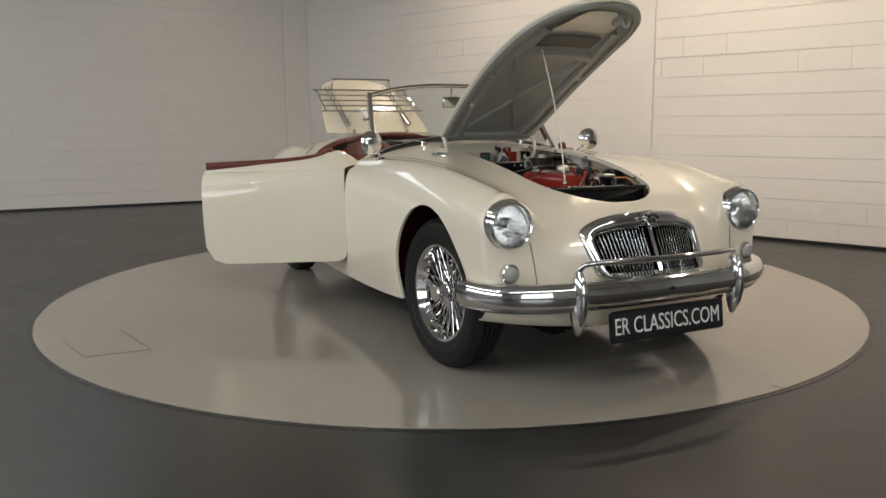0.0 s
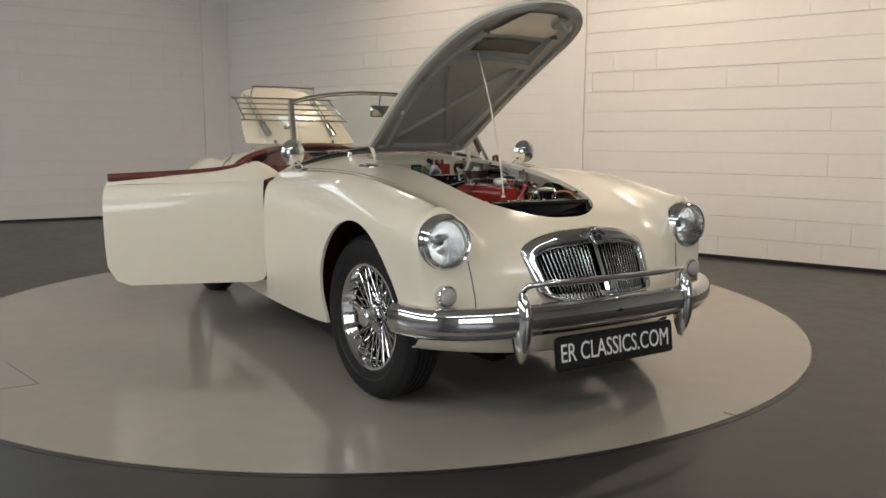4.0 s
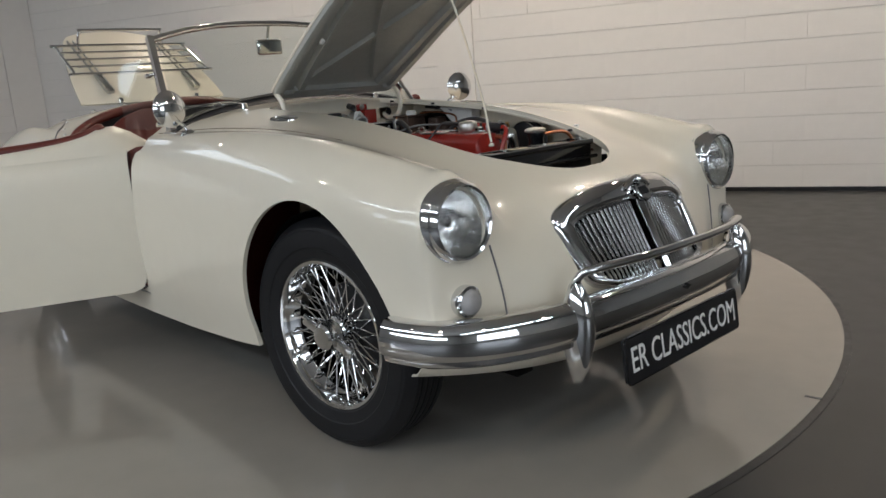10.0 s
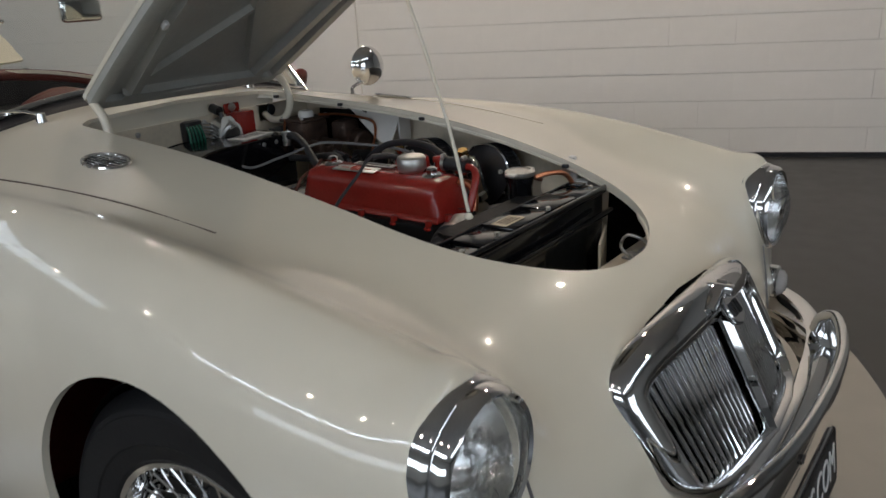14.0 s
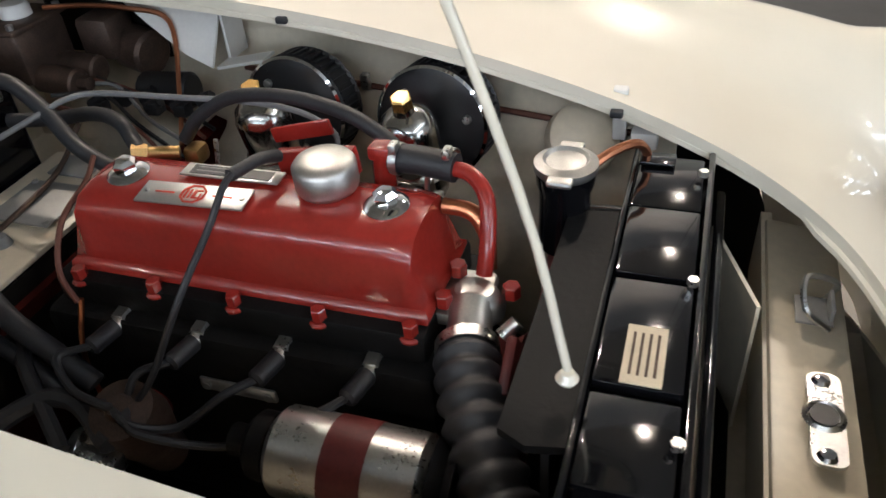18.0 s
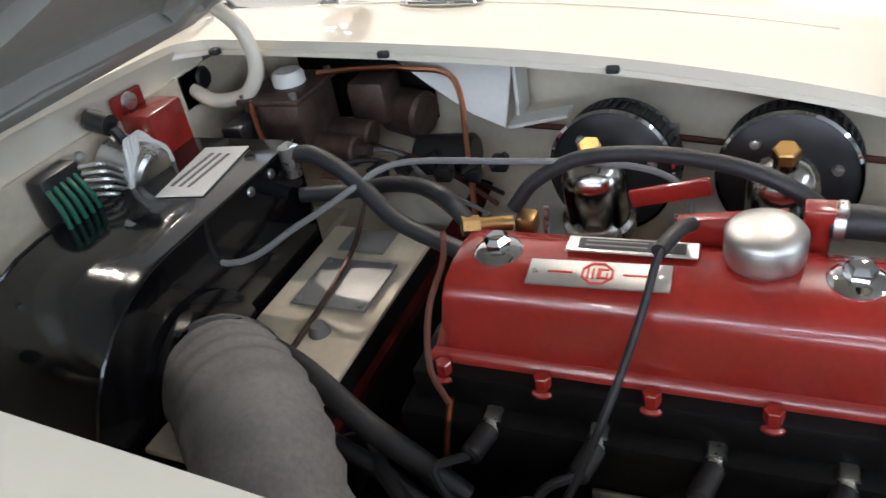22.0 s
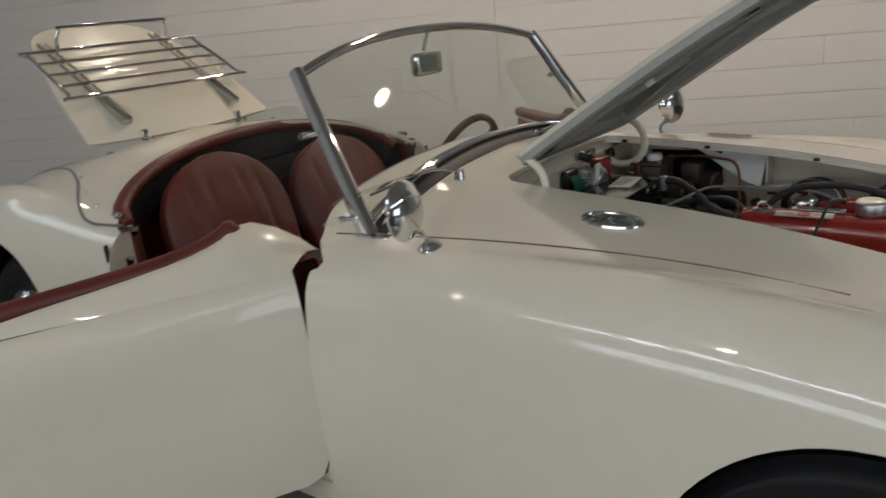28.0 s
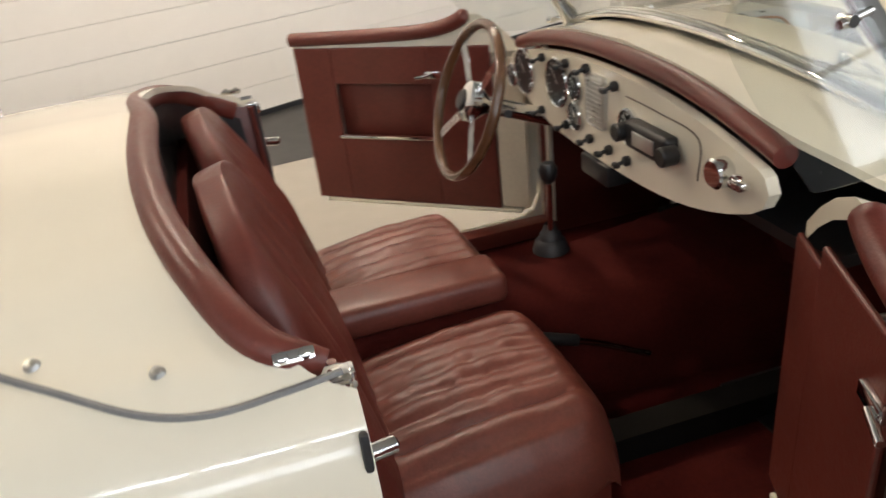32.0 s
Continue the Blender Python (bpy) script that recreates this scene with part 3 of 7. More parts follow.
def bonnet_outline(grow=0.0):
    """The bonnet seen from above: square at the back, tapering to a round nose."""
    pts = []
    side = [(0.455, 0.245), (0.475, 0.268), (0.52, 0.280), (0.80, 0.292), (1.10, 0.296), (1.30, 0.287), (1.42, 0.270), (1.52, 0.232), (1.600, 0.163), (1.642, 0.080)]
    c = Vector((1.0, 0))
    for x, y in side:
        v = Vector((x, y))
        pts.append(v)
    nose = [Vector((1.653, 0.0))]
    full = [Vector((v.x, -v.y)) for v in pts] + nose + pts[::-1]
    line = smooth_path([(v.x, v.y, 0) for v in full], 4)
    out = []
    n = len(line)
    for i, p in enumerate(line):
        t = line[(i + 1) % n] - line[i - 1]
        nrm = Vector((t.y, -t.x, 0)).normalized()
        out.append((p.x + nrm.x * grow, p.y + nrm.y * grow))
    return out


def boot_outline(grow=0.0):
    base = [(-1.06, 0.34), (-1.02, 0.0), (-1.06, -0.34), (-1.12, -0.38), (-1.40, -0.34), (-1.66, -0.26), (-1.74, -0.16), (-1.76, 0.0), (-1.74, 0.16), (-1.66, 0.26), (-1.40, 0.34), (-1.12, 0.38)]
    cx, cy = -1.40, 0.0
    line = smooth_path([(x, y, 0) for x, y in base], 4, True)
    return [(cx + (p.x - cx) * (1 + grow / 0.36), cy + (p.y - cy) * (1 + grow / 0.36)) for p in line]


def cockpit_outline():
    base = [(0.128, 0.0), (0.126, 0.25), (0.124, 0.40), (0.140, 0.50), (0.195, 0.60), (0.212, 0.665), (-0.30, 0.665), (-0.50, 0.655), (-0.60, 0.60), (-0.68, 0.45), (-0.73, 0.25), (-0.745, 0.0)]
    full = base + [(x, -y) for x, y in base[::-1][1:-1]]
    line = smooth_path([(x, y, 0) for x, y in full], 4, True)
    return [(p.x, p.y) for p in line]


DOOR_F, DOOR_R = 0.22, -0.535      # front and rear shut lines
def door_outline(grow=0.0):
    g = grow
    pts = [(DOOR_F + g, 1.1), (DOOR_F + g, 0.36 - g), (DOOR_F - 0.02 + g, 0.315 - g), (DOOR_F - 0.06, 0.30 - g)]
    pts += [(DOOR_R + 0.10, 0.30 - g), (DOOR_R + 0.04, 0.325 - g), (DOOR_R - g, 0.40), (DOOR_R - g, 1.1)]
    return pts


cutters = [arch(1.280, 0.35, 0.314, 0.355, -0.9, -0.50), arch(1.280, 0.35, 0.314, 0.355, 0.50, 0.9),
           arch(-1.19, 0.335, 0.355, 0.395, -0.9, -0.50), arch(-1.19, 0.335, 0.355, 0.395, 0.50, 0.9),
           prism(bonnet_outline(), 0.55, 1.3), prism(boot_outline(), 0.62, 1.3), prism(cockpit_outline(), 0.50, 1.3),
           prism(door_outline(), -0.9, -0.61, "y"), prism(door_outline(), 0.61, 0.9, "y"),
           prism([(u * (0.262 - 0.03 * k), z) for u, z, k in ((-1, 0.635, 0), (-0.5, 0.662, 0), (0, 0.672, 0), (0.5, 0.662, 0), (1, 0.635, 0), (1, 0.47, 1), (-1, 0.47, 1))], 1.62, 2.0, "x"),
           cyl((1.675, -0.565, 0.660), (1.95, -0.565, 0.660), 0.074, 32), cyl((1.675, 0.565, 0.660), (1.95, 0.565, 0.660), 0.074, 32)]
body_me = cut(shell_me.copy(), cutters, thick=0.012)
body = part("body", body_me, PAINT, car, "cream-painted steel shell", sharp=28)

# ---- panels taken from the same shell, swung open ----
bonnet_me = cut(shell_me.copy(), [prism(bonnet_outline(-0.004), 0.55, 1.3)], "INTERSECT", thick=0.010)
BONNET_SWING = Matrix.Translation((0.474, 0, 0.970)) @ Matrix.Rotation(radians(-36.3), 4, "Y") @ Matrix.Translation((-0.46, 0, -0.925))
bonnet = part("bonnet", bonnet_me, PAINT, car, "raised cream bonnet with grey underside", sharp=28, m=BONNET_SWING)

boot_me = cut(shell_me.copy(), [prism(boot_outline(-0.004), 0.62, 1.3)], "INTERSECT", thick=0.010)
BOOT_SWING = Matrix.Translation((-1.04, 0, 0.975)) @ Matrix.Rotation(radians(45), 4, "Y") @ Matrix.Translation((1.04, 0, -0.965))
boot_lid = part("boot_lid", boot_me, PAINT, car, "raised cream boot lid", sharp=28, m=BOOT_SWING)

door_me = {}
for s in (-1, 1):
    y0, y1 = sorted((s * 0.9, s * 0.648))
    door_me[s] = cut(shell_me.copy(), [prism(door_outline(-0.004), y0, y1, "y"), prism(rounded(3, 0.58, 0.01, 2, 0, 0.55), y0, y1, "y")], "INTERSECT", thick=0.008)
HINGE = {s: Vector((0.21, s * 0.685, 0)) for s in (-1, 1)}
def door_swing(s, deg, long=1.0):
    return Matrix.Translation(HINGE[s]) @ Matrix.Rotation(radians(s * -deg), 4, "Z") @ Matrix.Diagonal((long, 1, 1, 1)) @ Matrix.Translation(-HINGE[s])
# the open right door: its skin and, turned a little further, its trimmed inner side
DOOR_POSE = {-1: pose(0.220, -0.690, 0.6, 0, 0, 60) @ Matrix.Rotation(radians(-1.8), 4, "Y") @ Matrix.Diagonal((1.035, 1, 1, 1)) @ Matrix.Translation((-DOOR_F, 0.695, -0.6)), 1: door_swing(1, 40)}
TRIM_POSE = {-1: DOOR_POSE[-1].inverted() @ pose(0.045, -0.69, 0.59, 0, 0, 68) @ Matrix.Rotation(radians(-1.8), 4, "Y") @ Matrix.Diagonal((1.13, 1, 1, 1)) @ Matrix.Translation((-0.052, 0.658, -0.6)), 1: Matrix.Identity(4)}
doors = {s: part("door", door_me[s], PAINT, car, "open cream door with oxblood leather top", sharp=28, m=DOOR_POSE[s]) for s in (-1, 1)}

from mathutils.bvhtree import BVHTree
_tree = BVHTree.FromPolygons([v.co[:] for v in shell_me.vertices], [p.vertices[:] for p in shell_me.polygons])


def top(x, y, lift=0.0):
    """The shell's height over a place of the plan."""
    hit = _tree.ray_cast(Vector((x, y, 2)), Vector((0, 0, -1)))[0]
    return (hit.z if hit else 0.8) + lift


def side(x, z, s=-1, out=0.0):
    """The shell's flank at a height: the place on it, moved out a little."""
    hit = _tree.ray_cast(Vector((x, s * 2, z)), Vector((0, -s, 0)))[0]
    return Vector((x, (hit.y if hit else s * 0.7) + s * out, z))


def nose(y, z, out=0.0):
    hit = _tree.ray_cast(Vector((3, y, z)), Vector((-1, 0, 0)))[0]
    return Vector(((hit.x if hit else 1.7) + out, y, z))

# ---- wire wheels ----
def wire_wheel(m):
    """A wheel lying with its outer face up, set by m."""
    w = part("wheel", revolve([(0.0, 0.052), (0.030, 0.052), (0.044, 0.040), (0.048, 0.012), (0.050, -0.05), (0.056, -0.055), (0.058, -0.075), (0.0, -0.075)], seg=32), CHROME, car, "chrome wire wheel", m=m)
    R = 0.3135
    prof = [(0.199, -0.060), (0.205, -0.068), (0.235, -0.077), (0.268, -0.080), (0.292, -0.074), (0.304, -0.062), (0.3095, -0.052)]
    for k in range(5):                                    # four grooves round the tread
        c = -0.042 + k * 0.021
        prof += [(R - 0.001, c - 0.0075), (R, c), (R - 0.001, c + 0.0075)]
        if k < 4:
            prof += [(R - 0.007, c + 0.009), (R - 0.007, c + 0.012)]
    prof += [(0.3095, 0.052), (0.304, 0.062), (0.292, 0.074), (0.285, 0.0765), (0.283, 0.0785), (0.266, 0.0805), (0.240, 0.079), (0.237, 0.0765), (0.210, 0.070), (0.199, 0.060)]
    part("tyre", revolve(prof, seg=96), RUBBER, w, "black crossply tyre with grooved tread", sharp=25)
    rim = [(0.194, 0.066), (0.203, 0.068), (0.206, 0.064), (0.204, 0.058), (0.192, 0.052), (0.186, 0.030), (0.178, 0.022), (0.176, -0.010), (0.184, -0.03), (0.192, -0.052), (0.204, -0.060), (0.206, -0.066), (0.194, -0.066),
           (0.186, -0.05), (0.174, -0.012), (0.172, 0.022), (0.182, 0.034), (0.188, 0.054), (0.194, 0.066)]
    part("rim", revolve(rim, seg=72), CHROME, w, sharp=30)
    for twist, zh, zr, off in ((0.42, 0.020, 0.044, 0.0), (-0.42, 0.026, 0.036, 0.0), (0.30, -0.055, 0.012, 0.13)):
        p = Vector((0.050 * math.cos(off), 0.050 * math.sin(off), zh))
        q = Vector(((0.186 if zr > 0.02 else 0.175) * math.cos(twist), (0.186 if zr > 0.02 else 0.175) * math.sin(twist), zr))
        first = part("spoke", cyl(p, q, 0.0021, 6), CHROME, w)
        for k in range(1, 24):
            share("spoke", first.data, w, Matrix.Rotation(2 * math.pi * k / 24, 4, "Z"))
    nip = bmesh.new()
    for k in range(48):
        a = 2 * math.pi * k / 48 + 0.06
        z = 0.020 if k % 2 else 0.004
        m2 = Matrix.Translation((0.1725 * math.cos(a), 0.1725 * math.sin(a), z))
        bmesh.ops.create_cube(nip, size=0.007, matrix=m2)
    tagged(part("nipple_ring", nip, CHROME, w, smooth=False), kind="stuff")
    sn = merge(revolve([(0.0, 0.092), (0.030, 0.090), (0.036, 0.084), (0.038, 0.060), (0.042, 0.050)], seg=24), box(0, 0.062, 0.068, 0.034, 0.075, 0.012, 0.005), box(0, -0.062, 0.068, 0.034, 0.075, 0.012, 0.005))
    bmesh.ops.rotate(sn, matrix=Matrix.Rotation(radians(70), 3, "Z"), verts=sn.verts)
    part("spinner", sn, CHROME, w, "two-eared chrome knock-off nut")
    part("brake_drum", revolve([(0, -0.02), (0.12, -0.02), (0.125, -0.03), (0.125, -0.09), (0, -0.09)], seg=32), BLACK, w)
    return w


for sx, sy, steer in ((1.262, -0.575, 5), (1.262, 0.575, 5), (-1.20, -0.575, 0), (-1.20, 0.575, 0)):
    s = 1 if sy > 0 else -1
    wire_wheel(pose(sx, sy, 0.333, 0, 0, steer) @ Matrix.Rotation(radians(-90 * s), 4, "X"))

# wheel wells and floor pan, so that no light comes up through the car
for s in (-1, 1):
    for cx, r in ((1.280, 0.322), (-1.19, 0.41)):
        pts = [(cx + r * math.cos(a), 0.34 + r * 1.02 * math.sin(a)) for a in np.linspace(0, math.pi, 19)]
        rows = [[(x, s * y, z) for x, z in [(cx + r, 0.335)] + pts + [(cx - r, 0.31)]] for y in (0.40, 0.645)]
        bm = grid_mesh(rows)
        bm.faces.new([bm.verts.new((x, s * 0.40, z)) for x, z in [(cx + r, 0.335)] + pts + [(cx - r, 0.31)]])
        part("wheel_well", bm, UNDERBODY_AND_GAPS, car)
part("floor_pan", merge(box(-0.18, 0, 0.215, 1.80, 1.28, 0.02), box(-1.62, 0, 0.30, 0.34, 1.0, 0.02), box(-1.2, 0, 0.24, 0.8, 0.80, 0.02)), UNDERBODY_AND_GAPS, car)
part("chassis_frame", merge(*[box(0.1, s * 0.30, 0.26, 3.1, 0.06, 0.10) for s in (-1, 1)], box(1.15, 0, 0.20, 0.8, 0.6, 0.02), cyl((1.21, -0.52, 0.30), (1.21, 0.52, 0.30), 0.03), cyl((-1.2, -0.52, 0.32), (-1.2, 0.52, 0.32), 0.04)), UNDERBODY_AND_GAPS, car)

# front valance below the bumper
rows = []
for z, dx in ((0.355, -0.03), (0.30, -0.035), (0.262, -0.07), (0.25, -0.12)):
    row = []
    for y in np.linspace(-0.61, 0.61, 41):
        k = abs(y) / 0.66
        row.append((1.845 - 0.235 * k ** 2.6 + dx, y, z + 0.035 * k ** 2))
    rows.append(row)
me = bpy.data.meshes.new("v")
bm = grid_mesh(rows)
bm.to_mesh(me)
part("front_valance", cut(me, [], thick=0.006), PAINT, car)

# ---- beading along the wing seams ----
for s in (-1, 1):
    line = []
    for x, d in ((0.22, 0.572), (0.40, 0.562), (0.60, 0.545), (0.80, 0.525), (1.00, 0.505), (1.20, 0.488)):
        line.append((x, s * d, top(x, s * d, -0.001)))
    # right seam coloured brown for the shadow in its crease
    part("wing_beading", tube(line, 0.0024 if s < 0 else 0.0034, 6, 8), OLD_METAL if s < 0 else PAINT, car, "thin seam between wing and scuttle, browned on the right for shade")
    line = []
    for x, d in ((-1.55, 0.395), (-1.30, 0.425), (-1.10, 0.462), (-0.95, 0.520), (-0.84, 0.585), (-0.75, 0.628), (-0.68, 0.640), (-0.60, 0.634), (-0.545, 0.628)):
        line.append((x, s * d, top(x, s * d, 0.0005)))
    part("wing_beading", tube(line, 0.0045, 6, 8), GREY_CABLE, car, "grey seam bead of the rear wing")
    line = [nose(s * y, z, 0.0005) for y, z in ((0.490, 0.60), (0.482, 0.54), (0.474, 0.47), (0.468, 0.40))]
    part("wing_beading", tube(line, 0.0024, 6, 6), GREY_CABLE, car)

# ---- radiator grille ----
def grille_at(u, v, out=0.0):
    """u across from -1 to 1, v from the top edge down to the bottom edge."""
    zt = 0.692 - 0.052 * abs(u) ** 2.2
    zb = 0.445
    z = zt + (zb - zt) * v
    y = u * (0.288 - 0.040 * v)
    x = 1.762 + 0.122 * v - 0.045 * u * u + out * 0.90
    return Vector((x - (0.0), y, z + out * 0.42))


def grille_sheet(u0, u1, v0, v1, nu, nv, out):
    return [[grille_at(u0 + (u1 - u0) * i / nu, v0 + (v1 - v0) * j / nv, out) for j in range(nv + 1)] for i in range(nu + 1)]


grille = part("grille", grid_mesh(grille_sheet(-0.93, 0.93, 0.05, 0.97, 20, 10, -0.050)), UNDERBODY_AND_GAPS, car, "chrome grille with vertical slats")
IN_U, IN_T, IN_B = 0.86, 0.24, 0.93
rings = []
for k in range(80):                                       # the surround, swept from its outer to its inner edge
    a = 2 * math.pi * k / 80
    c, sn_ = math.cos(a), math.sin(a)
    pw = 0.34
    uo, vo = math.copysign(abs(c) ** pw, c), 0.5 - 0.5 * math.copysign(abs(sn_) ** pw, sn_)
    ui = IN_U * math.copysign(abs(c) ** 0.22, c)
    vi = (IN_T + IN_B) / 2 - (IN_B - IN_T) / 2 * math.copysign(abs(sn_) ** 0.22, sn_)
    ring = []
    for f, o in ((0.0, -0.012), (0.0, 0.008), (0.18, 0.020), (0.5, 0.025), (0.82, 0.020), (1.0, 0.006), (1.0, -0.03)):
        ring.append(grille_at(uo * 1.02 + (ui - uo * 1.02) * f, vo + (vi - vo) * f, o))
    rings.append(ring)
bm = grid_mesh(rings, close_u=True)
bmesh.ops.recalc_face_normals(bm, faces=bm.faces)
part("surround", bm, CHROME, grille, sharp=50)
for s in (-1, 1):
    for k in range(14):
        u = s * (0.075 + 0.762 * (k + 0.3) / 14)
        w = 0.0078
        rows = []
        for j in range(9):
            v = IN_T - 0.01 + (IN_B - IN_T + 0.02) * j / 8
            rows.append([grille_at(u - w * 0.9, v, -0.022), grille_at(u - w, v, -0.005), grille_at(u, v, 0.001), grille_at(u + w, v, -0.005), grille_at(u + w * 0.9, v, -0.022)])
        part("slat", grid_mesh(rows), CHROME, grille)
rows = []
for j in range(9):
    v = IN_T - 0.03 + (IN_B - IN_T + 0.05) * j / 8
    w = 0.030 - 0.006 * j / 8
    rows.append([grille_at(-w, v, -0.02), grille_at(-w, v, 0.012), grille_at(0, v, 0.022), grille_at(w, v, 0.012), grille_at(w, v, -0.02)])
part("centre_bar", grid_mesh(rows), CHROME, grille, sharp=30)
ax = Vector((0.80, 0, 0.60)).normalized()
at = grille_at(0, 0.20, 0.030)
part("badge", merge(cyl(at - ax * 0.006, at + ax * 0.006, 0.028, 8, 0.002), box(at.x - 0.022, 0, at.z + 0.030, 0.05, 0.020, 0.018, 0.005), *[box(at.x - 0.02, s * 0.03, at.z + 0.024, 0.02, 0.055, 0.014, 0.004, m=Matrix.Rotation(radians(-s * 28), 4, "X")) for s in (-1, 1)]), CHROME, grille, "eight-sided chrome badge on a winged mount")
badge_m = Matrix.Translation(at + ax * 0.0075) @ look((0, 0, 0), -ax).to_3x3().to_4x4()
part("badge_monogram", merge(*[box(x, 0, 0, 0.003, 0.022, 0.002) for x in (-0.013, -0.004, 0.006, 0.014)], box(0.010, 0.010, 0, 0.010, 0.003, 0.002), box(0.010, -0.010, 0, 0.010, 0.003, 0.002)), BLACK, grille, m=badge_m, smooth=False)

# ---- front bumper ----
_bl = smooth_path([(1.912, -0.01, 0), (1.906, 0.2, 0), (1.886, 0.375, 0), (1.848, 0.50, 0), (1.790, 0.60, 0), (1.720, 0.665, 0), (1.655, 0.692, 0), (1.585, 0.704, 0)], 12)
BUMP_Y, BUMP_X = [p.y for p in _bl], [p.x for p in _bl]


def bumper_line(y, out=0.0):
    return float(np.interp(abs(y), BUMP_Y, BUMP_X)) + out


rows = []
BUMP = ((-0.030, 0.050), (-0.012, 0.053), (0.003, 0.049), (0.013, 0.040), (0.019, 0.027), (0.0225, 0.012), (0.0235, -0.003), (0.022, -0.016), (0.018, -0.027), (0.011, -0.034), (0.0105, -0.038), (0.008, -0.047), (-0.004, -0.054), (-0.030, -0.052))
_way = [Vector((p.x, -p.y, 0)) for p in _bl[::-1]] + [Vector((p.x, p.y, 0)) for p in _bl[2:]]
for i, p in enumerate(_way):
    t = _way[min(i + 1, len(_way) - 1)] - _way[max(i - 1, 0)]
    n = Vector((t.y, -t.x, 0)).normalized()
    e = min(i, len(_way) - 1 - i)
    close = (0.3, 0.75)[e] if e < 2 else 1.0
    k = abs(p.y) / 0.70
    rows.append([p + n * (o * close) + Vector((0, 0, 0.412 - 0.006 * k ** 2 + h * (0.5 + 0.5 * close))) for o, h in BUMP])
bm = grid_mesh(rows)
bmesh.ops.recalc_face_normals(bm, faces=bm.faces)
bumper = part("front_bumper", bm, CHROME, car, "ribbed chrome front bumper", sharp=35)
part("bumper_bolt", merge(box(0, 0, 0, 0.004, 0.012, 0.012, m=Matrix.Rotation(radians(45), 4, "X")), box(0, 0.008, 0, 0.004, 0.010, 0.005), box(0, -0.008, 0, 0.004, 0.010, 0.005)), BLACK, bumper, m=Matrix.Translation((1.937, 0.01, 0.418)))
for s in (-1, 1):
    y = s * 0.375
    x0 = bumper_line(0.375) + 0.012
    rows = []
    for j in range(15):
        f = j / 14
        z = 0.272 + 0.235 * f
        bulge = math.sin(math.pi * min(max(f, 0.02), 0.98)) ** 0.45
        wy, wx = 0.033 * bulge * (0.78 + 0.22 * f), (0.042 + 0.016 * f) * bulge
        rows.append([Vector((x0 - 0.02 + wx * math.cos(a), y + wy * math.sin(a), z)) for a in np.linspace(-math.pi * 0.62, math.pi * 0.62, 15)])
    bm = grid_mesh(rows)
    bmesh.ops.recalc_face_normals(bm, faces=bm.faces)
    part("overrider", bm, CHROME, bumper, sharp=60)
part("badge_bar", tube([(1.872, -0.372, 0.490), (1.885, -0.362, 0.522), (1.915, -0.33, 0.536), (1.950, -0.18, 0.540), (1.960, 0, 0.541), (1.950, 0.18, 0.540), (1.915, 0.32, 0.536), (1.885, 0.350, 0.522), (1.872, 0.358, 0.490)], 0.0105, 12, 7), CHROME, bumper, "slim chrome bar joining the overriders")

# show plate
plate = part("show_plate", prism(rounded(0.53, 0.108, 0.010, 4), -0.006, 0.006, "x"), BLACK, car, "black show plate with white letters", m=pose(1.944, -0.016, 0.300, 0, -7, 0))
letters = text_mesh("ER CLASSICS.COM", 0.088, 0.0008, 0.98, 0.715)
letters.transform(pose(0.0075, 0, -0.002, 90, 0, 90))
part("lettering", letters, WHITE_INK, plate, smooth=False)
part("plate_frame", tube([(0.004, *p) for p in rounded(0.532, 0.110, 0.011, 4)], 0.003, 6, 1, closed=True, smooth=False), GLOSS_BLACK, plate)
part("plate_clip", cyl((0.002, -0.25, 0.056), (0.002, 0.25, 0.056), 0.0035, 8), CHROME, plate)

# ---- head and side lamps ----
def ribbed_glass(name, scale):
    m = thin_glass(name, (0.93, 0.94, 0.95))
    nt = m.node_tree
    gl = next(n for n in nt.nodes if n.type == "BSDF_GLOSSY")
    gl.inputs["Roughness"].default_value = 0.06
    fac = next(n for n in nt.nodes if n.type == "MATH" and n.operation == "MULTIPLY_ADD")
    fac.inputs[1].default_value, fac.inputs[2].default_value = 0.35, 0.10
    wave = nt.nodes.new("ShaderNodeTexWave")
    wave.inputs["Scale"].default_value = scale
    wave.bands_direction = "Y"
    tc = nt.nodes.new("ShaderNodeTexCoord")
    nt.links.new(tc.outputs["Object"], wave.inputs[0])
    bp = nt.nodes.new("ShaderNodeBump")
    bp.inputs["Distance"].default_value, bp.inputs["Strength"].default_value = 0.004, 0.8
    nt.links.new(wave.outputs["Fac"], bp.inputs["Height"])
    nt.links.new(bp.outputs[0], gl.inputs["Normal"])
    return m


LAMP_GLASS = ribbed_glass("fluted_lamp_glass", 22)
def lens_mesh(r):
    """A domed lamp glass with upright flutes."""
    rows = []
    for i in range(19):
        q = r * i / 18
        rows.append([Vector((q * math.cos(a), q * math.sin(a), 0.036 + 0.029 * (1 - (q / r) ** 2) + (0.0011 * math.sin(q * math.cos(a) * 2 * math.pi / 0.0105) if q < r * 0.93 else 0))) for a in np.linspace(0, 2 * math.pi, 96, False)])
    return grid_mesh(rows, close_v=True)



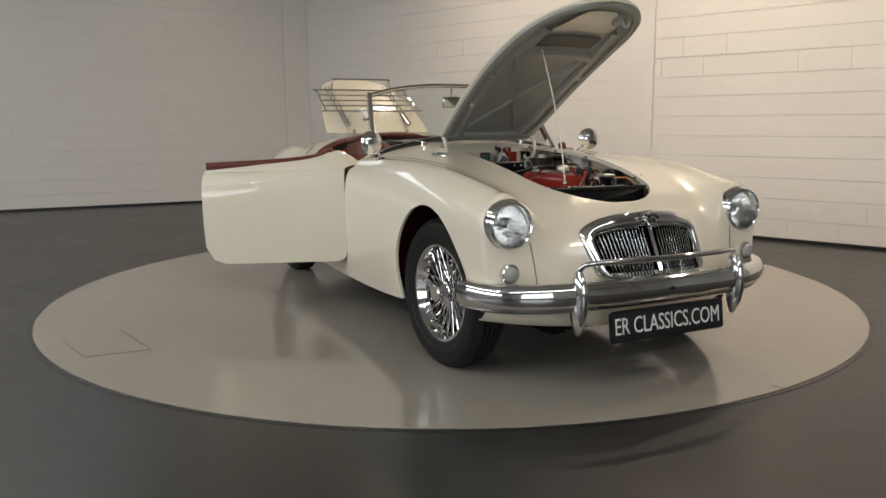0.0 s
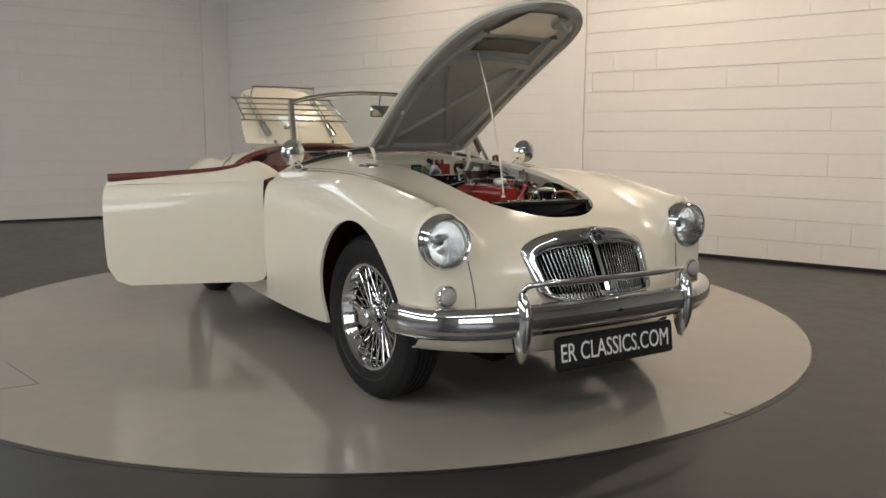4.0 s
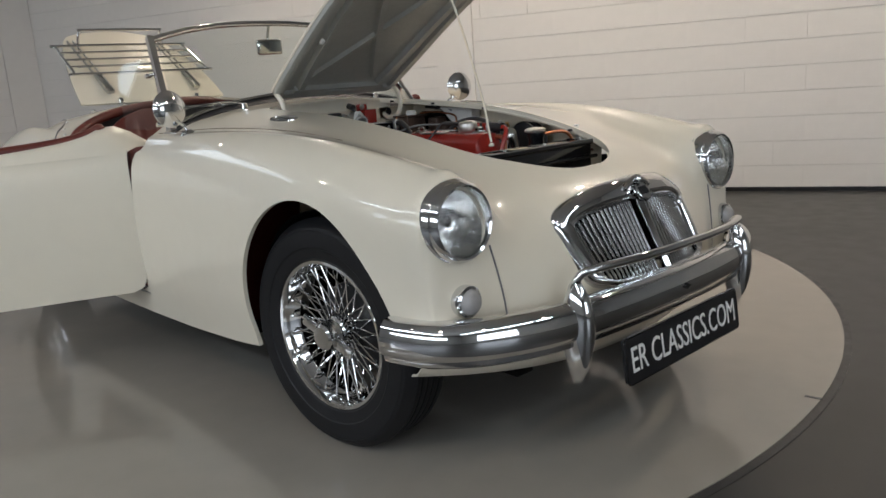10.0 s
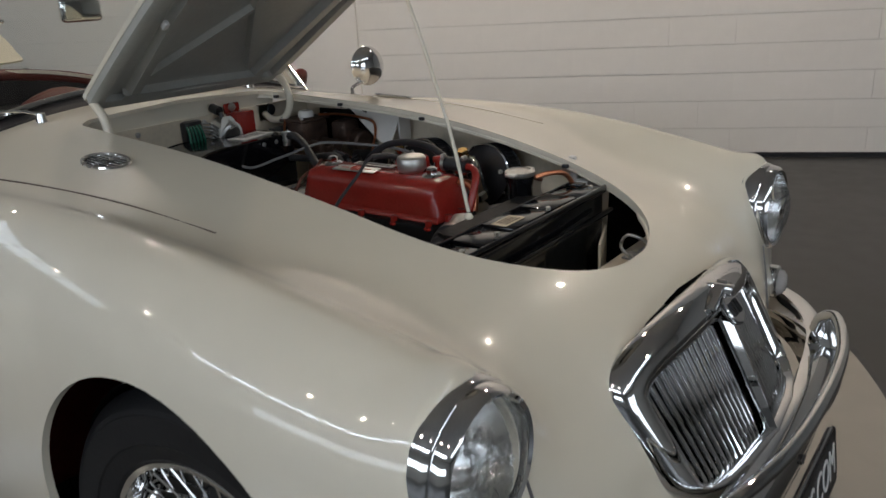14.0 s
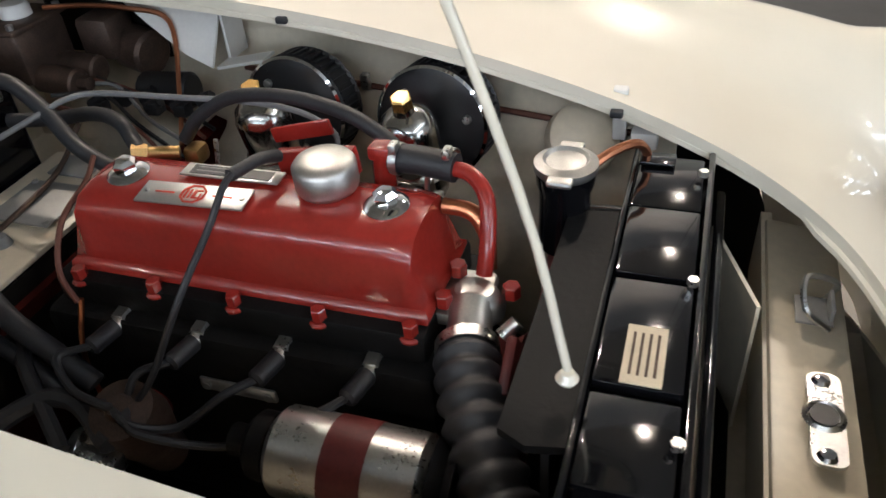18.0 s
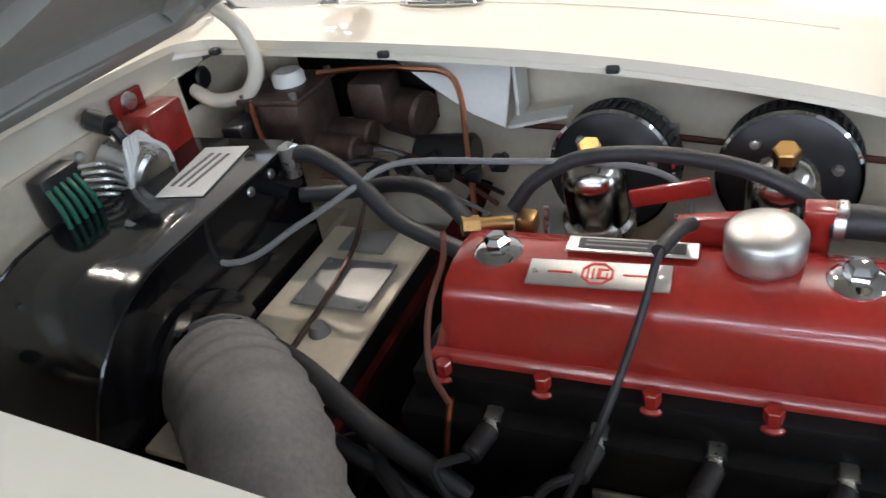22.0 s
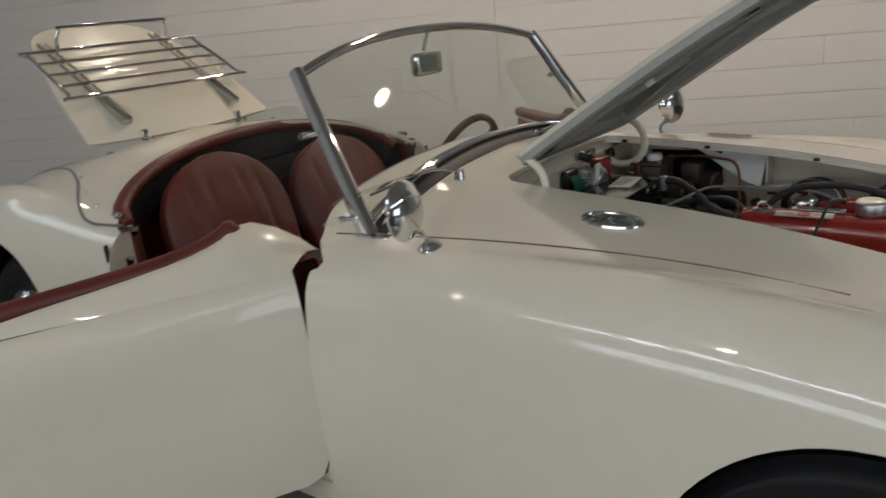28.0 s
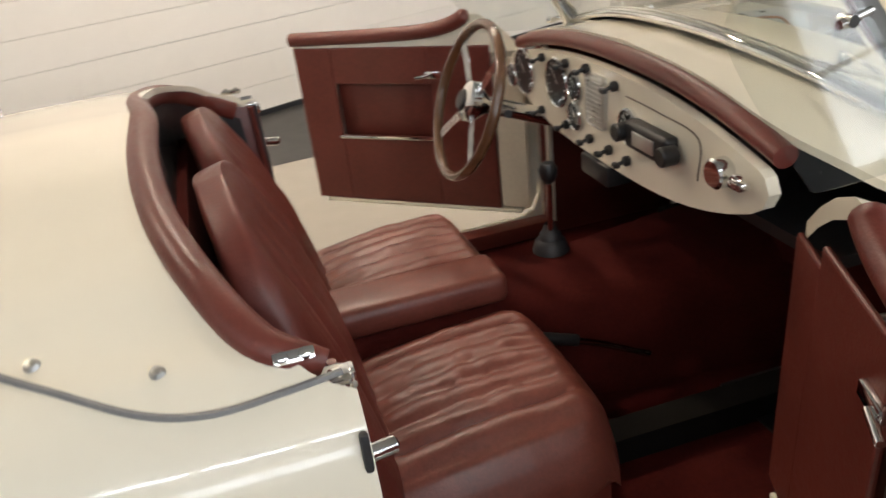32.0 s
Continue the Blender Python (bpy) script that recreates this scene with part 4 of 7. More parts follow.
for s in (-1, 1):
    m = Matrix.Translation((1.694, s * 0.565, 0.663)) @ Matrix.Diagonal((1, 0.925, 0.925, 1)) @ Matrix.Rotation(radians(90 - 2), 4, "Y") @ Matrix.Rotation(radians(90), 4, "Z")
    lamp = part("headlamp", revolve([(0.101, -0.045), (0.105, -0.02), (0.105, 0.010), (0.101, 0.020), (0.0985, 0.022), (0.0985, 0.027), (0.096, 0.036), (0.089, 0.043), (0.084, 0.040), (0.083, 0.028)], seg=64), CHROME, car, "round headlamp in a chrome rim", m=m, sharp=30)
    part("bucket", revolve([(0.107, -0.030), (0.110, -0.045), (0.108, -0.075), (0.098, -0.13), (0.085, -0.16)], seg=48), PAINT, lamp)
    part("gasket", revolve([(0.1055, -0.016), (0.1068, -0.014), (0.1055, -0.012)], seg=48), BLACK, lamp)
    part("reflector", revolve([(0.083, 0.030), (0.078, 0.004), (0.064, -0.026), (0.042, -0.048), (0.018, -0.058), (0.0, -0.058)], seg=48), BOWL, lamp)
    part("bulb_shield", merge(revolve([(0.0, -0.008), (0.014, -0.012), (0.014, -0.030), (0.006, -0.055)], seg=16)), CHROME, lamp)
    part("lens", lens_mesh(0.084), LAMP_GLASS, lamp, "fluted clear glass")
    q = nose(s * 0.578, 0.490)
    m = Matrix.Translation(q) @ Matrix.Rotation(radians(90), 4, "Y")
    sl = part("side_lamp", revolve([(0.036, -0.01), (0.0375, 0.006), (0.036, 0.016), (0.031, 0.019), (0.029, 0.012)], seg=40), CHROME, car, "small round side lamp", m=m)
    part("lens", revolve([(0.030, 0.014), (0.027, 0.026), (0.018, 0.033), (0.0, 0.036)], seg=32), FROST, sl, "frosted white lens")
    part("reflector", revolve([(0.030, 0.012), (0.020, 0.0), (0.0, -0.004)], seg=24), SILVER, sl)
    # rear lamps, bumper
    m = Matrix.Translation((-2.085, s * 0.56, 0.60)) @ Matrix.Rotation(radians(-78), 4, "Y")
    tl = part("tail_lamp", revolve([(0.036, -0.02), (0.038, 0.0), (0.034, 0.008)], seg=32), CHROME, car, "round red tail lamp", m=m)
    part("lens", revolve([(0.034, 0.006), (0.030, 0.035), (0.016, 0.05), (0.0, 0.054)], seg=32), TAIL_RED, tl)
rows = [[Vector((-2.17 + 0.22 * (abs(y) / 0.66) ** 3, y, z)) + Vector((o, 0, 0)) for o, z in ((0.02, 0.345), (-0.005, 0.35), (-0.02, 0.38), (-0.02, 0.41), (-0.005, 0.435), (0.02, 0.44))] for y in np.linspace(-0.66, 0.66, 31)]
rear = part("rear_bumper", grid_mesh(rows), CHROME, car)

# ---- scuttle vents ----
for s in (-1, 1):
    c = Vector((0.781 - 0.08 * (s > 0), s * (0.403 + 0.115 * (s > 0)), top(0.781 - 0.08 * (s > 0), s * (0.403 + 0.115 * (s > 0)))))
    n = _tree.ray_cast(Vector((c.x, c.y, 2)), Vector((0, 0, -1)))[1]
    n = n if n.z > 0 else -n
    zx = (Vector((1, 0, 0)) - n * n.x).normalized()
    m = Matrix.Translation(c) @ Matrix((zx, n.cross(zx), n)).transposed().to_4x4()
    vent = part("scuttle_vent", tube([(0.058 * math.cos(a), 0.032 * math.sin(a), 0.003) for a in np.linspace(0, 2 * math.pi, 40, False)], 0.0042, 8, 1, closed=True, smooth=False), CHROME, car, "oval chrome air vent", m=m)
    part("opening", prism([(0.057 * math.cos(a), 0.031 * math.sin(a)) for a in np.linspace(0, 2 * math.pi, 40, False)], 0.0008, 0.0016), BLACK, vent)
    for y in (-0.022, -0.0135, -0.005, 0.005, 0.0135, 0.022):
        hw = 0.057 * math.sqrt(1 - (y / 0.032) ** 2)
        part("louvre", box(0, y, 0.0035, hw * 2, 0.0030, 0.003, 0.0008, 1), CHROME, vent)
    part("letters", merge(*[box(x, 0, 0.0065, 0.004, 0.018, 0.002) for x in (-0.016, -0.006, 0.006, 0.016)], box(0.011, 0.008, 0.0065, 0.012, 0.003, 0.002)), CHROME, vent, smooth=False)

# ---- wing mirrors ----
for s, head, foot in ((-1, (0.470, -0.632, 0.938), (0.489, -0.590, 0.860)), (1, (0.475, 0.672, 0.938), (0.470, 0.602, 0.862))):
    foot = Vector((foot[0], foot[1], top(foot[0], foot[1])))
    head = Vector(head)
    mir = part("wing_mirror", merge(revolve([(0, 0.012), (0.014, 0.010), (0.022, 0.003), (0.024, 0.0)], foot, (0, s * 0.25, 1), 20), tube([foot + Vector((0, 0, 0.008)), foot + Vector((-0.005, s * 0.012, 0.03)), head + Vector((0.02, 0, -0.03)), head + Vector((0.018, 0, 0))], 0.0055, 10, 6)), CHROME, car, "round chrome wing mirror on a stalk")
    ax = Vector((1, s * -0.22, 0.05)).normalized()
    part("mirror_shell", revolve([(0.058, -0.006), (0.060, 0.0), (0.054, 0.012), (0.036, 0.024), (0.016, 0.030), (0, 0.031)], head, ax, 40), CHROME, mir)
    part("mirror_glass", revolve([(0, -0.005), (0.056, -0.005), (0.058, -0.006)], head, ax, 40), MIRROR, mir)

# ---- windscreen ----
def screen_at(y, z):
    """A place in the plane of the raked screen."""
    return Vector((0.292 - 0.64 * (z - 0.869), y, z))


def screen_foot(y):
    return 0.869 + 0.083 * (1 - (abs(y) / 0.555) ** 2.2)


def screen_head(y):
    return 1.180 + 0.062 * (1 - (abs(y) / 0.50) ** 2.4)


screen = part("windscreen", tube([screen_at(y, screen_foot(y)) + Vector((0.0, 0, 0.004)) for y in np.linspace(-0.545, 0.545, 21)], 0.010, 10, 2), CHROME, car, "raked chrome-framed windscreen")
part("top_rail", tube([screen_at(y, screen_head(y)) for y in np.linspace(-0.50, 0.50, 21)], 0.0115, 10, 2), CHROME, screen)
for s in (-1, 1):
    a, b = screen_at(s * 0.560, 0.848), screen_at(s * 0.500, 1.190)
    d = (b - a).normalized()
    px = Vector((0, 1, 0)) - d * d.y
    pz = d.cross(px).normalized()
    px.normalize()
    prof = [(-0.011, -0.014), (-0.013, 0.0), (-0.011, 0.014), (0.0, 0.018), (0.011, 0.014), (0.013, 0.0), (0.011, -0.014), (0.0, -0.018)]
    rows = [[p + px * u + pz * v * w for u, v in prof] for p, w in ((a, 1.5), (a + (b - a) * 0.3, 1.05), (b, 0.9))]
    bm = grid_mesh(rows, close_v=True)
    bm.faces.new([bm.verts.new(b + px * u + pz * v * 0.9) for u, v in prof])
    bmesh.ops.recalc_face_normals(bm, faces=bm.faces)
    part("pillar", bm, CHROME, screen, sharp=50)
    part("pillar_foot", box(a.x + 0.015, a.y, a.z + 0.002, 0.10, 0.034, 0.018, 0.006), CHROME, screen)
    for f in (0.12, 0.62):
        p = a + (b - a) * f
        part("clip", merge(cyl(p + Vector((0.0, s * 0.010, 0)), p + Vector((-0.055, s * 0.022, -0.008)), 0.006, 10), cyl(p + Vector((-0.04, s * 0.008, -0.005)), p + Vector((-0.04, s * 0.030, -0.005)), 0.008, 12)), CHROME, screen)
    # clear wind deflector clipped to the pillar
    w = [(0.0, 0.0), (0.21, -0.02), (0.235, 0.02), (0.225, 0.18), (0.19, 0.245), (0.10, 0.265), (0.0, 0.25)]
    line = smooth_path([(u, v, 0) for u, v in w], 4, True)
    dn = (b - a).normalized()
    back = Vector((-1, s * 0.20, 0)).normalized()
    rowsA = [a + dn * 0.05 + Vector((-0.015, s * 0.012, 0)) + back * p.x + dn * p.y for p in line]
    nrm = back.cross(dn).normalized() * 0.002
    bm = bmesh.new()
    f1 = [bm.verts.new(p - nrm) for p in rowsA]
    f2 = [bm.verts.new(p + nrm) for p in rowsA]
    bm.faces.new(f1), bm.faces.new(f2)
    for i in range(len(f1)):
        bm.faces.new((f1[i], f1[(i + 1) % len(f1)], f2[(i + 1) % len(f1)], f2[i]))
    bmesh.ops.recalc_face_normals(bm, faces=bm.faces)
    o = part("wind_deflector", bm, PANE, screen, "clear curved side deflector", smooth=False)
    o.visible_shadow = False
rows = []
for y in np.linspace(-0.53, 0.53, 31):
    lo, hi = screen_foot(y), screen_head(min(max(y, -0.49), 0.49))
    yy = [y * (1 - 0.10 * j / 6) for j in range(7)]
    rows.append([screen_at(yy[j], lo + (hi - lo) * j / 6) for j in range(7)])
me = bpy.data.meshes.new("g")
bm = grid_mesh(rows)
bm.to_mesh(me)
o = part("glass", cut(me, [], thick=0.004), PANE, screen, "clear flat glass")
o.visible_shadow = False
rows = []
for y in np.linspace(-0.565, 0.565, 41):
    z0 = screen_foot(y)
    p = screen_at(y, z0)
    rows.append([p + Vector((0.006, 0, 0.004)), p + Vector((0.035, 0, -0.004)), Vector((p.x + 0.060, y, top(p.x + 0.060, y, 0.004))), Vector((p.x + 0.066, y, top(p.x + 0.066, y, -0.004)))])
part("rubber_seal", grid_mesh(rows), HOSE, screen, "broad black rubber seal")
part("chrome_strip", tube([Vector((screen_at(y, screen_foot(y)).x + 0.018, y, screen_foot(y) + 0.008)) for y in np.linspace(-0.55, 0.55, 25)], 0.007, 8, 2), CHROME, screen)
for y in (-0.30, 0.30):
    x = screen_at(y, screen_foot(y)).x + 0.105
    z = top(x, y)
    part("wiper", merge(revolve([(0, 0.022), (0.010, 0.020), (0.013, 0.0)], (x, y, z), (0, 0, 1), 16), tube([(x, y, z + 0.018), (x - 0.04, y - 0.06, z + 0.03), (x - 0.075, y - 0.22, z + 0.012)], 0.003, 6), box(x - 0.077, y - 0.12, z + 0.022, 0.006, 0.26, 0.008)), CHROME, screen, "chrome wiper arm and blade")
mz = screen_at(0.02, 1.230)
rear_mirror = part("interior_mirror", merge(cyl(mz + Vector((-0.01, 0, 0)), (mz.x - 0.03, mz.y, 1.185), 0.006, 10), box(mz.x - 0.02, mz.y, 1.150, 0.028, 0.115, 0.062, 0.012, 3)), CHROME, screen, "small chrome interior mirror")
part("mirror_face", box(mz.x - 0.0355, mz.y, 1.150, 0.002, 0.10, 0.05), MIRROR, rear_mirror, smooth=False)

# ---- raised bonnet: underside and stay ----
def under(x, y, drop):
    return Vector((x, y, top(x, y) - drop))


lining = cut(shell_me.copy(), [prism(bonnet_outline(-0.012), 0.55, 1.3)], "INTERSECT", thick=0.004)
lining.transform(Matrix.Translation((0, 0, -0.0125)))
part("lining", lining, UNDER_PAINT, bonnet, "grey-green painted underside")


def channel(points, w=0.028, h=0.016, drop=0.022, name="brace", mat=UNDER_PAINT, lip=0.010):
    """A pressed top-hat stiffener under the bonnet, following its curve."""
    line = smooth_path([(x, y, 0) for x, y in points], 8)
    rows = []
    n = len(line)
    for i, p in enumerate(line):
        t = line[min(i + 1, n - 1)] - line[max(i - 1, 0)]
        q = Vector((t.y, -t.x, 0)).normalized()
        rows.append([under(p.x + q.x * o, p.y + q.y * o, dd) for o, dd in ((-w / 2 - lip, drop - 0.006), (-w / 2, drop - 0.004), (-w / 2 + 0.003, drop + h), (w / 2 - 0.003, drop + h), (w / 2, drop - 0.004), (w / 2 + lip, drop - 0.006))])
    bm = grid_mesh(rows)
    bmesh.ops.recalc_face_normals(bm, faces=bm.faces)
    return part(name, bm, mat, bonnet, sharp=35)


bo = bonnet_outline(-0.020)
rows = []
n = len(bo)
for i, (x, y) in enumerate(bo):
    t = Vector(bo[(i + 1) % n]) - Vector(bo[i - 1])
    q = Vector((t.y, -t.x)).normalized()
    rows.append([Vector((x + q.x * o, y + q.y * o, top(min(x, 1.60), y) - dd)) for o, dd in ((0.014, 0.006), (0.014, 0.026), (0.004, 0.032), (-0.018, 0.030), (-0.022, 0.014))])
bm = grid_mesh(rows, close_u=True)
bmesh.ops.recalc_face_normals(bm, faces=bm.faces)
part("rim_flange", bm, UNDER_PAINT, bonnet, sharp=40)
for s in (-1, 1):
    channel([(0.52, s * 0.175), (0.80, s * 0.205), (1.10, s * 0.215), (1.42, s * 0.165)], 0.030)
    channel([(1.02, s * 0.215), (1.03, s * 0.262)], 0.026)
channel([(1.19, -0.20), (1.20, 0.0), (1.19, 0.20)], 0.040, 0.018)
channel([(0.50, -0.20), (0.49, 0.0), (0.50, 0.20)], 0.034, 0.014)
channel([(0.56, 0.13), (0.85, -0.02), (1.16, -0.17)], 0.026, 0.014)
channel([(0.56, -0.17), (0.85, 0.02), (1.16, 0.17)], 0.018, 0.010)
bm = grid_mesh([[under(1.27 + 0.09 * i / 4, -0.145 + 0.29 * j / 12, 0.024) for j in range(13)] for i in range(5)])
part("air_slot", bm, BLACK, bonnet, "dark air intake slot")
bm = grid_mesh([[under(1.40 + 0.17 * i / 6, (-0.15 + 0.30 * j / 12) * (1 - 0.55 * (i / 6) ** 2), 0.022 + 0.012 * math.sin(math.pi * i / 6)) for j in range(13)] for i in range(7)])
part("nose_plate", bm, PAINT, bonnet, "glossy cream pressed nose plate")
part("catch", merge(tube([under(1.545, 0.10, 0.02), under(1.545, 0.10, 0.075), under(1.56, 0.10, 0.09), under(1.575, 0.10, 0.075)], 0.006, 8), box(1.53, 0.10, top(1.53, 0.1) - 0.035, 0.05, 0.04, 0.02, 0.003)), UNDER_PAINT, bonnet)
part("buffer_clip", box(0.80, -0.236, top(0.8, -0.236) - 0.040, 0.018, 0.010, 0.012, 0.002), WHITE_PLASTIC, bonnet)
part("rod_socket", revolve([(0, 0.0), (0.012, 0.0), (0.014, 0.012), (0.0, 0.014)], under(1.235, -0.097, 0.055), (0, 0, 1), 16), STEEL, bonnet)
part("bonnet_stay", merge(tube([(1.392, -0.109, 0.788), (1.358, -0.107, 0.93), (1.277, -0.102, 1.15), (1.180, -0.096, 1.346)], 0.0033, 10, 4), revolve([(0, 0.010), (0.005, 0.009), (0.0085, 0.003), (0.007, 0.0)], (1.392, -0.109, 0.776), (0, 0, 1), 16)), PAINT, car, "slim cream bonnet stay rod")
for s in (-1, 1):
    y = s * 0.262
    part("bonnet_hinge", merge(tube([(0.452, y, 0.852), (0.485, y, 0.838), (0.535, y, 0.848), (0.560, y, 0.885), (0.552, y, 0.930), (0.520, y, 0.962)], 0.0095, 10, 6), box(0.448, y, 0.855, 0.012, 0.05, 0.05, 0.003)), PAINT, car, "curved cream bonnet hinge arm")

# rubber buffers round the bonnet opening
for x, d in ((0.50, 0.275), (0.72, 0.294), (0.98, 0.300), (1.375, 0.280)):
    for s in (-1, 1):
        part("rubber_buffer", box(x, s * (d - 0.006), top(x, s * d) - 0.012, 0.014, 0.010, 0.008, 0.002), HOSE, car)

# ---- raised boot lid with luggage rack (built in the lid's closed pose) ----
LID = BOOT_SWING.inverted()
ang = radians(30)
def rack_at(a, y, h):
    """a: along the raised lid from its front edge to the tail, h: off its plane."""
    return LID @ Vector((-1.05 - a * math.cos(ang) + h * math.sin(ang), y, 0.985 + a * math.sin(ang) + h * math.cos(ang)))


rack = part("luggage_rack", tube([rack_at(a, s * w, 0.045) for a, s, w in ((0.215, -1, 0.350), (0.190, -1, 0.325), (0.190, 1, 0.325), (0.215, 1, 0.350), (0.475, 1, 0.342), (0.500, 1, 0.315), (0.500, -1, 0.315), (0.475, -1, 0.342))], 0.0075, 10, 4, closed=True), CHROME, boot_lid, "chrome tube luggage rack")
for a in (0.268, 0.345, 0.422):
    part("rack_rod", tube([rack_at(a, -0.345, 0.045), rack_at(a, 0.345, 0.045)], 0.006, 8, 2, smooth=False), CHROME, rack)
part("rack_hoop", tube([rack_at(0.500, -0.225, 0.045), rack_at(0.510, -0.225, 0.088), rack_at(0.518, -0.213, 0.118), rack_at(0.520, -0.19, 0.124), rack_at(0.520, 0.19, 0.124), rack_at(0.518, 0.213, 0.118), rack_at(0.510, 0.225, 0.088), rack_at(0.500, 0.225, 0.045)], 0.0075, 10, 5), CHROME, rack)
for s in (-1, 1):
    rows = [[rack_at(a, s * 0.230 + o, h) for o, h in ((-0.018, 0.004), (-0.018, 0.027), (-0.013, 0.029), (-0.011, 0.016), (0.011, 0.016), (0.013, 0.029), (0.018, 0.027), (0.018, 0.004))] for a in (0.055, 0.2, 0.4, 0.5, 0.60)]
    bm = grid_mesh(rows, close_v=True)
    for r in (rows[0], rows[-1]):
        bm.faces.new([bm.verts.new(p) for p in r])
    bmesh.ops.recalc_face_normals(bm, faces=bm.faces)
    part("rack_rail", bm, STEEL, rack, sharp=30)
    for a in (0.075, 0.58):
        part("rail_foot", cyl(rack_at(a, s * 0.230, -0.022), rack_at(a, s * 0.230, 0.012), 0.012, 12), CHROME, rack)
    for a in (0.21, 0.47):
        part("rack_post", cyl(rack_at(a, s * 0.230, 0.016), rack_at(a, s * 0.230, 0.040), 0.007, 10), CHROME, rack)
    part("boot_hinge", merge(box(-1.035, s * 0.20, top(-1.02, s * 0.2) + 0.006, 0.05, 0.022, 0.014, 0.003), box(-1.055, s * 0.20, top(-1.02, s * 0.2) + 0.02, 0.02, 0.022, 0.035, 0.004)), CHROME, car)
part("lid_badge", box(0, 0, 0, 0.03, 0.05, 0.005, 0.002), CHROME, boot_lid, m=Matrix.Translation(rack_at(0.60, 0.0, 0.005)))
bl = cut(shell_me.copy(), [prism(boot_outline(-0.03), 0.62, 1.3)], "INTERSECT", thick=0.004)
bl.transform(Matrix.Translation((0, 0, -0.018)))
part("lid_inner", bl, PAINT_IN, boot_lid)
part("boot_well", merge(box(-1.42, 0, 0.40, 0.78, 0.86, 0.01), box(-1.03, 0, 0.62, 0.01, 0.86, 0.44)), UNDERBODY_AND_GAPS, car)

# soft-top press studs on the rear deck
for s in (-1, 1):
    for x, d in ((-0.965, 0.500), (-0.845, 0.556), (-0.726, 0.593)):
        z = top(x, s * d)
        part("press_stud", revolve([(0, 0.006), (0.006, 0.005), (0.009, 0.0)], (x, s * d, z), (0, s * 0.35, 1), 14), STEEL, car)
    z = top(-1.034, s * 0.35)
    part("deck_clip", box(-1.034, s * 0.35, z + 0.006, 0.026, 0.018, 0.012, 0.004), CHROME, car)

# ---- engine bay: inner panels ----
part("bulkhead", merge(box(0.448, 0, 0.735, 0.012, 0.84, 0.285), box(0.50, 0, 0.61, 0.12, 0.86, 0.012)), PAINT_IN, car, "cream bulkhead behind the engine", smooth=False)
for s in (-1, 1):
    rows = []
    for x, d in ((0.45, 0.420), (0.70, 0.425), (0.95, 0.418), (1.15, 0.400), (1.35, 0.375), (1.44, 0.35)):
        rows.append([Vector((x, s * (d - 0.06 * h), top(x, s * d) - 0.013 - dz)) for dz, h in ((0.0, 0), (0.05, 0), (0.12, 0.1), (0.22, 0.35), (0.24, 0.8), (0.42, 1.0))])
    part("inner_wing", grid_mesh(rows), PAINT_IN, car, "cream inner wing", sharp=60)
    line = [(x, s * 0.405 if x < 1.0 else s * (0.40 - 0.10 * (x - 1.0)), 0.745 - 0.05 * (x - 0.8)) for x in (0.84, 1.0, 1.15, 1.30, 1.40)]
    part("loom", tube(line, 0.004, 6), BROWN_WIRE, car)
    # folded lip of the bonnet opening
    bo = [(x, y) for x, y in bonnet_outline(0.004) if y * s >= -0.001]
    part("opening_lip", grid_mesh([[Vector((x, y, top(x, y) - 0.010)), Vector((x - 0.008 * (x > 1.58), y * 0.985, top(x, y) - 0.013)), Vector((x - 0.008 * (x > 1.58), y * 0.984, top(x, y) - 0.019))] for x, y in bo]), PAINT, car)
part("cross_panel", merge(box(1.585, 0.0, 0.640, 0.075, 0.62, 0.012, 0.003, m=Matrix.Rotation(radians(8), 4, "Y")), box(1.55, 0, 0.60, 0.012, 0.66, 0.09)), PAINT_IN, car, "cream bonnet-lock platform")
part("lock_plate", prism(rounded(0.028, 0.104, 0.009, 5, 1.592, 0.012), 0.6545, 0.6580), STEEL, car, "bright stamped bonnet-lock plate", sharp=30)
for y in (-0.030, 0.054):
    part("lock_screw", revolve([(0, 0.004), (0.006, 0.003), (0.0085, 0.0)], (1.590, y, 0.658), (0, 0, 1), 14), CHROME, car)
part("lock_rim", revolve([(0.0125, 0.0), (0.0150, 0.0035), (0.0180, 0.0)], (1.590, 0.012, 0.658), (0, 0, 1), 24), STEEL, car)
part("safety_catch", merge(box(1.588, 0.145, 0.660, 0.034, 0.040, 0.004, 0.0015), box(1.602, 0.145, 0.668, 0.004, 0.030, 0.018, 0.001)), DULL_PLATE, car, "dull steel safety catch bracket")
part("lock_hole", cyl((1.590, 0.012, 0.656), (1.590, 0.012, 0.6605), 0.012, 16), BLACK, car)
part("lock_spring", tube([(1.60, 0.12, 0.66), (1.575, 0.115, 0.685), (1.575, 0.145, 0.70), (1.605, 0.16, 0.685), (1.60, 0.17, 0.655)], 0.003, 6), STEEL, car)
part("bay_floor", merge(box(1.05, 0, 0.36, 1.2, 0.80, 0.02), box(1.52, 0, 0.42, 0.02, 0.7, 0.22)), UNDERBODY_AND_GAPS, car)
tri = prism([(0.645, 0.052), (0.845, 0.044), (0.842, -0.055), (0.80, -0.040), (0.735, -0.002), (0.68, 0.034)], -0.002, 0.002, "y")
bmesh.ops.transform(tri, matrix=pose(0, 0.358, 0.822, -32, 0, 0), verts=tri.verts)
part("splash_plate", merge(tri, box(0.848, 0.385, 0.815, 0.004, 0.045, 0.085), box(0.88, 0.35, 0.780, 0.075, 0.03, 0.004, m=Matrix.Rotation(radians(-12), 4, "Y"))), WHITE_PLASTIC, car, "white triangular splash plate", smooth=False)
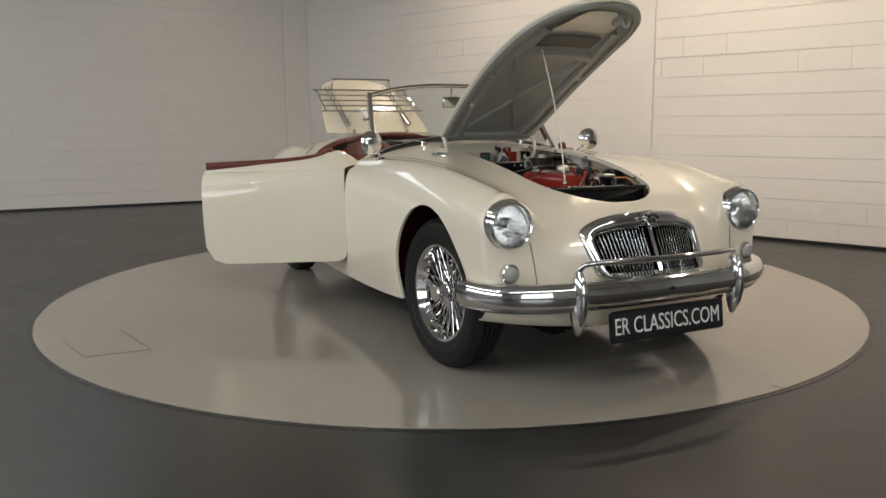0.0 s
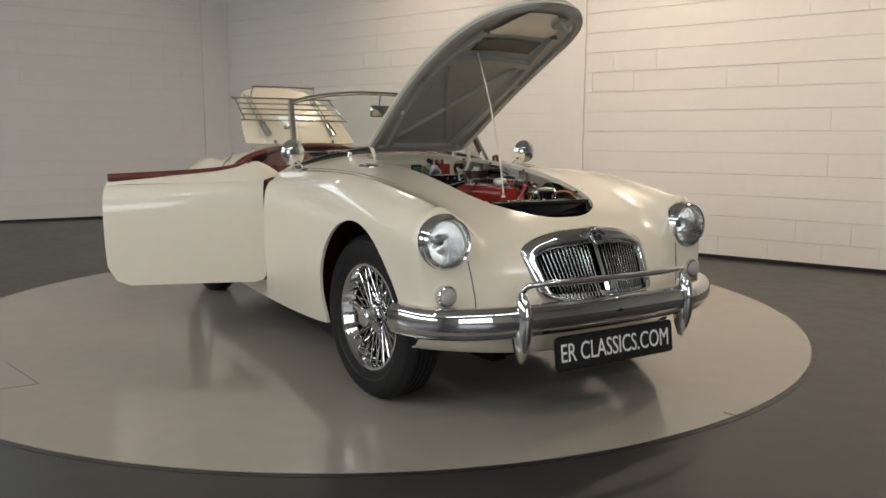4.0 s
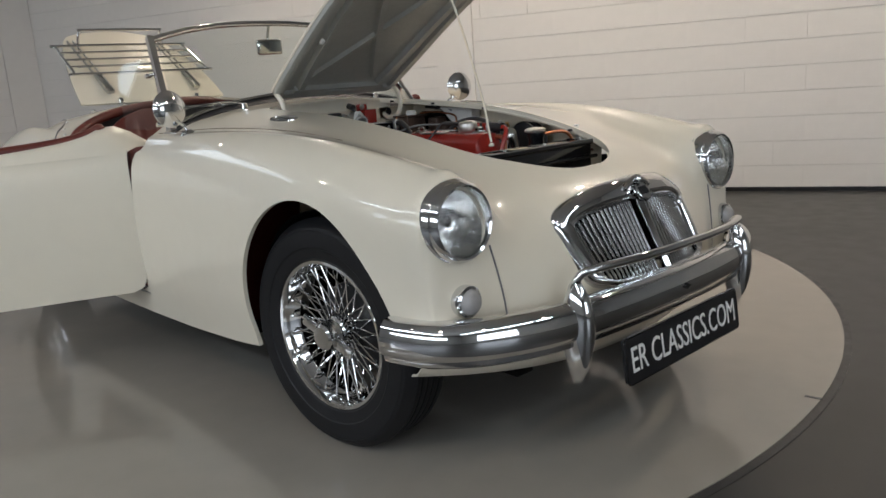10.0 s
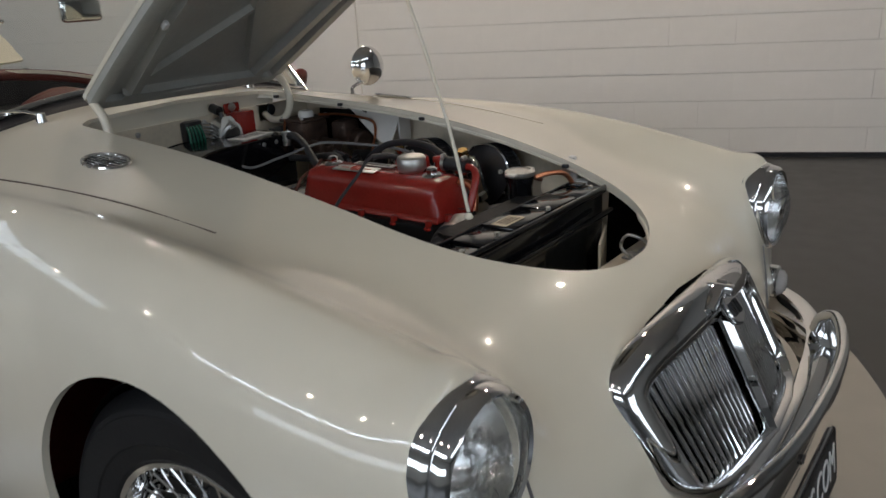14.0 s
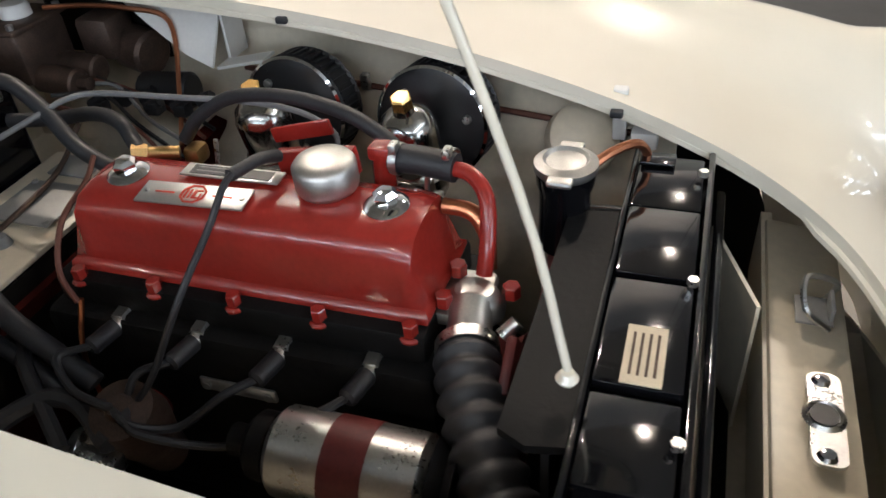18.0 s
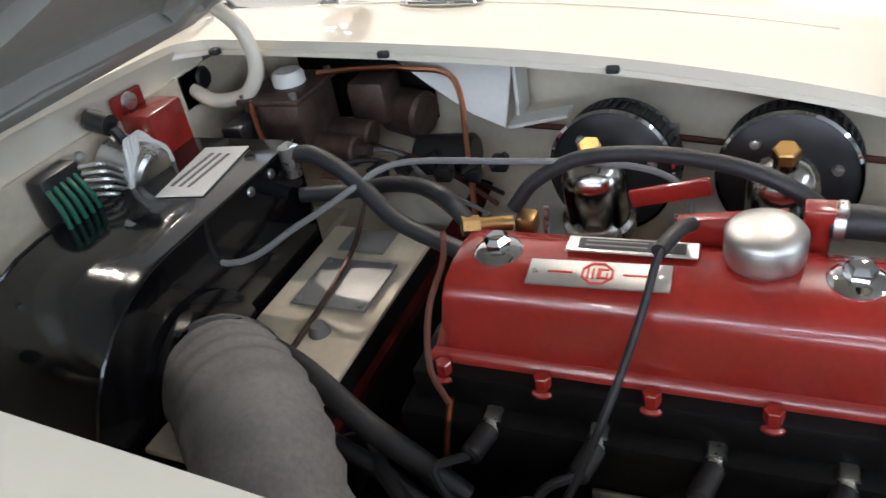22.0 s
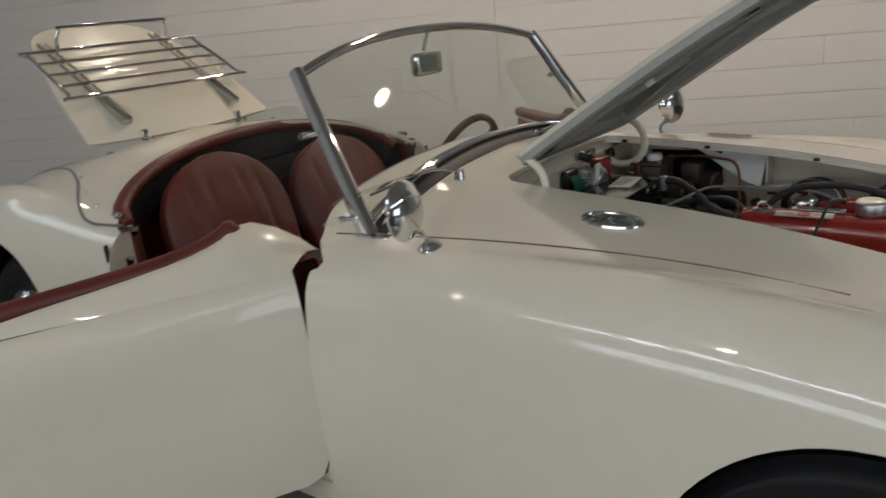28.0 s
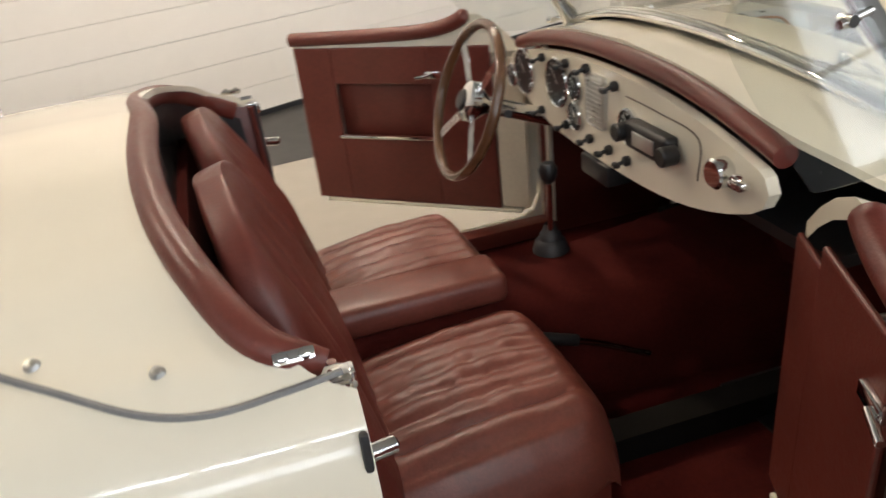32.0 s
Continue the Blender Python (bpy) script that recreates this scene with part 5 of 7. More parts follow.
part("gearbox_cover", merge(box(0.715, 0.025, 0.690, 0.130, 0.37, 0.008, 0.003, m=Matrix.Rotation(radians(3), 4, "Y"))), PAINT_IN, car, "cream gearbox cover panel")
# cover sides coloured black to give the shaded gap below the panel
part("cover_gap_shade", merge(box(0.776, 0.025, 0.615, 0.006, 0.36, 0.13), box(0.715, -0.155, 0.615, 0.120, 0.006, 0.13)), UNDERBODY_AND_GAPS, car, "side of the gearbox cover, blacked for the dark gap", smooth=False)
part("cover_plate", merge(box(0.722, 0.095, 0.6990, 0.090, 0.085, 0.003, 0.001), *[cyl((0.722 + u * 0.038, 0.095 + v * 0.036, 0.699), (0.722 + u * 0.038, 0.095 + v * 0.036, 0.7035), 0.004, 8) for u in (-1, 1) for v in (-1, 1)]), DULL_PLATE, car, "riveted alloy inspection plate")
part("cover_plate", box(0.71, 0.178, 0.6985, 0.06, 0.045, 0.003, 0.001), DULL_PLATE, car)
part("grommet", revolve([(0, 0.012), (0.008, 0.011), (0.012, 0.0)], (0.730, 0.020, 0.693), (0, 0, 1), 14), GREY_CABLE, car)
part("brake_pipe", tube([(0.70, 0.215, 0.74), (0.708, 0.150, 0.710), (0.718, 0.060, 0.704), (0.726, -0.06, 0.703), (0.730, -0.17, 0.690)], 0.0035, 6), OLD_METAL, car)
part("heater_hose", tube([(0.645, -0.020, 0.720), (0.674, -0.032, 0.728), (0.748, -0.047, 0.714), (0.832, -0.082, 0.690), (0.880, -0.090, 0.665), (0.923, -0.095, 0.635)], 0.0115, 12), HOSE, car, "thick black rubber heater hose")
part("heater_hose", tube([(0.735, -0.075, 0.650), (0.760, -0.080, 0.668), (0.822, -0.096, 0.664), (0.872, -0.104, 0.640), (0.915, -0.108, 0.600)], 0.0085, 12), HOSE, car, "black rubber heater hose")

# ---- heater ----
heater_out = [(0.060, 0.610), (0.185, 0.610), (0.185, 0.825)] + [(-0.045 + 0.155 * math.cos(a), 0.670 + 0.155 * math.sin(a)) for a in np.linspace(math.pi / 2, math.pi * 1.35, 15)]
heater = part("heater", prism(heater_out, 0.480, 0.640, "x"), GLOSS_BLACK, car, "gloss black heater box with blower drum", smooth=True, sharp=35)
for x in (0.480, 0.640):
    part("seam", tube([(x, y, z) for y, z in heater_out], 0.0022, 6, 1, closed=True, smooth=False), GLOSS_BLACK, heater)
part("blower_inlet", merge(revolve([(0.060, 0.0), (0.060, 0.035), (0.052, 0.040), (0.048, 0.035), (0.048, 0.0)], (0.640, -0.05, 0.685), (1, 0, 0), 32), revolve([(0.085, 0.0), (0.085, 0.006), (0.060, 0.008)], (0.640, -0.05, 0.685), (1, 0, 0), 32)), GLOSS_BLACK, heater)
part("sticker", box(0.575, 0.105, 0.8268, 0.055, 0.110, 0.0015, m=Matrix.Rotation(radians(8), 4, "Z")), WHITE_PLASTIC, heater, "torn white instruction sticker")
part("sticker_print", merge(*[box(0.560 + 0.011 * k, 0.105, 0.8280, 0.004, 0.075, 0.0006) for k in range(3)]), GREY_CABLE, heater)
for y in (0.17, 0.13, 0.09):
    part("screw", revolve([(0, 0.004), (0.005, 0.002), (0.006, 0)], (0.6405, y, 0.812), (1, 0, 0), 10), STEEL, heater)
part("valve", merge(cyl((0.655, 0.150, 0.80), (0.655, 0.150, 0.835), 0.010, 12), cyl((0.645, 0.165, 0.825), (0.665, 0.150, 0.830), 0.008, 10)), STEEL, heater)

# corrugated duct from the heater
line = smooth_path([(0.660, -0.060, 0.690), (0.705, -0.088, 0.705), (0.765, -0.140, 0.705), (0.815, -0.200, 0.655), (0.845, -0.245, 0.565), (0.86, -0.265, 0.46)], 14)
rows = []
for i, p in enumerate(line):
    t = (line[min(i + 1, len(line) - 1)] - line[max(i - 1, 0)]).normalized()
    u = t.cross(Vector((0, 0, 1))).normalized()
    v = u.cross(t)
    r = 0.060 + 0.0022 * math.sin(i * 1.35) + (0.003 if i < 3 else 0)
    rows.append([p + r * (math.cos(a) * u + math.sin(a) * v) for a in np.linspace(0, 2 * math.pi, 28, False)])
duct = part("heater_duct", grid_mesh(rows, close_v=True), DUCT, car, "fat grey fabric air duct")
t = (line[3] - line[0]).normalized()
part("duct_clip", merge(revolve([(0.065, 0.0), (0.066, 0.012)], line[2], t, 32), cyl(line[3] + Vector((0.0, -0.058, -0.02)), line[3] + Vector((0.02, -0.066, -0.02)), 0.010, 12)), STEEL, duct)

# ---- things on the bulkhead ----
part("regulator_box", merge(box(0.476, 0.160, 0.835, 0.045, 0.060, 0.085, 0.005), box(0.456, 0.150, 0.885, 0.006, 0.050, 0.026, 0.004)), ENGINE_RED, car, "red control box on the bulkhead")
part("box_bolt", revolve([(0, 0.006), (0.010, 0.004), (0.011, 0)], (0.460, 0.148, 0.888), (1, 0, 0), 12), STEEL, car)
fb = part("fuse_block", box(0.470, 0.010, 0.845, 0.026, 0.055, 0.060, 0.008), BLACK, car, "black fuse block with green wires")
for k in range(5):
    part("wire", tube([(0.482, -0.012 + 0.009 * k, 0.862), (0.50, -0.02 + 0.010 * k, 0.845), (0.495, -0.012 + 0.012 * k, 0.80), (0.48, 0.02 + 0.02 * k, 0.785)], 0.0028, 6), GREEN_WIRE, fb)
    part("wire", tube([(0.482, 0.032, 0.865 - 0.008 * k), (0.500, 0.048, 0.862 - 0.009 * k), (0.500, 0.070, 0.842 - 0.008 * k)], 0.0026, 6), STEEL, fb)
part("wiring_plug", merge(cyl((0.462, 0.095, 0.848), (0.520, 0.092, 0.828), 0.028, 20, 0.004)), STEEL, car, "round alloy wiring junction")
for k in range(4):
    part("wire", tube([(0.50, 0.062, 0.80 + 0.006 * k), (0.515, 0.066 + 0.004 * k, 0.850), (0.505, 0.085 + 0.006 * k, 0.872), (0.515, 0.122, 0.845 - 0.004 * k), (0.51, 0.125 + 0.004 * k, 0.80)], 0.0026, 6), WHITE_PLASTIC, car)
part("flasher_can", merge(cyl((0.462, 0.085, 0.895), (0.49, 0.085, 0.888), 0.012, 14), cyl((0.49, 0.086, 0.885), (0.495, 0.090, 0.865), 0.006, 8)), BLACK, car)
for y, z in ((-0.012, 0.79), (-0.14, 0.75), (0.285, 0.86), (-0.22, 0.84)):
    part("bulkhead_grommet", revolve([(0, 0.004), (0.012, 0.003), (0.015, 0)], (0.455, y, z), (1, 0, 0), 14), BLACK, car)

# brake and clutch cylinder with the jumble behind it
mc = part("master_cylinder", box(0.568, 0.300, 0.800, 0.080, 0.095, 0.072, 0.008), OLD_METAL, car, "brown twin master cylinder with white cap")
part("lid", box(0.568, 0.300, 0.8395, 0.090, 0.105, 0.008, 0.003), OLD_METAL, mc)
part("cap", revolve([(0, 0.018), (0.017, 0.017), (0.021, 0.012), (0.021, 0.0)], (0.570, 0.305, 0.8435), (0, 0, 1), 20), WHITE_PLASTIC, mc)
for u in (-1, 1):
    for v in (-1, 1):
        part("bolt", cyl((0.568 + u * 0.036, 0.300 + v * 0.044, 0.842), (0.568 + u * 0.036, 0.300 + v * 0.044, 0.850), 0.005, 6), STEEL, mc)
part("barrel", merge(cyl((0.60, 0.278, 0.768), (0.665, 0.275, 0.765), 0.020, 16, 0.003), cyl((0.662, 0.277, 0.765), (0.68, 0.277, 0.765), 0.010, 6)), OLD_METAL, mc)
part("barrel", cyl((0.60, 0.322, 0.768), (0.665, 0.320, 0.765), 0.020, 16, 0.003), OLD_METAL, mc)
part("bracket", box(0.535, 0.235, 0.80, 0.03, 0.05, 0.05, 0.004), BLACK, mc)
part("brake_pipe", tube([(0.545, 0.252, 0.842), (0.555, 0.236, 0.82), (0.57, 0.222, 0.80), (0.58, 0.215, 0.78)], 0.0035, 6), COPPER, car)
part("brake_pipe", tube([(0.60, 0.325, 0.848), (0.66, 0.335, 0.850), (0.72, 0.345, 0.845), (0.775, 0.352, 0.826), (0.80, 0.30, 0.75), (0.82, 0.25, 0.70)], 0.0035, 6), COPPER, car)
wm = part("wiper_motor", merge(cyl((0.665, 0.385, 0.775), (0.72, 0.37, 0.770), 0.032, 18, 0.005), box(0.655, 0.365, 0.800, 0.055, 0.06, 0.06, 0.010)), OLD_METAL, car, "small brown electric motor")
part("coil", cyl((0.72, 0.33, 0.735), (0.80, 0.33, 0.74), 0.025, 16, 0.004), BLACK, car, "black coil lying on the shelf")
for k in range(6):
    part("wire_clip", merge(box(0.69 + 0.03 * k, 0.27 + 0.015 * (k % 3), 0.735 + 0.008 * (k % 2), 0.020, 0.02, 0.018, 0.003), cyl((0.68 + 0.03 * k, 0.265 + 0.015 * (k % 3), 0.740), (0.70 + 0.03 * k, 0.27 + 0.015 * (k % 3), 0.752), 0.007, 8)), BLACK, car)
for k in range(5):
    y0 = 0.22 + 0.025 * k
    part("wire", tube([(0.64, y0, 0.76), (0.70, y0 + 0.03 * math.sin(k), 0.755), (0.77, y0 + 0.01 * math.cos(2 * k), 0.735 - 0.004 * k), (0.84, y0 - 0.02, 0.70)], 0.003, 6), (BROWN_WIRE, BLACK, GREY_CABLE)[k % 3], car)
part("choke_lever", merge(cyl((0.60, 0.40, 0.872), (0.63, 0.39, 0.868), 0.012, 12), tube([(0.63, 0.39, 0.868), (0.68, 0.385, 0.855), (0.73, 0.38, 0.850)], 0.007, 8)), BLACK, car)

# ---- engine ----
engine = part("engine", merge(box(1.060, 0.035, 0.56, 0.42, 0.19, 0.26, 0.012), box(1.06, 0.035, 0.690, 0.395, 0.150, 0.062, 0.006)), BLOCK_BLACK, car, "four-cylinder engine with red rocker cover")
rows = []
CX0, CX1 = 0.880, 1.252
NS = 33
for i in range(NS):
    f = i / (NS - 1)
    x = CX0 + (CX1 - CX0) * f
    e = min(f, 1 - f) * (CX1 - CX0)
    k = max(0.0, 1 - (1 - min(e / 0.017, 1)) ** 2) ** 0.5                     # rounded ends
    sect = []
    for yy, z in ((-0.060, 0.0), (-0.058, 0.006), (-0.052, 0.010), (-0.050, 0.045), (-0.046, 0.062), (-0.034, 0.074), (-0.012, 0.079), (0.018, 0.080), (0.038, 0.076), (0.050, 0.064), (0.054, 0.045), (0.056, 0.010), (0.062, 0.006), (0.064, 0.0)):
        sect.append(Vector((x + (0.004 if z < 0.008 else 0) * (1 if f > 0.5 else -1) * (1 if e < 0.001 else 0), 0.035 + yy * (1 if z < 0.011 else (0.80 + 0.20 * k)), 0.722 + (z if z < 0.011 else 0.010 + (z - 0.010) * k))))
    rows.append(sect)
bm = grid_mesh(rows)
for r in (rows[0], rows[-1]):
    bm.faces.new([bm.verts.new(p) for p in r])
bmesh.ops.remove_doubles(bm, verts=bm.verts, dist=0.0002)
bmesh.ops.recalc_face_normals(bm, faces=bm.faces)
cover = part("rocker_cover", bm, ENGINE_RED, engine, "glossy red pressed rocker cover", sharp=50)
for x in (0.930, 1.204):
    part("cover_nut", merge(revolve([(0.020, 0.0), (0.021, 0.004), (0.016, 0.008), (0.0, 0.008)], (x, 0.036, 0.799), (0, -0.1, 1), 24), revolve([(0.011, 0.006), (0.012, 0.016), (0.008, 0.020), (0.0, 0.021)], (x, 0.036, 0.799), (0, -0.1, 1), 6)), CHROME, cover)
for x in (0.930, 1.204):
    part("nut_boss", revolve([(0.030, -0.006), (0.026, 0.002), (0.018, 0.004)], (x, 0.036, 0.797), (0, -0.1, 1), 24), ENGINE_RED, cover)
filler = part("oil_filler_cap", revolve([(0.022, -0.004), (0.023, 0.006), (0.0285, 0.010), (0.030, 0.014), (0.030, 0.034), (0.027, 0.038), (0.016, 0.041), (0.0, 0.042)], (1.140, 0.052, 0.795), (0, -0.05, 1), 36), ALUMINIUM, cover, "pale alloy oil filler cap")
tilt = pose(1.020, 0.012, 0.8035, 6, 0, 3)
mp = part("maker_plate", box(0, 0, 0, 0.112, 0.030, 0.002, 0.0005), BARE_PLATE, cover, "alloy maker's plate with red lines", m=tilt)
oct_pts = [(0.0125 * math.cos(radians(22.5 + 45 * k)), 0.0125 * math.sin(radians(22.5 + 45 * k)), 0.0016) for k in range(8)]
part("plate_emblem", tube(oct_pts, 0.0012, 5, 1, closed=True, smooth=False), RED_INK, mp)
part("plate_emblem_bars", merge(*[box(x, 0, 0.0016, 0.0016, 0.012, 0.001) for x in (-0.0075, -0.0035, 0.0005)], box(0.005, 0.005, 0.0016, 0.007, 0.0016, 0.001), box(0.002, 0, 0.0016, 0.0016, 0.012, 0.001), box(0.005, -0.005, 0.0016, 0.007, 0.0016, 0.001), box(0.0075, -0.002, 0.0016, 0.0016, 0.006, 0.001)), RED_INK, mp, smooth=False)
for x in (-0.030, 0.030):
    part("plate_line", box(x, 0, 0.0014, 0.020, 0.0014, 0.001), RED_INK, mp, smooth=False)
for x in (-0.050, 0.050):
    part("rivet", revolve([(0, 0.002), (0.0028, 0.001), (0.003, 0)], (x, 0, 0.001), (0, 0, 1), 8), STEEL, mp)
p2 = part("patent_plate", box(0, 0, 0, 0.105, 0.020, 0.002, 0.0005), BARE_PLATE, cover, "black-faced patent plate", m=pose(1.040, 0.050, 0.8065, 2, 0, 1))
part("plate_face", box(0, 0, 0.0012, 0.086, 0.014, 0.001), BLACK, p2, smooth=False)
part("plate_print", merge(*[box(-0.012, y, 0.0020, 0.050, 0.0018, 0.0006) for y in (-0.003, 0.003)]), GREY_CABLE, p2, smooth=False)
for k in range(5):
    x = 0.893 + 0.0875 * k
    part("head_stud", merge(cyl((x, -0.034, 0.712), (x, -0.034, 0.718), 0.0105, 16, 0.002), cyl((x, -0.034, 0.718), (x, -0.034, 0.731), 0.0075, 6, 0.001)), ENGINE_RED, engine, "red head nut")
for k in range(4):
    x = 0.938 + 0.090 * k
    sp = part("spark_plug", merge(cyl((x, -0.036, 0.684), (x, -0.052, 0.682), 0.0115, 6), cyl((x, -0.050, 0.682), (x - 0.001, -0.058, 0.681), 0.008, 12)), STEEL, engine)
    part("plug_cap", cyl((x - 0.001, -0.054, 0.681), (x - 0.010, -0.088, 0.679), 0.0095, 12, 0.003), HOSE, sp)
    part("lead", tube([(x - 0.010, -0.086, 0.680), (x - 0.032, -0.108, 0.676 + 0.004 * (k < 2)), (0.6 * x + 0.372, -0.128, 0.664 - 0.010 * k), (0.985 + 0.012 * k, -0.140 - 0.004 * k, 0.668 - 0.004 * k), (0.972 + 0.008 * k, -0.134, 0.664)], 0.0042, 8), HOSE, sp)
dist = part("distributor", revolve([(0.0, 0.050), (0.010, 0.050), (0.014, 0.042), (0.030, 0.038), (0.032, 0.016), (0.034, 0.0), (0.028, -0.03), (0.022, -0.08)], (0.985, -0.120, 0.622), (0.1, -0.35, 1), 24), OLD_METAL, engine, "worn metal distributor with leads")
part("vacuum_unit", merge(revolve([(0, 0.02), (0.024, 0.016), (0.028, 0.006), (0.024, 0.0)], (0.945, -0.150, 0.600), (-1, -0.2, 0.2), 20), box(0.97, -0.165, 0.615, 0.05, 0.025, 0.02, 0.004)), STEEL, engine)
part("coil_lead", tube([(1.075, 0.045, 0.826), (1.068, 0.005, 0.832), (1.060, -0.03, 0.800), (1.045, -0.075, 0.755), (1.020, -0.110, 0.690), (1.000, -0.122, 0.66)], 0.0034, 8), HOSE, engine)
part("lead_boot", tube([(1.085, 0.066, 0.822), (1.078, 0.045, 0.830), (1.067, 0.010, 0.832)], 0.0062, 10), HOSE, engine)
part("lead_clip", merge(box(1.115, 0.085, 0.808, 0.085, 0.012, 0.028, 0.002, m=Matrix.Rotation(radians(-8), 4, "Y"))), ENGINE_RED, engine)
part("block_tag", merge(box(1.066, -0.0635, 0.632, 0.085, 0.004, 0.016, 0.003), *[cyl((1.066 + u, -0.062, 0.632), (1.066 + u, -0.068, 0.632), 0.005, 8) for u in (-0.034, 0.034)]), BARE_PLATE, engine, "small alloy number tag")
part("core_plug", revolve([(0, 0.002), (0.018, 0.003), (0.022, 0)], (0.95, -0.061, 0.58), (0, -1, 0), 16), DARK_RED, engine)
part("dipstick", tube([(0.905, -0.055, 0.71), (0.900, -0.075, 0.65), (0.91, -0.085, 0.56)], 0.003, 6), COPPER, engine)

# dynamo
dy = part("dynamo", cyl((1.150, -0.130, 0.650), (1.290, -0.130, 0.650), 0.040, 32, 0.006), STEEL, car, "silver dynamo with a maroon band")
part("band", revolve([(0.0408, 0.0), (0.0408, 0.038)], (1.203, -0.130, 0.650), (1, 0, 0), 32), DARK_RED, dy)
part("end_frame", merge(cyl((1.125, -0.130, 0.650), (1.152, -0.130, 0.650), 0.031, 24, 0.006), cyl((1.105, -0.130, 0.650), (1.13, -0.130, 0.650), 0.015, 16)), BLOCK_BLACK, dy)
part("pulley", revolve([(0.0, 0.0), (0.045, 0.0), (0.030, 0.010), (0.045, 0.020), (0.0, 0.020)], (1.294, -0.130, 0.650), (1, 0, 0), 28), BLACK, dy)
part("starter_solenoid", cyl((0.86, -0.22, 0.50), (0.98, -0.20, 0.50), 0.035, 20, 0.005), DARK_RED, car)

# thermostat, hoses
th = part("thermostat_housing", merge(revolve([(0.028, 0.0), (0.029, 0.008), (0.024, 0.018), (0.018, 0.026), (0.0, 0.030)], (1.286, 0.018, 0.708), (0, 0.1, 1), 24), cyl((1.286, 0.018, 0.722), (1.291, -0.030, 0.703), 0.0205, 20, 0.004), box(1.268, 0.030, 0.712, 0.06, 0.07, 0.016, 0.006)), ALUMINIUM, car, "bright cast thermostat elbow")
for p in ((1.262, 0.005, 0.722), (1.262, 0.050, 0.722), (1.318, 0.030, 0.722)):
    part("nut", cyl(p, (p[0], p[1], p[2] + 0.014), 0.0085, 6, 0.001), ENGINE_RED, th)
line = smooth_path([(1.290, -0.022, 0.704), (1.303, -0.060, 0.700), (1.325, -0.105, 0.688), (1.352, -0.148, 0.670), (1.385, -0.188, 0.652), (1.425, -0.220, 0.640)], 14)
rows = []
for i, p in enumerate(line):
    t = (line[min(i + 1, len(line) - 1)] - line[max(i - 1, 0)]).normalized()
    u = t.cross(Vector((0, 0, 1))).normalized()
    v = u.cross(t)
    r = 0.0275 + (0.0032 * math.sin(i * 1.05) if 5 < i < len(line) - 12 else -0.001)
    rows.append([p + r * (math.cos(a) * u + math.sin(a) * v) for a in np.linspace(0, 2 * math.pi, 20, False)])
hose = part("top_hose", grid_mesh(rows, close_v=True), HOSE, car, "ribbed black radiator hose")
for i in (2, len(line) - 16, len(line) - 4):
    t = (line[i + 1] - line[i - 1]).normalized()
    part("hose_clip", merge(revolve([(0.0275, -0.006), (0.0288, -0.006), (0.0288, 0.006), (0.0275, 0.006)], line[i], t, 24), cyl(line[i] + Vector((0.028, 0.012, 0.012)), line[i] + Vector((0.040, 0.022, 0.022)), 0.007, 10)), STEEL, hose)
part("fan_hub", merge(revolve([(0.0, 0.0), (0.055, 0.0), (0.045, 0.012), (0.055, 0.024), (0.0, 0.024)], (1.300, 0.035, 0.60), (1, 0, 0), 28), *[box(1.335, 0.035 + 0.09 * math.cos(a), 0.60 + 0.09 * math.sin(a), 0.01, 0.13, 0.05, 0.004, m=Matrix.Rotation(a, 4, "X")) for a in (0.6, 2.2, 3.75, 5.3)]), DARK_RED, car, "dark red cooling fan")
part("water_pipe", tube([(1.176, 0.100, 0.775), (1.177, 0.099, 0.800), (1.180, 0.098, 0.818)], 0.0115, 12), ENGINE_RED, engine)
part("water_pipe_top", box(1.179, 0.098, 0.820, 0.026, 0.022, 0.014, 0.003), ENGINE_RED, engine)
wh = part("water_hose", tube([(1.186, 0.100, 0.812), (1.215, 0.098, 0.813), (1.252, 0.093, 0.812)], 0.0140, 14), HOSE, car, "short black rubber water hose")
for x in (1.193, 1.245):
    part("hose_clip", merge(revolve([(0.0152, -0.004), (0.0158, -0.004), (0.0158, 0.004), (0.0152, 0.004)], (x, 0.098, 0.8125), (1, -0.1, 0), 18), box(x, 0.090, 0.829, 0.008, 0.014, 0.010, 0.002)), STEEL, wh)
part("red_water_pipe", tube([(1.246, 0.093, 0.812), (1.268, 0.086, 0.811), (1.286, 0.070, 0.800), (1.292, 0.050, 0.770), (1.291, 0.036, 0.738)], 0.0078, 12), ENGINE_RED, car, "bent red water pipe")
part("copper_bend", tube([(1.245, 0.070, 0.785), (1.272, 0.068, 0.783), (1.288, 0.060, 0.765), (1.292, 0.050, 0.735)], 0.008, 10), COPPER, car)

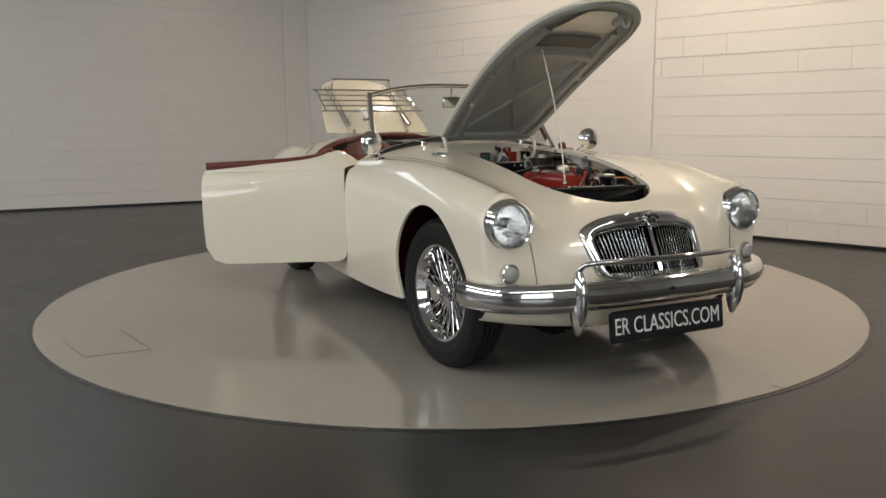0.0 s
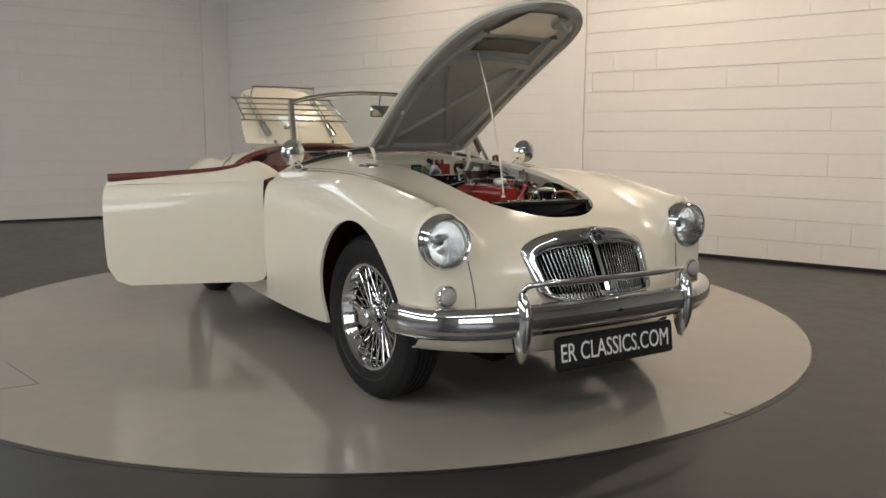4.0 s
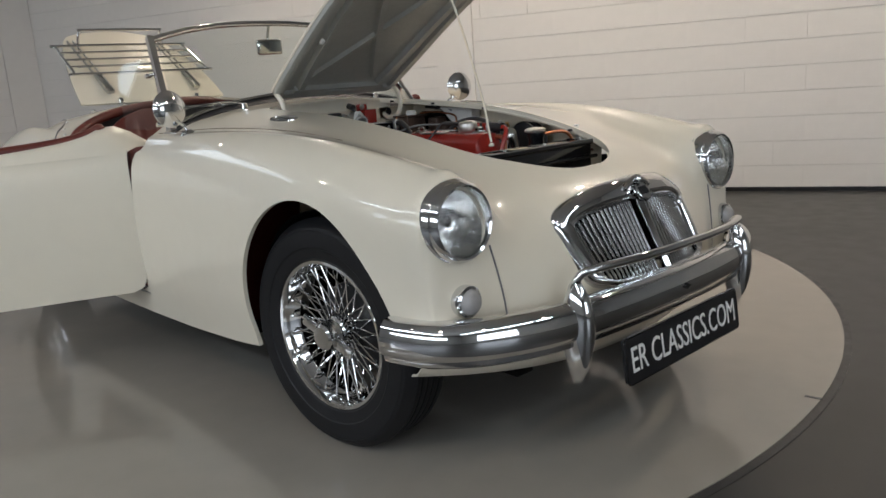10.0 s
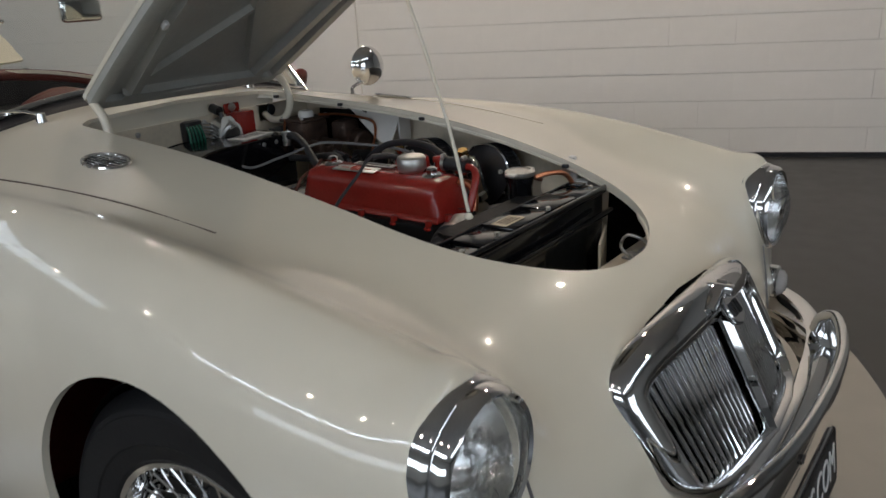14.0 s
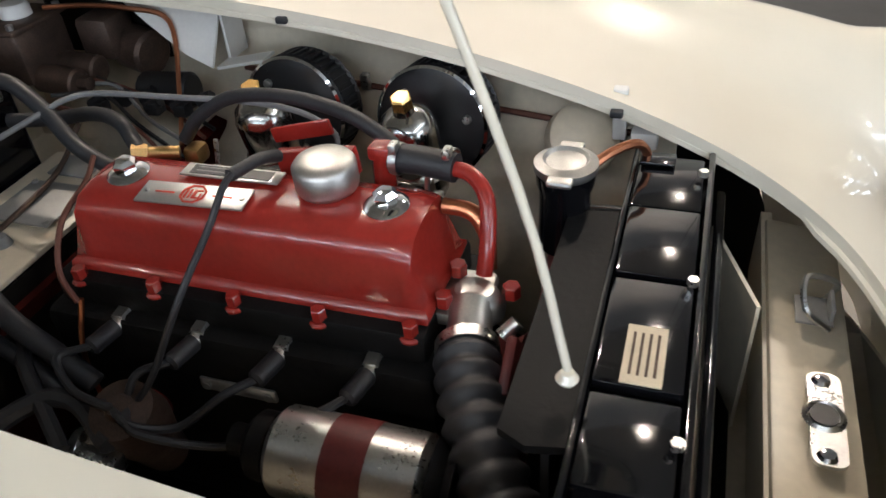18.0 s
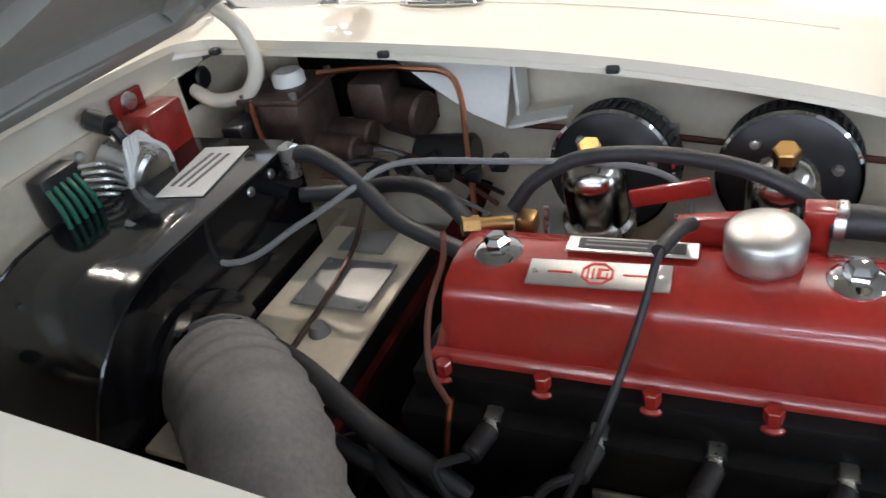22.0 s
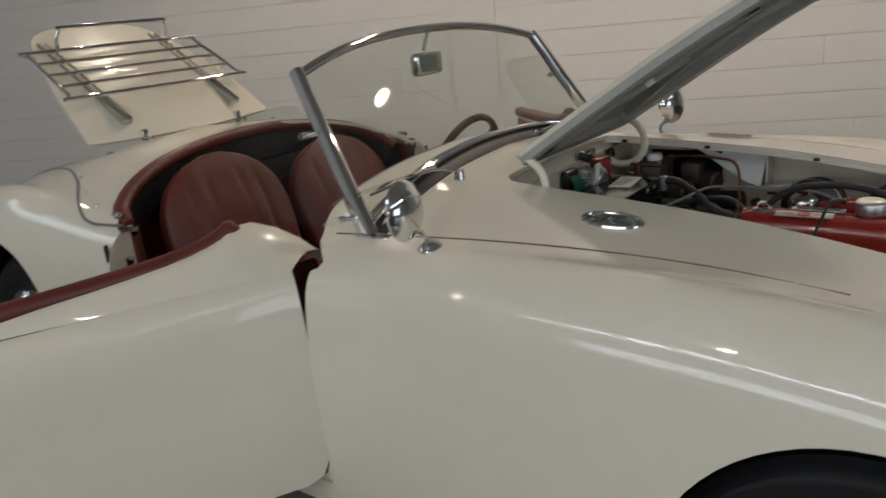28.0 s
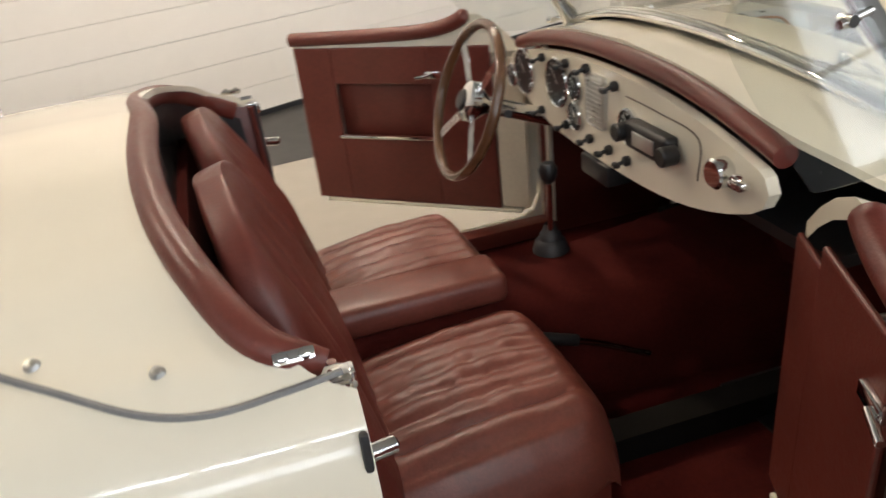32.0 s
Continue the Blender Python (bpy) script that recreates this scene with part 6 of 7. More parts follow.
# twin carburettors with pancake filters
for x, y in ((0.970, 0.217), (1.152, 0.219)):
    cb = part("carburettor", merge(revolve([(0.030, -0.115), (0.040, -0.105), (0.040, -0.090), (0.0345, -0.086), (0.0335, -0.032), (0.030, -0.020), (0.021, -0.011), (0.012, -0.007), (0.011, 0.0)], (x, y, 0.802), (0, -0.28, 1), 32), box(x, y + 0.02, 0.690, 0.06, 0.07, 0.05, 0.008)), POLISHED, car, "polished carburettor with brass damper cap")
    part("damper_cap", cyl((x, y + 0.001, 0.800), (x, y - 0.004, 0.816), 0.0125, 6, 0.002), BRASS, cb)
    ctr = Vector((x + 0.004, y + 0.075, 0.742))
    ax = Vector((0.08, 0.98, -0.14)).normalized()
    af = part("air_filter", revolve([(0.0, -0.002), (0.062, -0.002), (0.070, 0.001), (0.072, 0.005), (0.068, 0.007), (0.068, 0.043), (0.072, 0.045), (0.070, 0.050), (0.0, 0.052)], ctr, ax, 48), BLACK, cb, "round black pancake air filter", sharp=30)
    fr = frame_of(ax)
    for k in range(44):
        a = 2 * math.pi * k / 44
        q = ctr + fr.to_3x3() @ Vector((0.0695 * math.cos(a), 0.0695 * math.sin(a), 0.025))
        part("pleat", box(0, 0, 0, 0.004, 0.0035, 0.034), HOSE, af, m=Matrix.Translation(q) @ fr @ Matrix.Rotation(a, 4, "Z"), smooth=False)
    part("chrome_ring", revolve([(0.0685, 0.044), (0.072, 0.046), (0.0685, 0.049)], ctr - ax * 0.048, ax, 48), CHROME, af)
    for k in range(3):
        a = 2 * math.pi * k / 3 + 0.8
        q = ctr + fr.to_3x3() @ Vector((0.048 * math.cos(a), 0.048 * math.sin(a), -0.002))
        part("bolt", revolve([(0, 0.006), (0.005, 0.005), (0.006, 0)], q, -ax, 8), STEEL, af)
part("throttle_link", merge(cyl((0.91, 0.175, 0.715), (1.21, 0.175, 0.715), 0.004, 8), *[box(x, 0.175, 0.715, 0.012, 0.014, 0.02, 0.002) for x in (0.92, 1.02, 1.10, 1.20)], *[cyl((x, 0.165, 0.70), (x, 0.18, 0.76), 0.003, 6) for x in (0.93, 1.06, 1.19)]), STEEL, car, "steel throttle linkage")
part("inlet_manifold", merge(box(1.06, 0.135, 0.655, 0.36, 0.06, 0.05, 0.012), *[cyl((x, 0.13, 0.67), (x, 0.20, 0.69), 0.022, 16) for x in (0.97, 1.152)]), ALUMINIUM, car)
part("brass_union", merge(cyl((0.872, 0.128, 0.765), (0.905, 0.145, 0.760), 0.008, 12), cyl((0.86, 0.120, 0.768), (0.875, 0.129, 0.765), 0.0105, 6), box(0.915, 0.160, 0.752, 0.022, 0.026, 0.022, 0.006)), OLD_BRASS, car, "brass heater tap")

# hoses and cables across the bay
part("heater_hose", tube([(0.652, 0.155, 0.822), (0.690, 0.150, 0.826), (0.740, 0.135, 0.806), (0.790, 0.115, 0.774), (0.846, 0.098, 0.762), (0.880, 0.085, 0.760)], 0.0095, 12), HOSE, car, "black heater hose")
part("heater_hose", tube([(0.645, 0.165, 0.765), (0.70, 0.18, 0.765), (0.76, 0.185, 0.775), (0.82, 0.160, 0.782), (0.865, 0.128, 0.768)], 0.009, 12), HOSE, car, "black heater hose")
part("breather_hose", tube([(0.900, 0.165, 0.765), (0.925, 0.172, 0.795), (0.975, 0.172, 0.822), (1.050, 0.160, 0.834), (1.120, 0.142, 0.832), (1.165, 0.128, 0.818), (1.195, 0.122, 0.795)], 0.0078, 12), HOSE, car, "arched black breather hose")
part("bowden_cable", tube([(0.560, -0.005, 0.828), (0.645, 0.020, 0.770), (0.700, 0.075, 0.785), (0.745, 0.125, 0.804), (0.765, 0.150, 0.812), (0.800, 0.165, 0.815), (0.900, 0.170, 0.816), (0.980, 0.178, 0.814), (1.035, 0.200, 0.795), (1.065, 0.215, 0.765), (1.068, 0.215, 0.74)], 0.0034, 8), GREY_CABLE, car, "grey control cable")
part("earth_strap", tube([(0.905, -0.06, 0.71), (0.890, -0.052, 0.74), (0.882, -0.02, 0.775), (0.878, 0.03, 0.79), (0.868, 0.06, 0.80)], 0.003, 6), BROWN_WIRE, car)
part("loom", tube([(0.82, -0.26, 0.62), (0.88, -0.15, 0.645), (0.93, -0.13, 0.65), (0.99, -0.16, 0.64)], 0.010, 8), HOSE, car, "thick black wiring loom")
part("loom", tube([(0.72, -0.10, 0.60), (0.80, -0.06, 0.64), (0.86, -0.11, 0.66), (0.94, -0.17, 0.63)], 0.008, 8), HOSE, car)
part("lever_red", box(1.055, 0.165, 0.792, 0.075, 0.006, 0.018, 0.002, m=Matrix.Rotation(radians(-14), 4, "Y")), ENGINE_RED, car)

# ---- radiator ----
rad = part("radiator", box(1.440, -0.020, 0.625, 0.072, 0.535, 0.250, 0.006), GLOSS_BLACK, car, "gloss black radiator with ribbed header tank")
for y0, y1, dz in ((-0.285, -0.190, -0.006), (-0.182, -0.098, -0.003), (-0.092, 0.030, 0.0), (0.036, 0.138, 0.0), (0.144, 0.240, -0.004)):
    part("tank_panel", box(1.439, (y0 + y1) / 2, 0.758 + dz, 0.066, y1 - y0, 0.012, 0.004, 2), GLOSS_BLACK, rad)
part("tank_flange", merge(box(1.4775, -0.02, 0.755, 0.007, 0.545, 0.016, 0.003), box(1.4025, -0.02, 0.755, 0.006, 0.545, 0.016, 0.003)), GLOSS_BLACK, rad)
part("front_flange", box(1.492, -0.02, 0.712, 0.010, 0.545, 0.012, 0.004), GLOSS_BLACK, rad)
part("instruction_label", box(1.441, -0.060, 0.7652, 0.030, 0.062, 0.0012), PAPER, rad, "cream paper label")
part("label_print", merge(*[box(1.432 + 0.006 * k, -0.060, 0.7661, 0.0022, 0.045, 0.0005) for k in range(4)]), OLD_METAL, rad)
part("shroud", prism([(1.352, 0.128), (1.398, 0.135), (1.402, -0.150), (1.372, -0.156), (1.350, -0.145)], 0.748, 0.756), BLOCK_BLACK, rad, "flat black fan shroud plate", smooth=False)
part("shroud_side", merge(box(1.384, -0.01, 0.66, 0.006, 0.27, 0.18)), BLACK, rad)
for y in (-0.24, -0.14, 0.03, 0.20):
    part("bolt", cyl((1.470, y, 0.765), (1.470, y, 0.771), 0.005, 6), STEEL, rad)
part("filler_neck", merge(revolve([(0.025, -0.085), (0.025, -0.02), (0.028, -0.012), (0.029, 0.0)], (1.345, 0.140, 0.792), (0, 0, 1), 28), cyl((1.355, 0.140, 0.738), (1.42, 0.150, 0.735), 0.016, 16)), GLOSS_BLACK, rad)
part("filler_cap", merge(revolve([(0.028, 0.0), (0.0305, 0.003), (0.0305, 0.010), (0.022, 0.014), (0.019, 0.011), (0.012, 0.011), (0.0, 0.015)], (1.345, 0.140, 0.792), (0, 0, 1), 32), box(1.345, 0.172, 0.799, 0.024, 0.016, 0.007, 0.003), box(1.345, 0.108, 0.799, 0.024, 0.016, 0.007, 0.003)), ALUMINIUM, rad, "bright pressed radiator cap")
part("overflow_pipe", tube([(1.365, 0.165, 0.785), (1.385, 0.190, 0.790), (1.405, 0.215, 0.785), (1.415, 0.235, 0.755), (1.418, 0.245, 0.70)], 0.005, 8), COPPER, rad)
part("tank_bracket", merge(box(1.425, 0.225, 0.7635, 0.035, 0.022, 0.004, 0.001)), GLOSS_BLACK, rad)
part("horn", merge(revolve([(0.0, 0.03), (0.030, 0.028), (0.042, 0.018), (0.045, 0.0), (0.030, -0.03), (0.0, -0.03)], (1.33, 0.335, 0.715), (0.3, -0.6, 0.6), 28)), PAINT_IN, car)
part("wing_stay", merge(box(1.375, 0.315, 0.765, 0.016, 0.010, 0.075, 0.002, m=Matrix.Rotation(radians(15), 4, "X")), box(1.405, 0.300, 0.745, 0.03, 0.02, 0.02, 0.003)), WHITE_PLASTIC, car)
part("air_trunk", cyl((1.38, -0.30, 0.60), (1.62, -0.22, 0.52), 0.055, 24), BLACK, car)

# ledge between the bulkhead and the scuttle, and the pale deflector ahead of the radiator
part("scuttle_ledge", grid_mesh([[Vector((0.458, y, top(0.452, y) - 0.008)), Vector((0.450, y, top(0.45, y) - 0.022)), Vector((0.449, y, 0.872))] for y in np.linspace(-0.30, 0.30, 17)]), PAINT, car)
part("air_deflector", box(1.512, 0.17, 0.60, 0.004, 0.13, 0.17, m=Matrix.Rotation(radians(20), 4, "Z")), PAINT_IN, car)
part("nose_floor", box(1.58, 0.02, 0.50, 0.20, 0.56, 0.012), PAINT_IN, car, "cream nose floor, darker than the body")
part("bay_rod", tube([(0.56, 0.395, 0.868), (0.66, 0.388, 0.862), (0.74, 0.384, 0.846)], 0.006, 8), BLACK, car)
# black sheet standing in for the shaded hollow behind the splash plate
part("cavity_shade_panel", box(0.62, 0.408, 0.80, 0.20, 0.004, 0.10), UNDERBODY_AND_GAPS, car, smooth=False)
part("pipe_clip", box(1.03, 0.392, 0.742, 0.012, 0.012, 0.022, 0.002), STEEL, car)
for y in (-0.13, 0.06):
    part("bulkhead_screw", revolve([(0, 0.004), (0.006, 0.003), (0.007, 0)], (0.4545, y, 0.862), (1, 0, 0), 10), STEEL, car)
part("bottom_hose", tube([(1.395, -0.228, 0.650), (1.42, -0.238, 0.63), (1.44, -0.240, 0.58)], 0.027, 16), HOSE, car)
part("red_clip_band", revolve([(0.0295, -0.010), (0.0305, -0.010), (0.0305, 0.010), (0.0295, 0.010)], (1.378, -0.215, 0.655), (0.8, -0.5, -0.3), 20), ENGINE_RED, car)

# ---- cockpit ----
def pleated(w, d, pleats, puff, nu=None, edge=0.05, thick=0.10, crease=0.0):
    """A stuffed cushion lying flat, w across y and d along x, with piped flutes; its top at z = 0, its underside at -thick."""
    nu = nu or pleats * 8
    nv = 48
    rows = []
    for i in range(nu + 1):
        u = -1 + 2 * i / nu
        row = []
        for j in range(nv + 1):
            v = -1 + 2 * j / nv
            e = (max(0, abs(u) - 0.72) / 0.28) ** 2, (max(0, abs(v) - 0.78) / 0.22) ** 2
            fall = edge * (e[0] + e[1])
            flute = puff * (abs(math.sin(math.pi * (u + 0.8) / 1.6 * pleats)) ** 0.7 - 1) * max(0, 1 - (abs(v) / 0.88) ** 8) if abs(u) < 0.8 else -puff * max(0, 1 - (abs(u) - 0.8) / 0.05)
            crown = 0.030 * (1 - u * u) * (1 - v * v)
            wob = 0.004 * noise.noise(Vector((u * 2.3, v * 2.1, w * 9))) + 0.003 * noise.noise(Vector((u * 6, v * 5, d * 7)))
            if crease:
                q = Vector((u * 2.2 + 0.6 * v, v * 4.4 - 0.5 * u, 5.0))
                wob -= crease * max(0, 1 - abs(noise.noise(q)) * 5.5) ** 1.5 * max(0, 1 - u * u) * max(0, 1 - v * v)
            cx = 1 - 0.10 * abs(v) ** 5
            cy = 1 - 0.12 * abs(u) ** 5
            row.append(Vector((v * d / 2 * cy, u * w / 2 * cx, crown - fall + flute + wob)))
        rows.append(row)
    bm = grid_mesh(rows)
    ring = [rows[0][j] for j in range(nv + 1)] + [rows[i][nv] for i in range(1, nu + 1)] + [rows[nu][j] for j in range(nv - 1, -1, -1)] + [rows[i][0] for i in range(nu - 1, 0, -1)]
    c = len(ring)
    skirt = [[p, p + Vector((0, 0, -thick * 0.4)) + Vector((p.x, p.y, 0)).normalized() * 0.008, Vector((p.x * 0.98, p.y * 0.98, -thick))] for p in ring]
    bm = merge(bm, grid_mesh(skirt, close_u=True))
    bm.faces.new([bm.verts.new(Vector((p.x * 0.98, p.y * 0.98, -thick))) for p in ring])
    bmesh.ops.remove_doubles(bm, verts=bm.verts, dist=0.0005)
    bmesh.ops.recalc_face_normals(bm, faces=bm.faces)
    return bm


def seat_back(w=0.44, h=0.54):
    """A round-topped squab standing in x-z, leaning back; origin at its foot."""
    rows = []
    nu, nv = 168, 30
    for j in range(nv + 1):
        v = j / nv
        half_w = w / 2 * (0.86 + 0.14 * math.sin(math.pi * min(v * 0.9, 0.5))) * (1 if v < 0.55 else max(0.02, 1 - ((v - 0.55) / 0.45) ** 2.6) ** 0.55)
        row = []
        for i in range(nu + 1):
            a = 2 * math.pi * i / nu
            c, sn_ = math.cos(a), math.sin(a)
            yy = half_w * math.copysign(abs(c) ** 0.55, c)
            t = (0.052 if sn_ > 0 else 0.040) * (1 - 0.55 * v ** 3)
            xx = t * math.copysign(abs(sn_) ** 0.6, sn_)
            if sn_ > 0:
                u = yy / (half_w + 1e-6)
                wrap = 0.020 * abs(u) ** 3
                flute = 0.0105 * (abs(math.sin(math.pi * (yy / (w * 0.40) + 1) * 3)) ** 0.6 - 1) * (1 if abs(yy) < w * 0.36 else 0) * max(0, 1 - max(0, v - 0.80) * 12) * min(1, v * 8)
                xx += flute + 0.022 * math.sin(math.pi * v) * (1 - u * u) + wrap * 0.5
            xx += 0.003 * noise.noise(Vector((yy * 14, v * 7, 3)))
            row.append(Vector((xx, yy, v * h)))
        rows.append(row)
    bm = grid_mesh(rows, close_v=False)
    bm.faces.new([bm.verts.new(p) for p in rows[-1][:-1]])
    bmesh.ops.remove_doubles(bm, verts=bm.verts, dist=0.0004)
    bmesh.ops.recalc_face_normals(bm, faces=bm.faces)
    return bm


for y, lab in ((-0.250, "oxblood leather bucket seat with pleated cushion"), (0.270, "oxblood leather driver's seat with creased cushion")):
    seat = part("seat", box(-0.33, y, 0.335, 0.40, 0.38, 0.13, 0.02), LEATHER, car, lab)
    part("cushion", pleated(0.425, 0.43, 7, 0.0105, thick=0.15, crease=0.0045 if y < 0 else 0.002), LEATHER_WORN, seat, "pleated worn leather cushion", sharp=60, m=pose(-0.335, y, 0.468, 0, -6, 0))
    lean, tall = (-14.5, 0.54) if y < 0 else (-19, 0.505)
    part("backrest", seat_back(0.465, tall), LEATHER, seat, "round-topped pleated leather squab", sharp=60, m=pose(-0.515, y, 0.405, 0, lean, 0))

# carpeted tub: floor, tunnel, bulkheads, side trims
part("carpet", merge(box(-0.02, 0, 0.245, 1.30, 1.24, 0.02), box(-0.72, 0, 0.50, 0.02, 1.20, 0.55)), CARPET, car, "dark red carpet")
rows = []
for x, zt, w in ((-0.72, 0.47, 0.085), (-0.45, 0.475, 0.085), (-0.20, 0.475, 0.090), (-0.08, 0.485, 0.12), (0.06, 0.485, 0.15), (0.30, 0.50, 0.17), (0.62, 0.52, 0.19)):
    rows.append([Vector((x, 0.03 + yy * w, 0.25 + (zt - 0.25) * h)) for yy, h in ((-1.15, 0), (-1.05, 0.5), (-0.9, 0.85), (-0.65, 0.98), (0, 1.0), (0.65, 0.98), (0.9, 0.85), (1.05, 0.5), (1.15, 0))])
part("tunnel", grid_mesh(rows), CARPET, car, "carpeted transmission tunnel", sharp=60)
part("armrest", box(-0.36, 0.012, 0.508, 0.42, 0.125, 0.066, 0.022, 3), LEATHER_WORN, car, "padded leather armrest on the tunnel")
part("toe_board", merge(box(0.70, 0, 0.42, 0.02, 1.2, 0.5, m=Matrix.Rotation(radians(18), 4, "Y")), box(0.43, 0, 0.655, 0.012, 1.06, 0.38)), CARPET, car)
for s in (-1, 1):
    part("kick_panel", box(0.42, s * 0.625, 0.53, 0.42, 0.012, 0.56, 0.003), LEATHER, car, "oxblood trim board with screws")
    part("sill_trim", box(-0.16, s * 0.622, 0.285, 0.78, 0.055, 0.05, 0.008), LEATHER, car)
    part("tread_strip", box(-0.16, s * 0.665, 0.292, 0.74, 0.035, 0.006, 0.002), STEEL, car)
    part("quarter_trim", box(-0.635, s * 0.605, 0.55, 0.20, 0.012, 0.50, 0.003), LEATHER, car)
    part("floor_mat", box(0.33, s * 0.34, 0.259, 0.20, 0.26, 0.006, 0.002), BLACK, car, "black rubber heel mat")
    for z in (0.42, 0.56, 0.70):
        part("trim_screw", revolve([(0, 0.003), (0.006, 0.0)], (0.235, s * 0.617, z), (0, -s, 0), 10), CHROME, car)
    part("door_catch", merge(box(0.215, s * 0.612, 0.655, 0.03, 0.02, 0.05, 0.005), cyl((0.20, s * 0.61, 0.655), (0.17, s * 0.59, 0.65), 0.008, 12)), CHROME, car)
    hz = [(0.60, 0.30), (0.672, 0.30), (0.685, 0.36), (0.692, 0.50), (0.688, 0.64), (0.676, 0.73), (0.640, 0.800), (0.60, 0.815)]
    part("hinge_pillar", prism([(s * d, z) for d, z in hz], 0.224, 0.236, "x"), PAINT, car, "cream hinge pillar")
    # door pillar with striker
    jz = [(0.60, 0.30), (0.675, 0.30), (0.692, 0.36), (0.706, 0.50), (0.700, 0.64), (0.682, 0.73), (0.650, 0.785), (0.60, 0.805)]
    part("door_pillar", prism([(s * d, z) for d, z in jz], -0.575, -0.545, "x"), PAINT, car, "cream shut pillar")
    part("rubber_strip", tube([(-0.548, s * 0.600, 0.80), (-0.543, s * 0.600, 0.65), (-0.543, s * 0.600, 0.42), (-0.52, s * 0.605, 0.33), (-0.45, s * 0.607, 0.312)], 0.010, 8), HOSE, car)
    part("red_piping", tube([(-0.552, s * 0.585, 0.80), (-0.547, s * 0.585, 0.65), (-0.547, s * 0.585, 0.42), (-0.52, s * 0.59, 0.335), (-0.45, s * 0.592, 0.318)], 0.006, 8), LEATHER, car)
    part("striker", merge(box(-0.540, s * 0.635, 0.690, 0.012, 0.022, 0.075, 0.003), cyl((-0.54, s * 0.628, 0.695), (-0.500, s * 0.618, 0.692), 0.011, 14, 0.003)), CHROME, car, "chrome door striker")
    part("buffer", box(-0.5415, s * 0.690, 0.752, 0.010, 0.012, 0.050, 0.004), HOSE, car)
    part("buffer", box(-0.5415, s * 0.682, 0.43, 0.010, 0.016, 0.035, 0.004), HOSE, car)
    part("pillar_cap", merge(box(-0.548, s * 0.615, 0.800, 0.024, 0.034, 0.007, 0.002), box(-0.535, s * 0.605, 0.79, 0.010, 0.024, 0.022, 0.003)), CHROME, car)

# padded roll round the back of the cockpit
pts = [(-0.562, 0.598, 0.806), (-0.622, 0.578, 0.842), (-0.672, 0.490, 0.888), (-0.708, 0.37, 0.922), (-0.730, 0.20, 0.946), (-0.736, 0.0, 0.955)]
full = [(x, -y, z) for x, y, z in pts] + [(x - 0.03, y * 0.95, z - 0.006) for x, y, z in pts[:-1][::-1]]
line = smooth_path(full, 8)
rows = []
n = len(line)
for i, p in enumerate(line):
    t = (line[min(i + 1, n - 1)] - line[max(i - 1, 0)]).normalized()
    sd = t.cross(Vector((0, 0, 1))).normalized()
    up = sd.cross(t)
    k = min(1, min(i, n - 1 - i) / 4)
    rows.append([p + sd * (0.0235 * (0.55 + 0.45 * k)) * math.cos(a) + up * 0.021 * math.sin(a) for a in np.linspace(0, 2 * math.pi, 14, False)])
bm = grid_mesh(rows, close_v=True)
for r in (rows[0], rows[-1]):
    bm.faces.new([bm.verts.new(p) for p in r])
bmesh.ops.recalc_face_normals(bm, faces=bm.faces)
part("cockpit_roll", bm, LEATHER, car, "padded oxblood leather roll behind the seats")
# black strip hung below the roll, darkening the gap behind the seats
part("roll_dark_strip", grid_mesh([[p + Vector((0.01, 0, -0.02)), p + Vector((0.015, 0, -0.10))] for p in line]), BLACK, car)
for s in (-1, 1):
    part("roll_fastener", merge(box(0, 0, 0, 0.045, 0.014, 0.006, 0.002), *[revolve([(0, 0.008), (0.006, 0.006), (0.007, 0)], (x, 0, 0.002), (0, 0, 1), 12) for x in (-0.012, 0.012)]), CHROME, car, m=pose(-0.590, s * 0.612, 0.836, s * -48, 0, 0))
part("hood_bag", box(-0.80, 0, 0.66, 0.14, 1.0, 0.40, 0.05), BLACK, car, "folded black soft top stowed behind the seats")

# dashboard
def dash_top(y):
    return 0.846 + 0.066 * (1 - (abs(y) / 0.50) ** 2.3)


def dash_low(y):
    return 0.708 + 0.075 * (abs(y) / 0.47) ** 3


outline = [(y, dash_top(y) - 0.012) for y in np.linspace(-0.46, 0.46, 25)] + [(0.474, 0.838), (0.486, 0.815), (0.474, 0.79)] + [(y, dash_low(y)) for y in np.linspace(0.45, -0.45, 19)] + [(-0.474, 0.79), (-0.486, 0.815), (-0.474, 0.838)]
dash_m = pose(0.085, 0, 0, 0, 0, 0)
dash = part("dashboard", prism(outline, 0.0, 0.02, "x"), PAINT, car, "cream painted dashboard", m=dash_m, smooth=False)
line = [Vector((0.0 - 0.002, y, dash_top(y) + 0.004)) for y in np.linspace(-0.475, 0.475, 27)]
rows = [[p + Vector((0.021 * math.cos(a) + 0.033, 0, 0.017 * math.sin(a) + 0.006)) for a in np.linspace(0, 2 * math.pi, 12, False)] for p in line]
bm = grid_mesh(rows, close_v=True)
for r in (rows[0], rows[-1]):
    bm.faces.new([bm.verts.new(p) for p in r])
bmesh.ops.recalc_face_normals(bm, faces=bm.faces)
part("crash_roll", bm, LEATHER, dash, "padded oxblood leather dash roll")


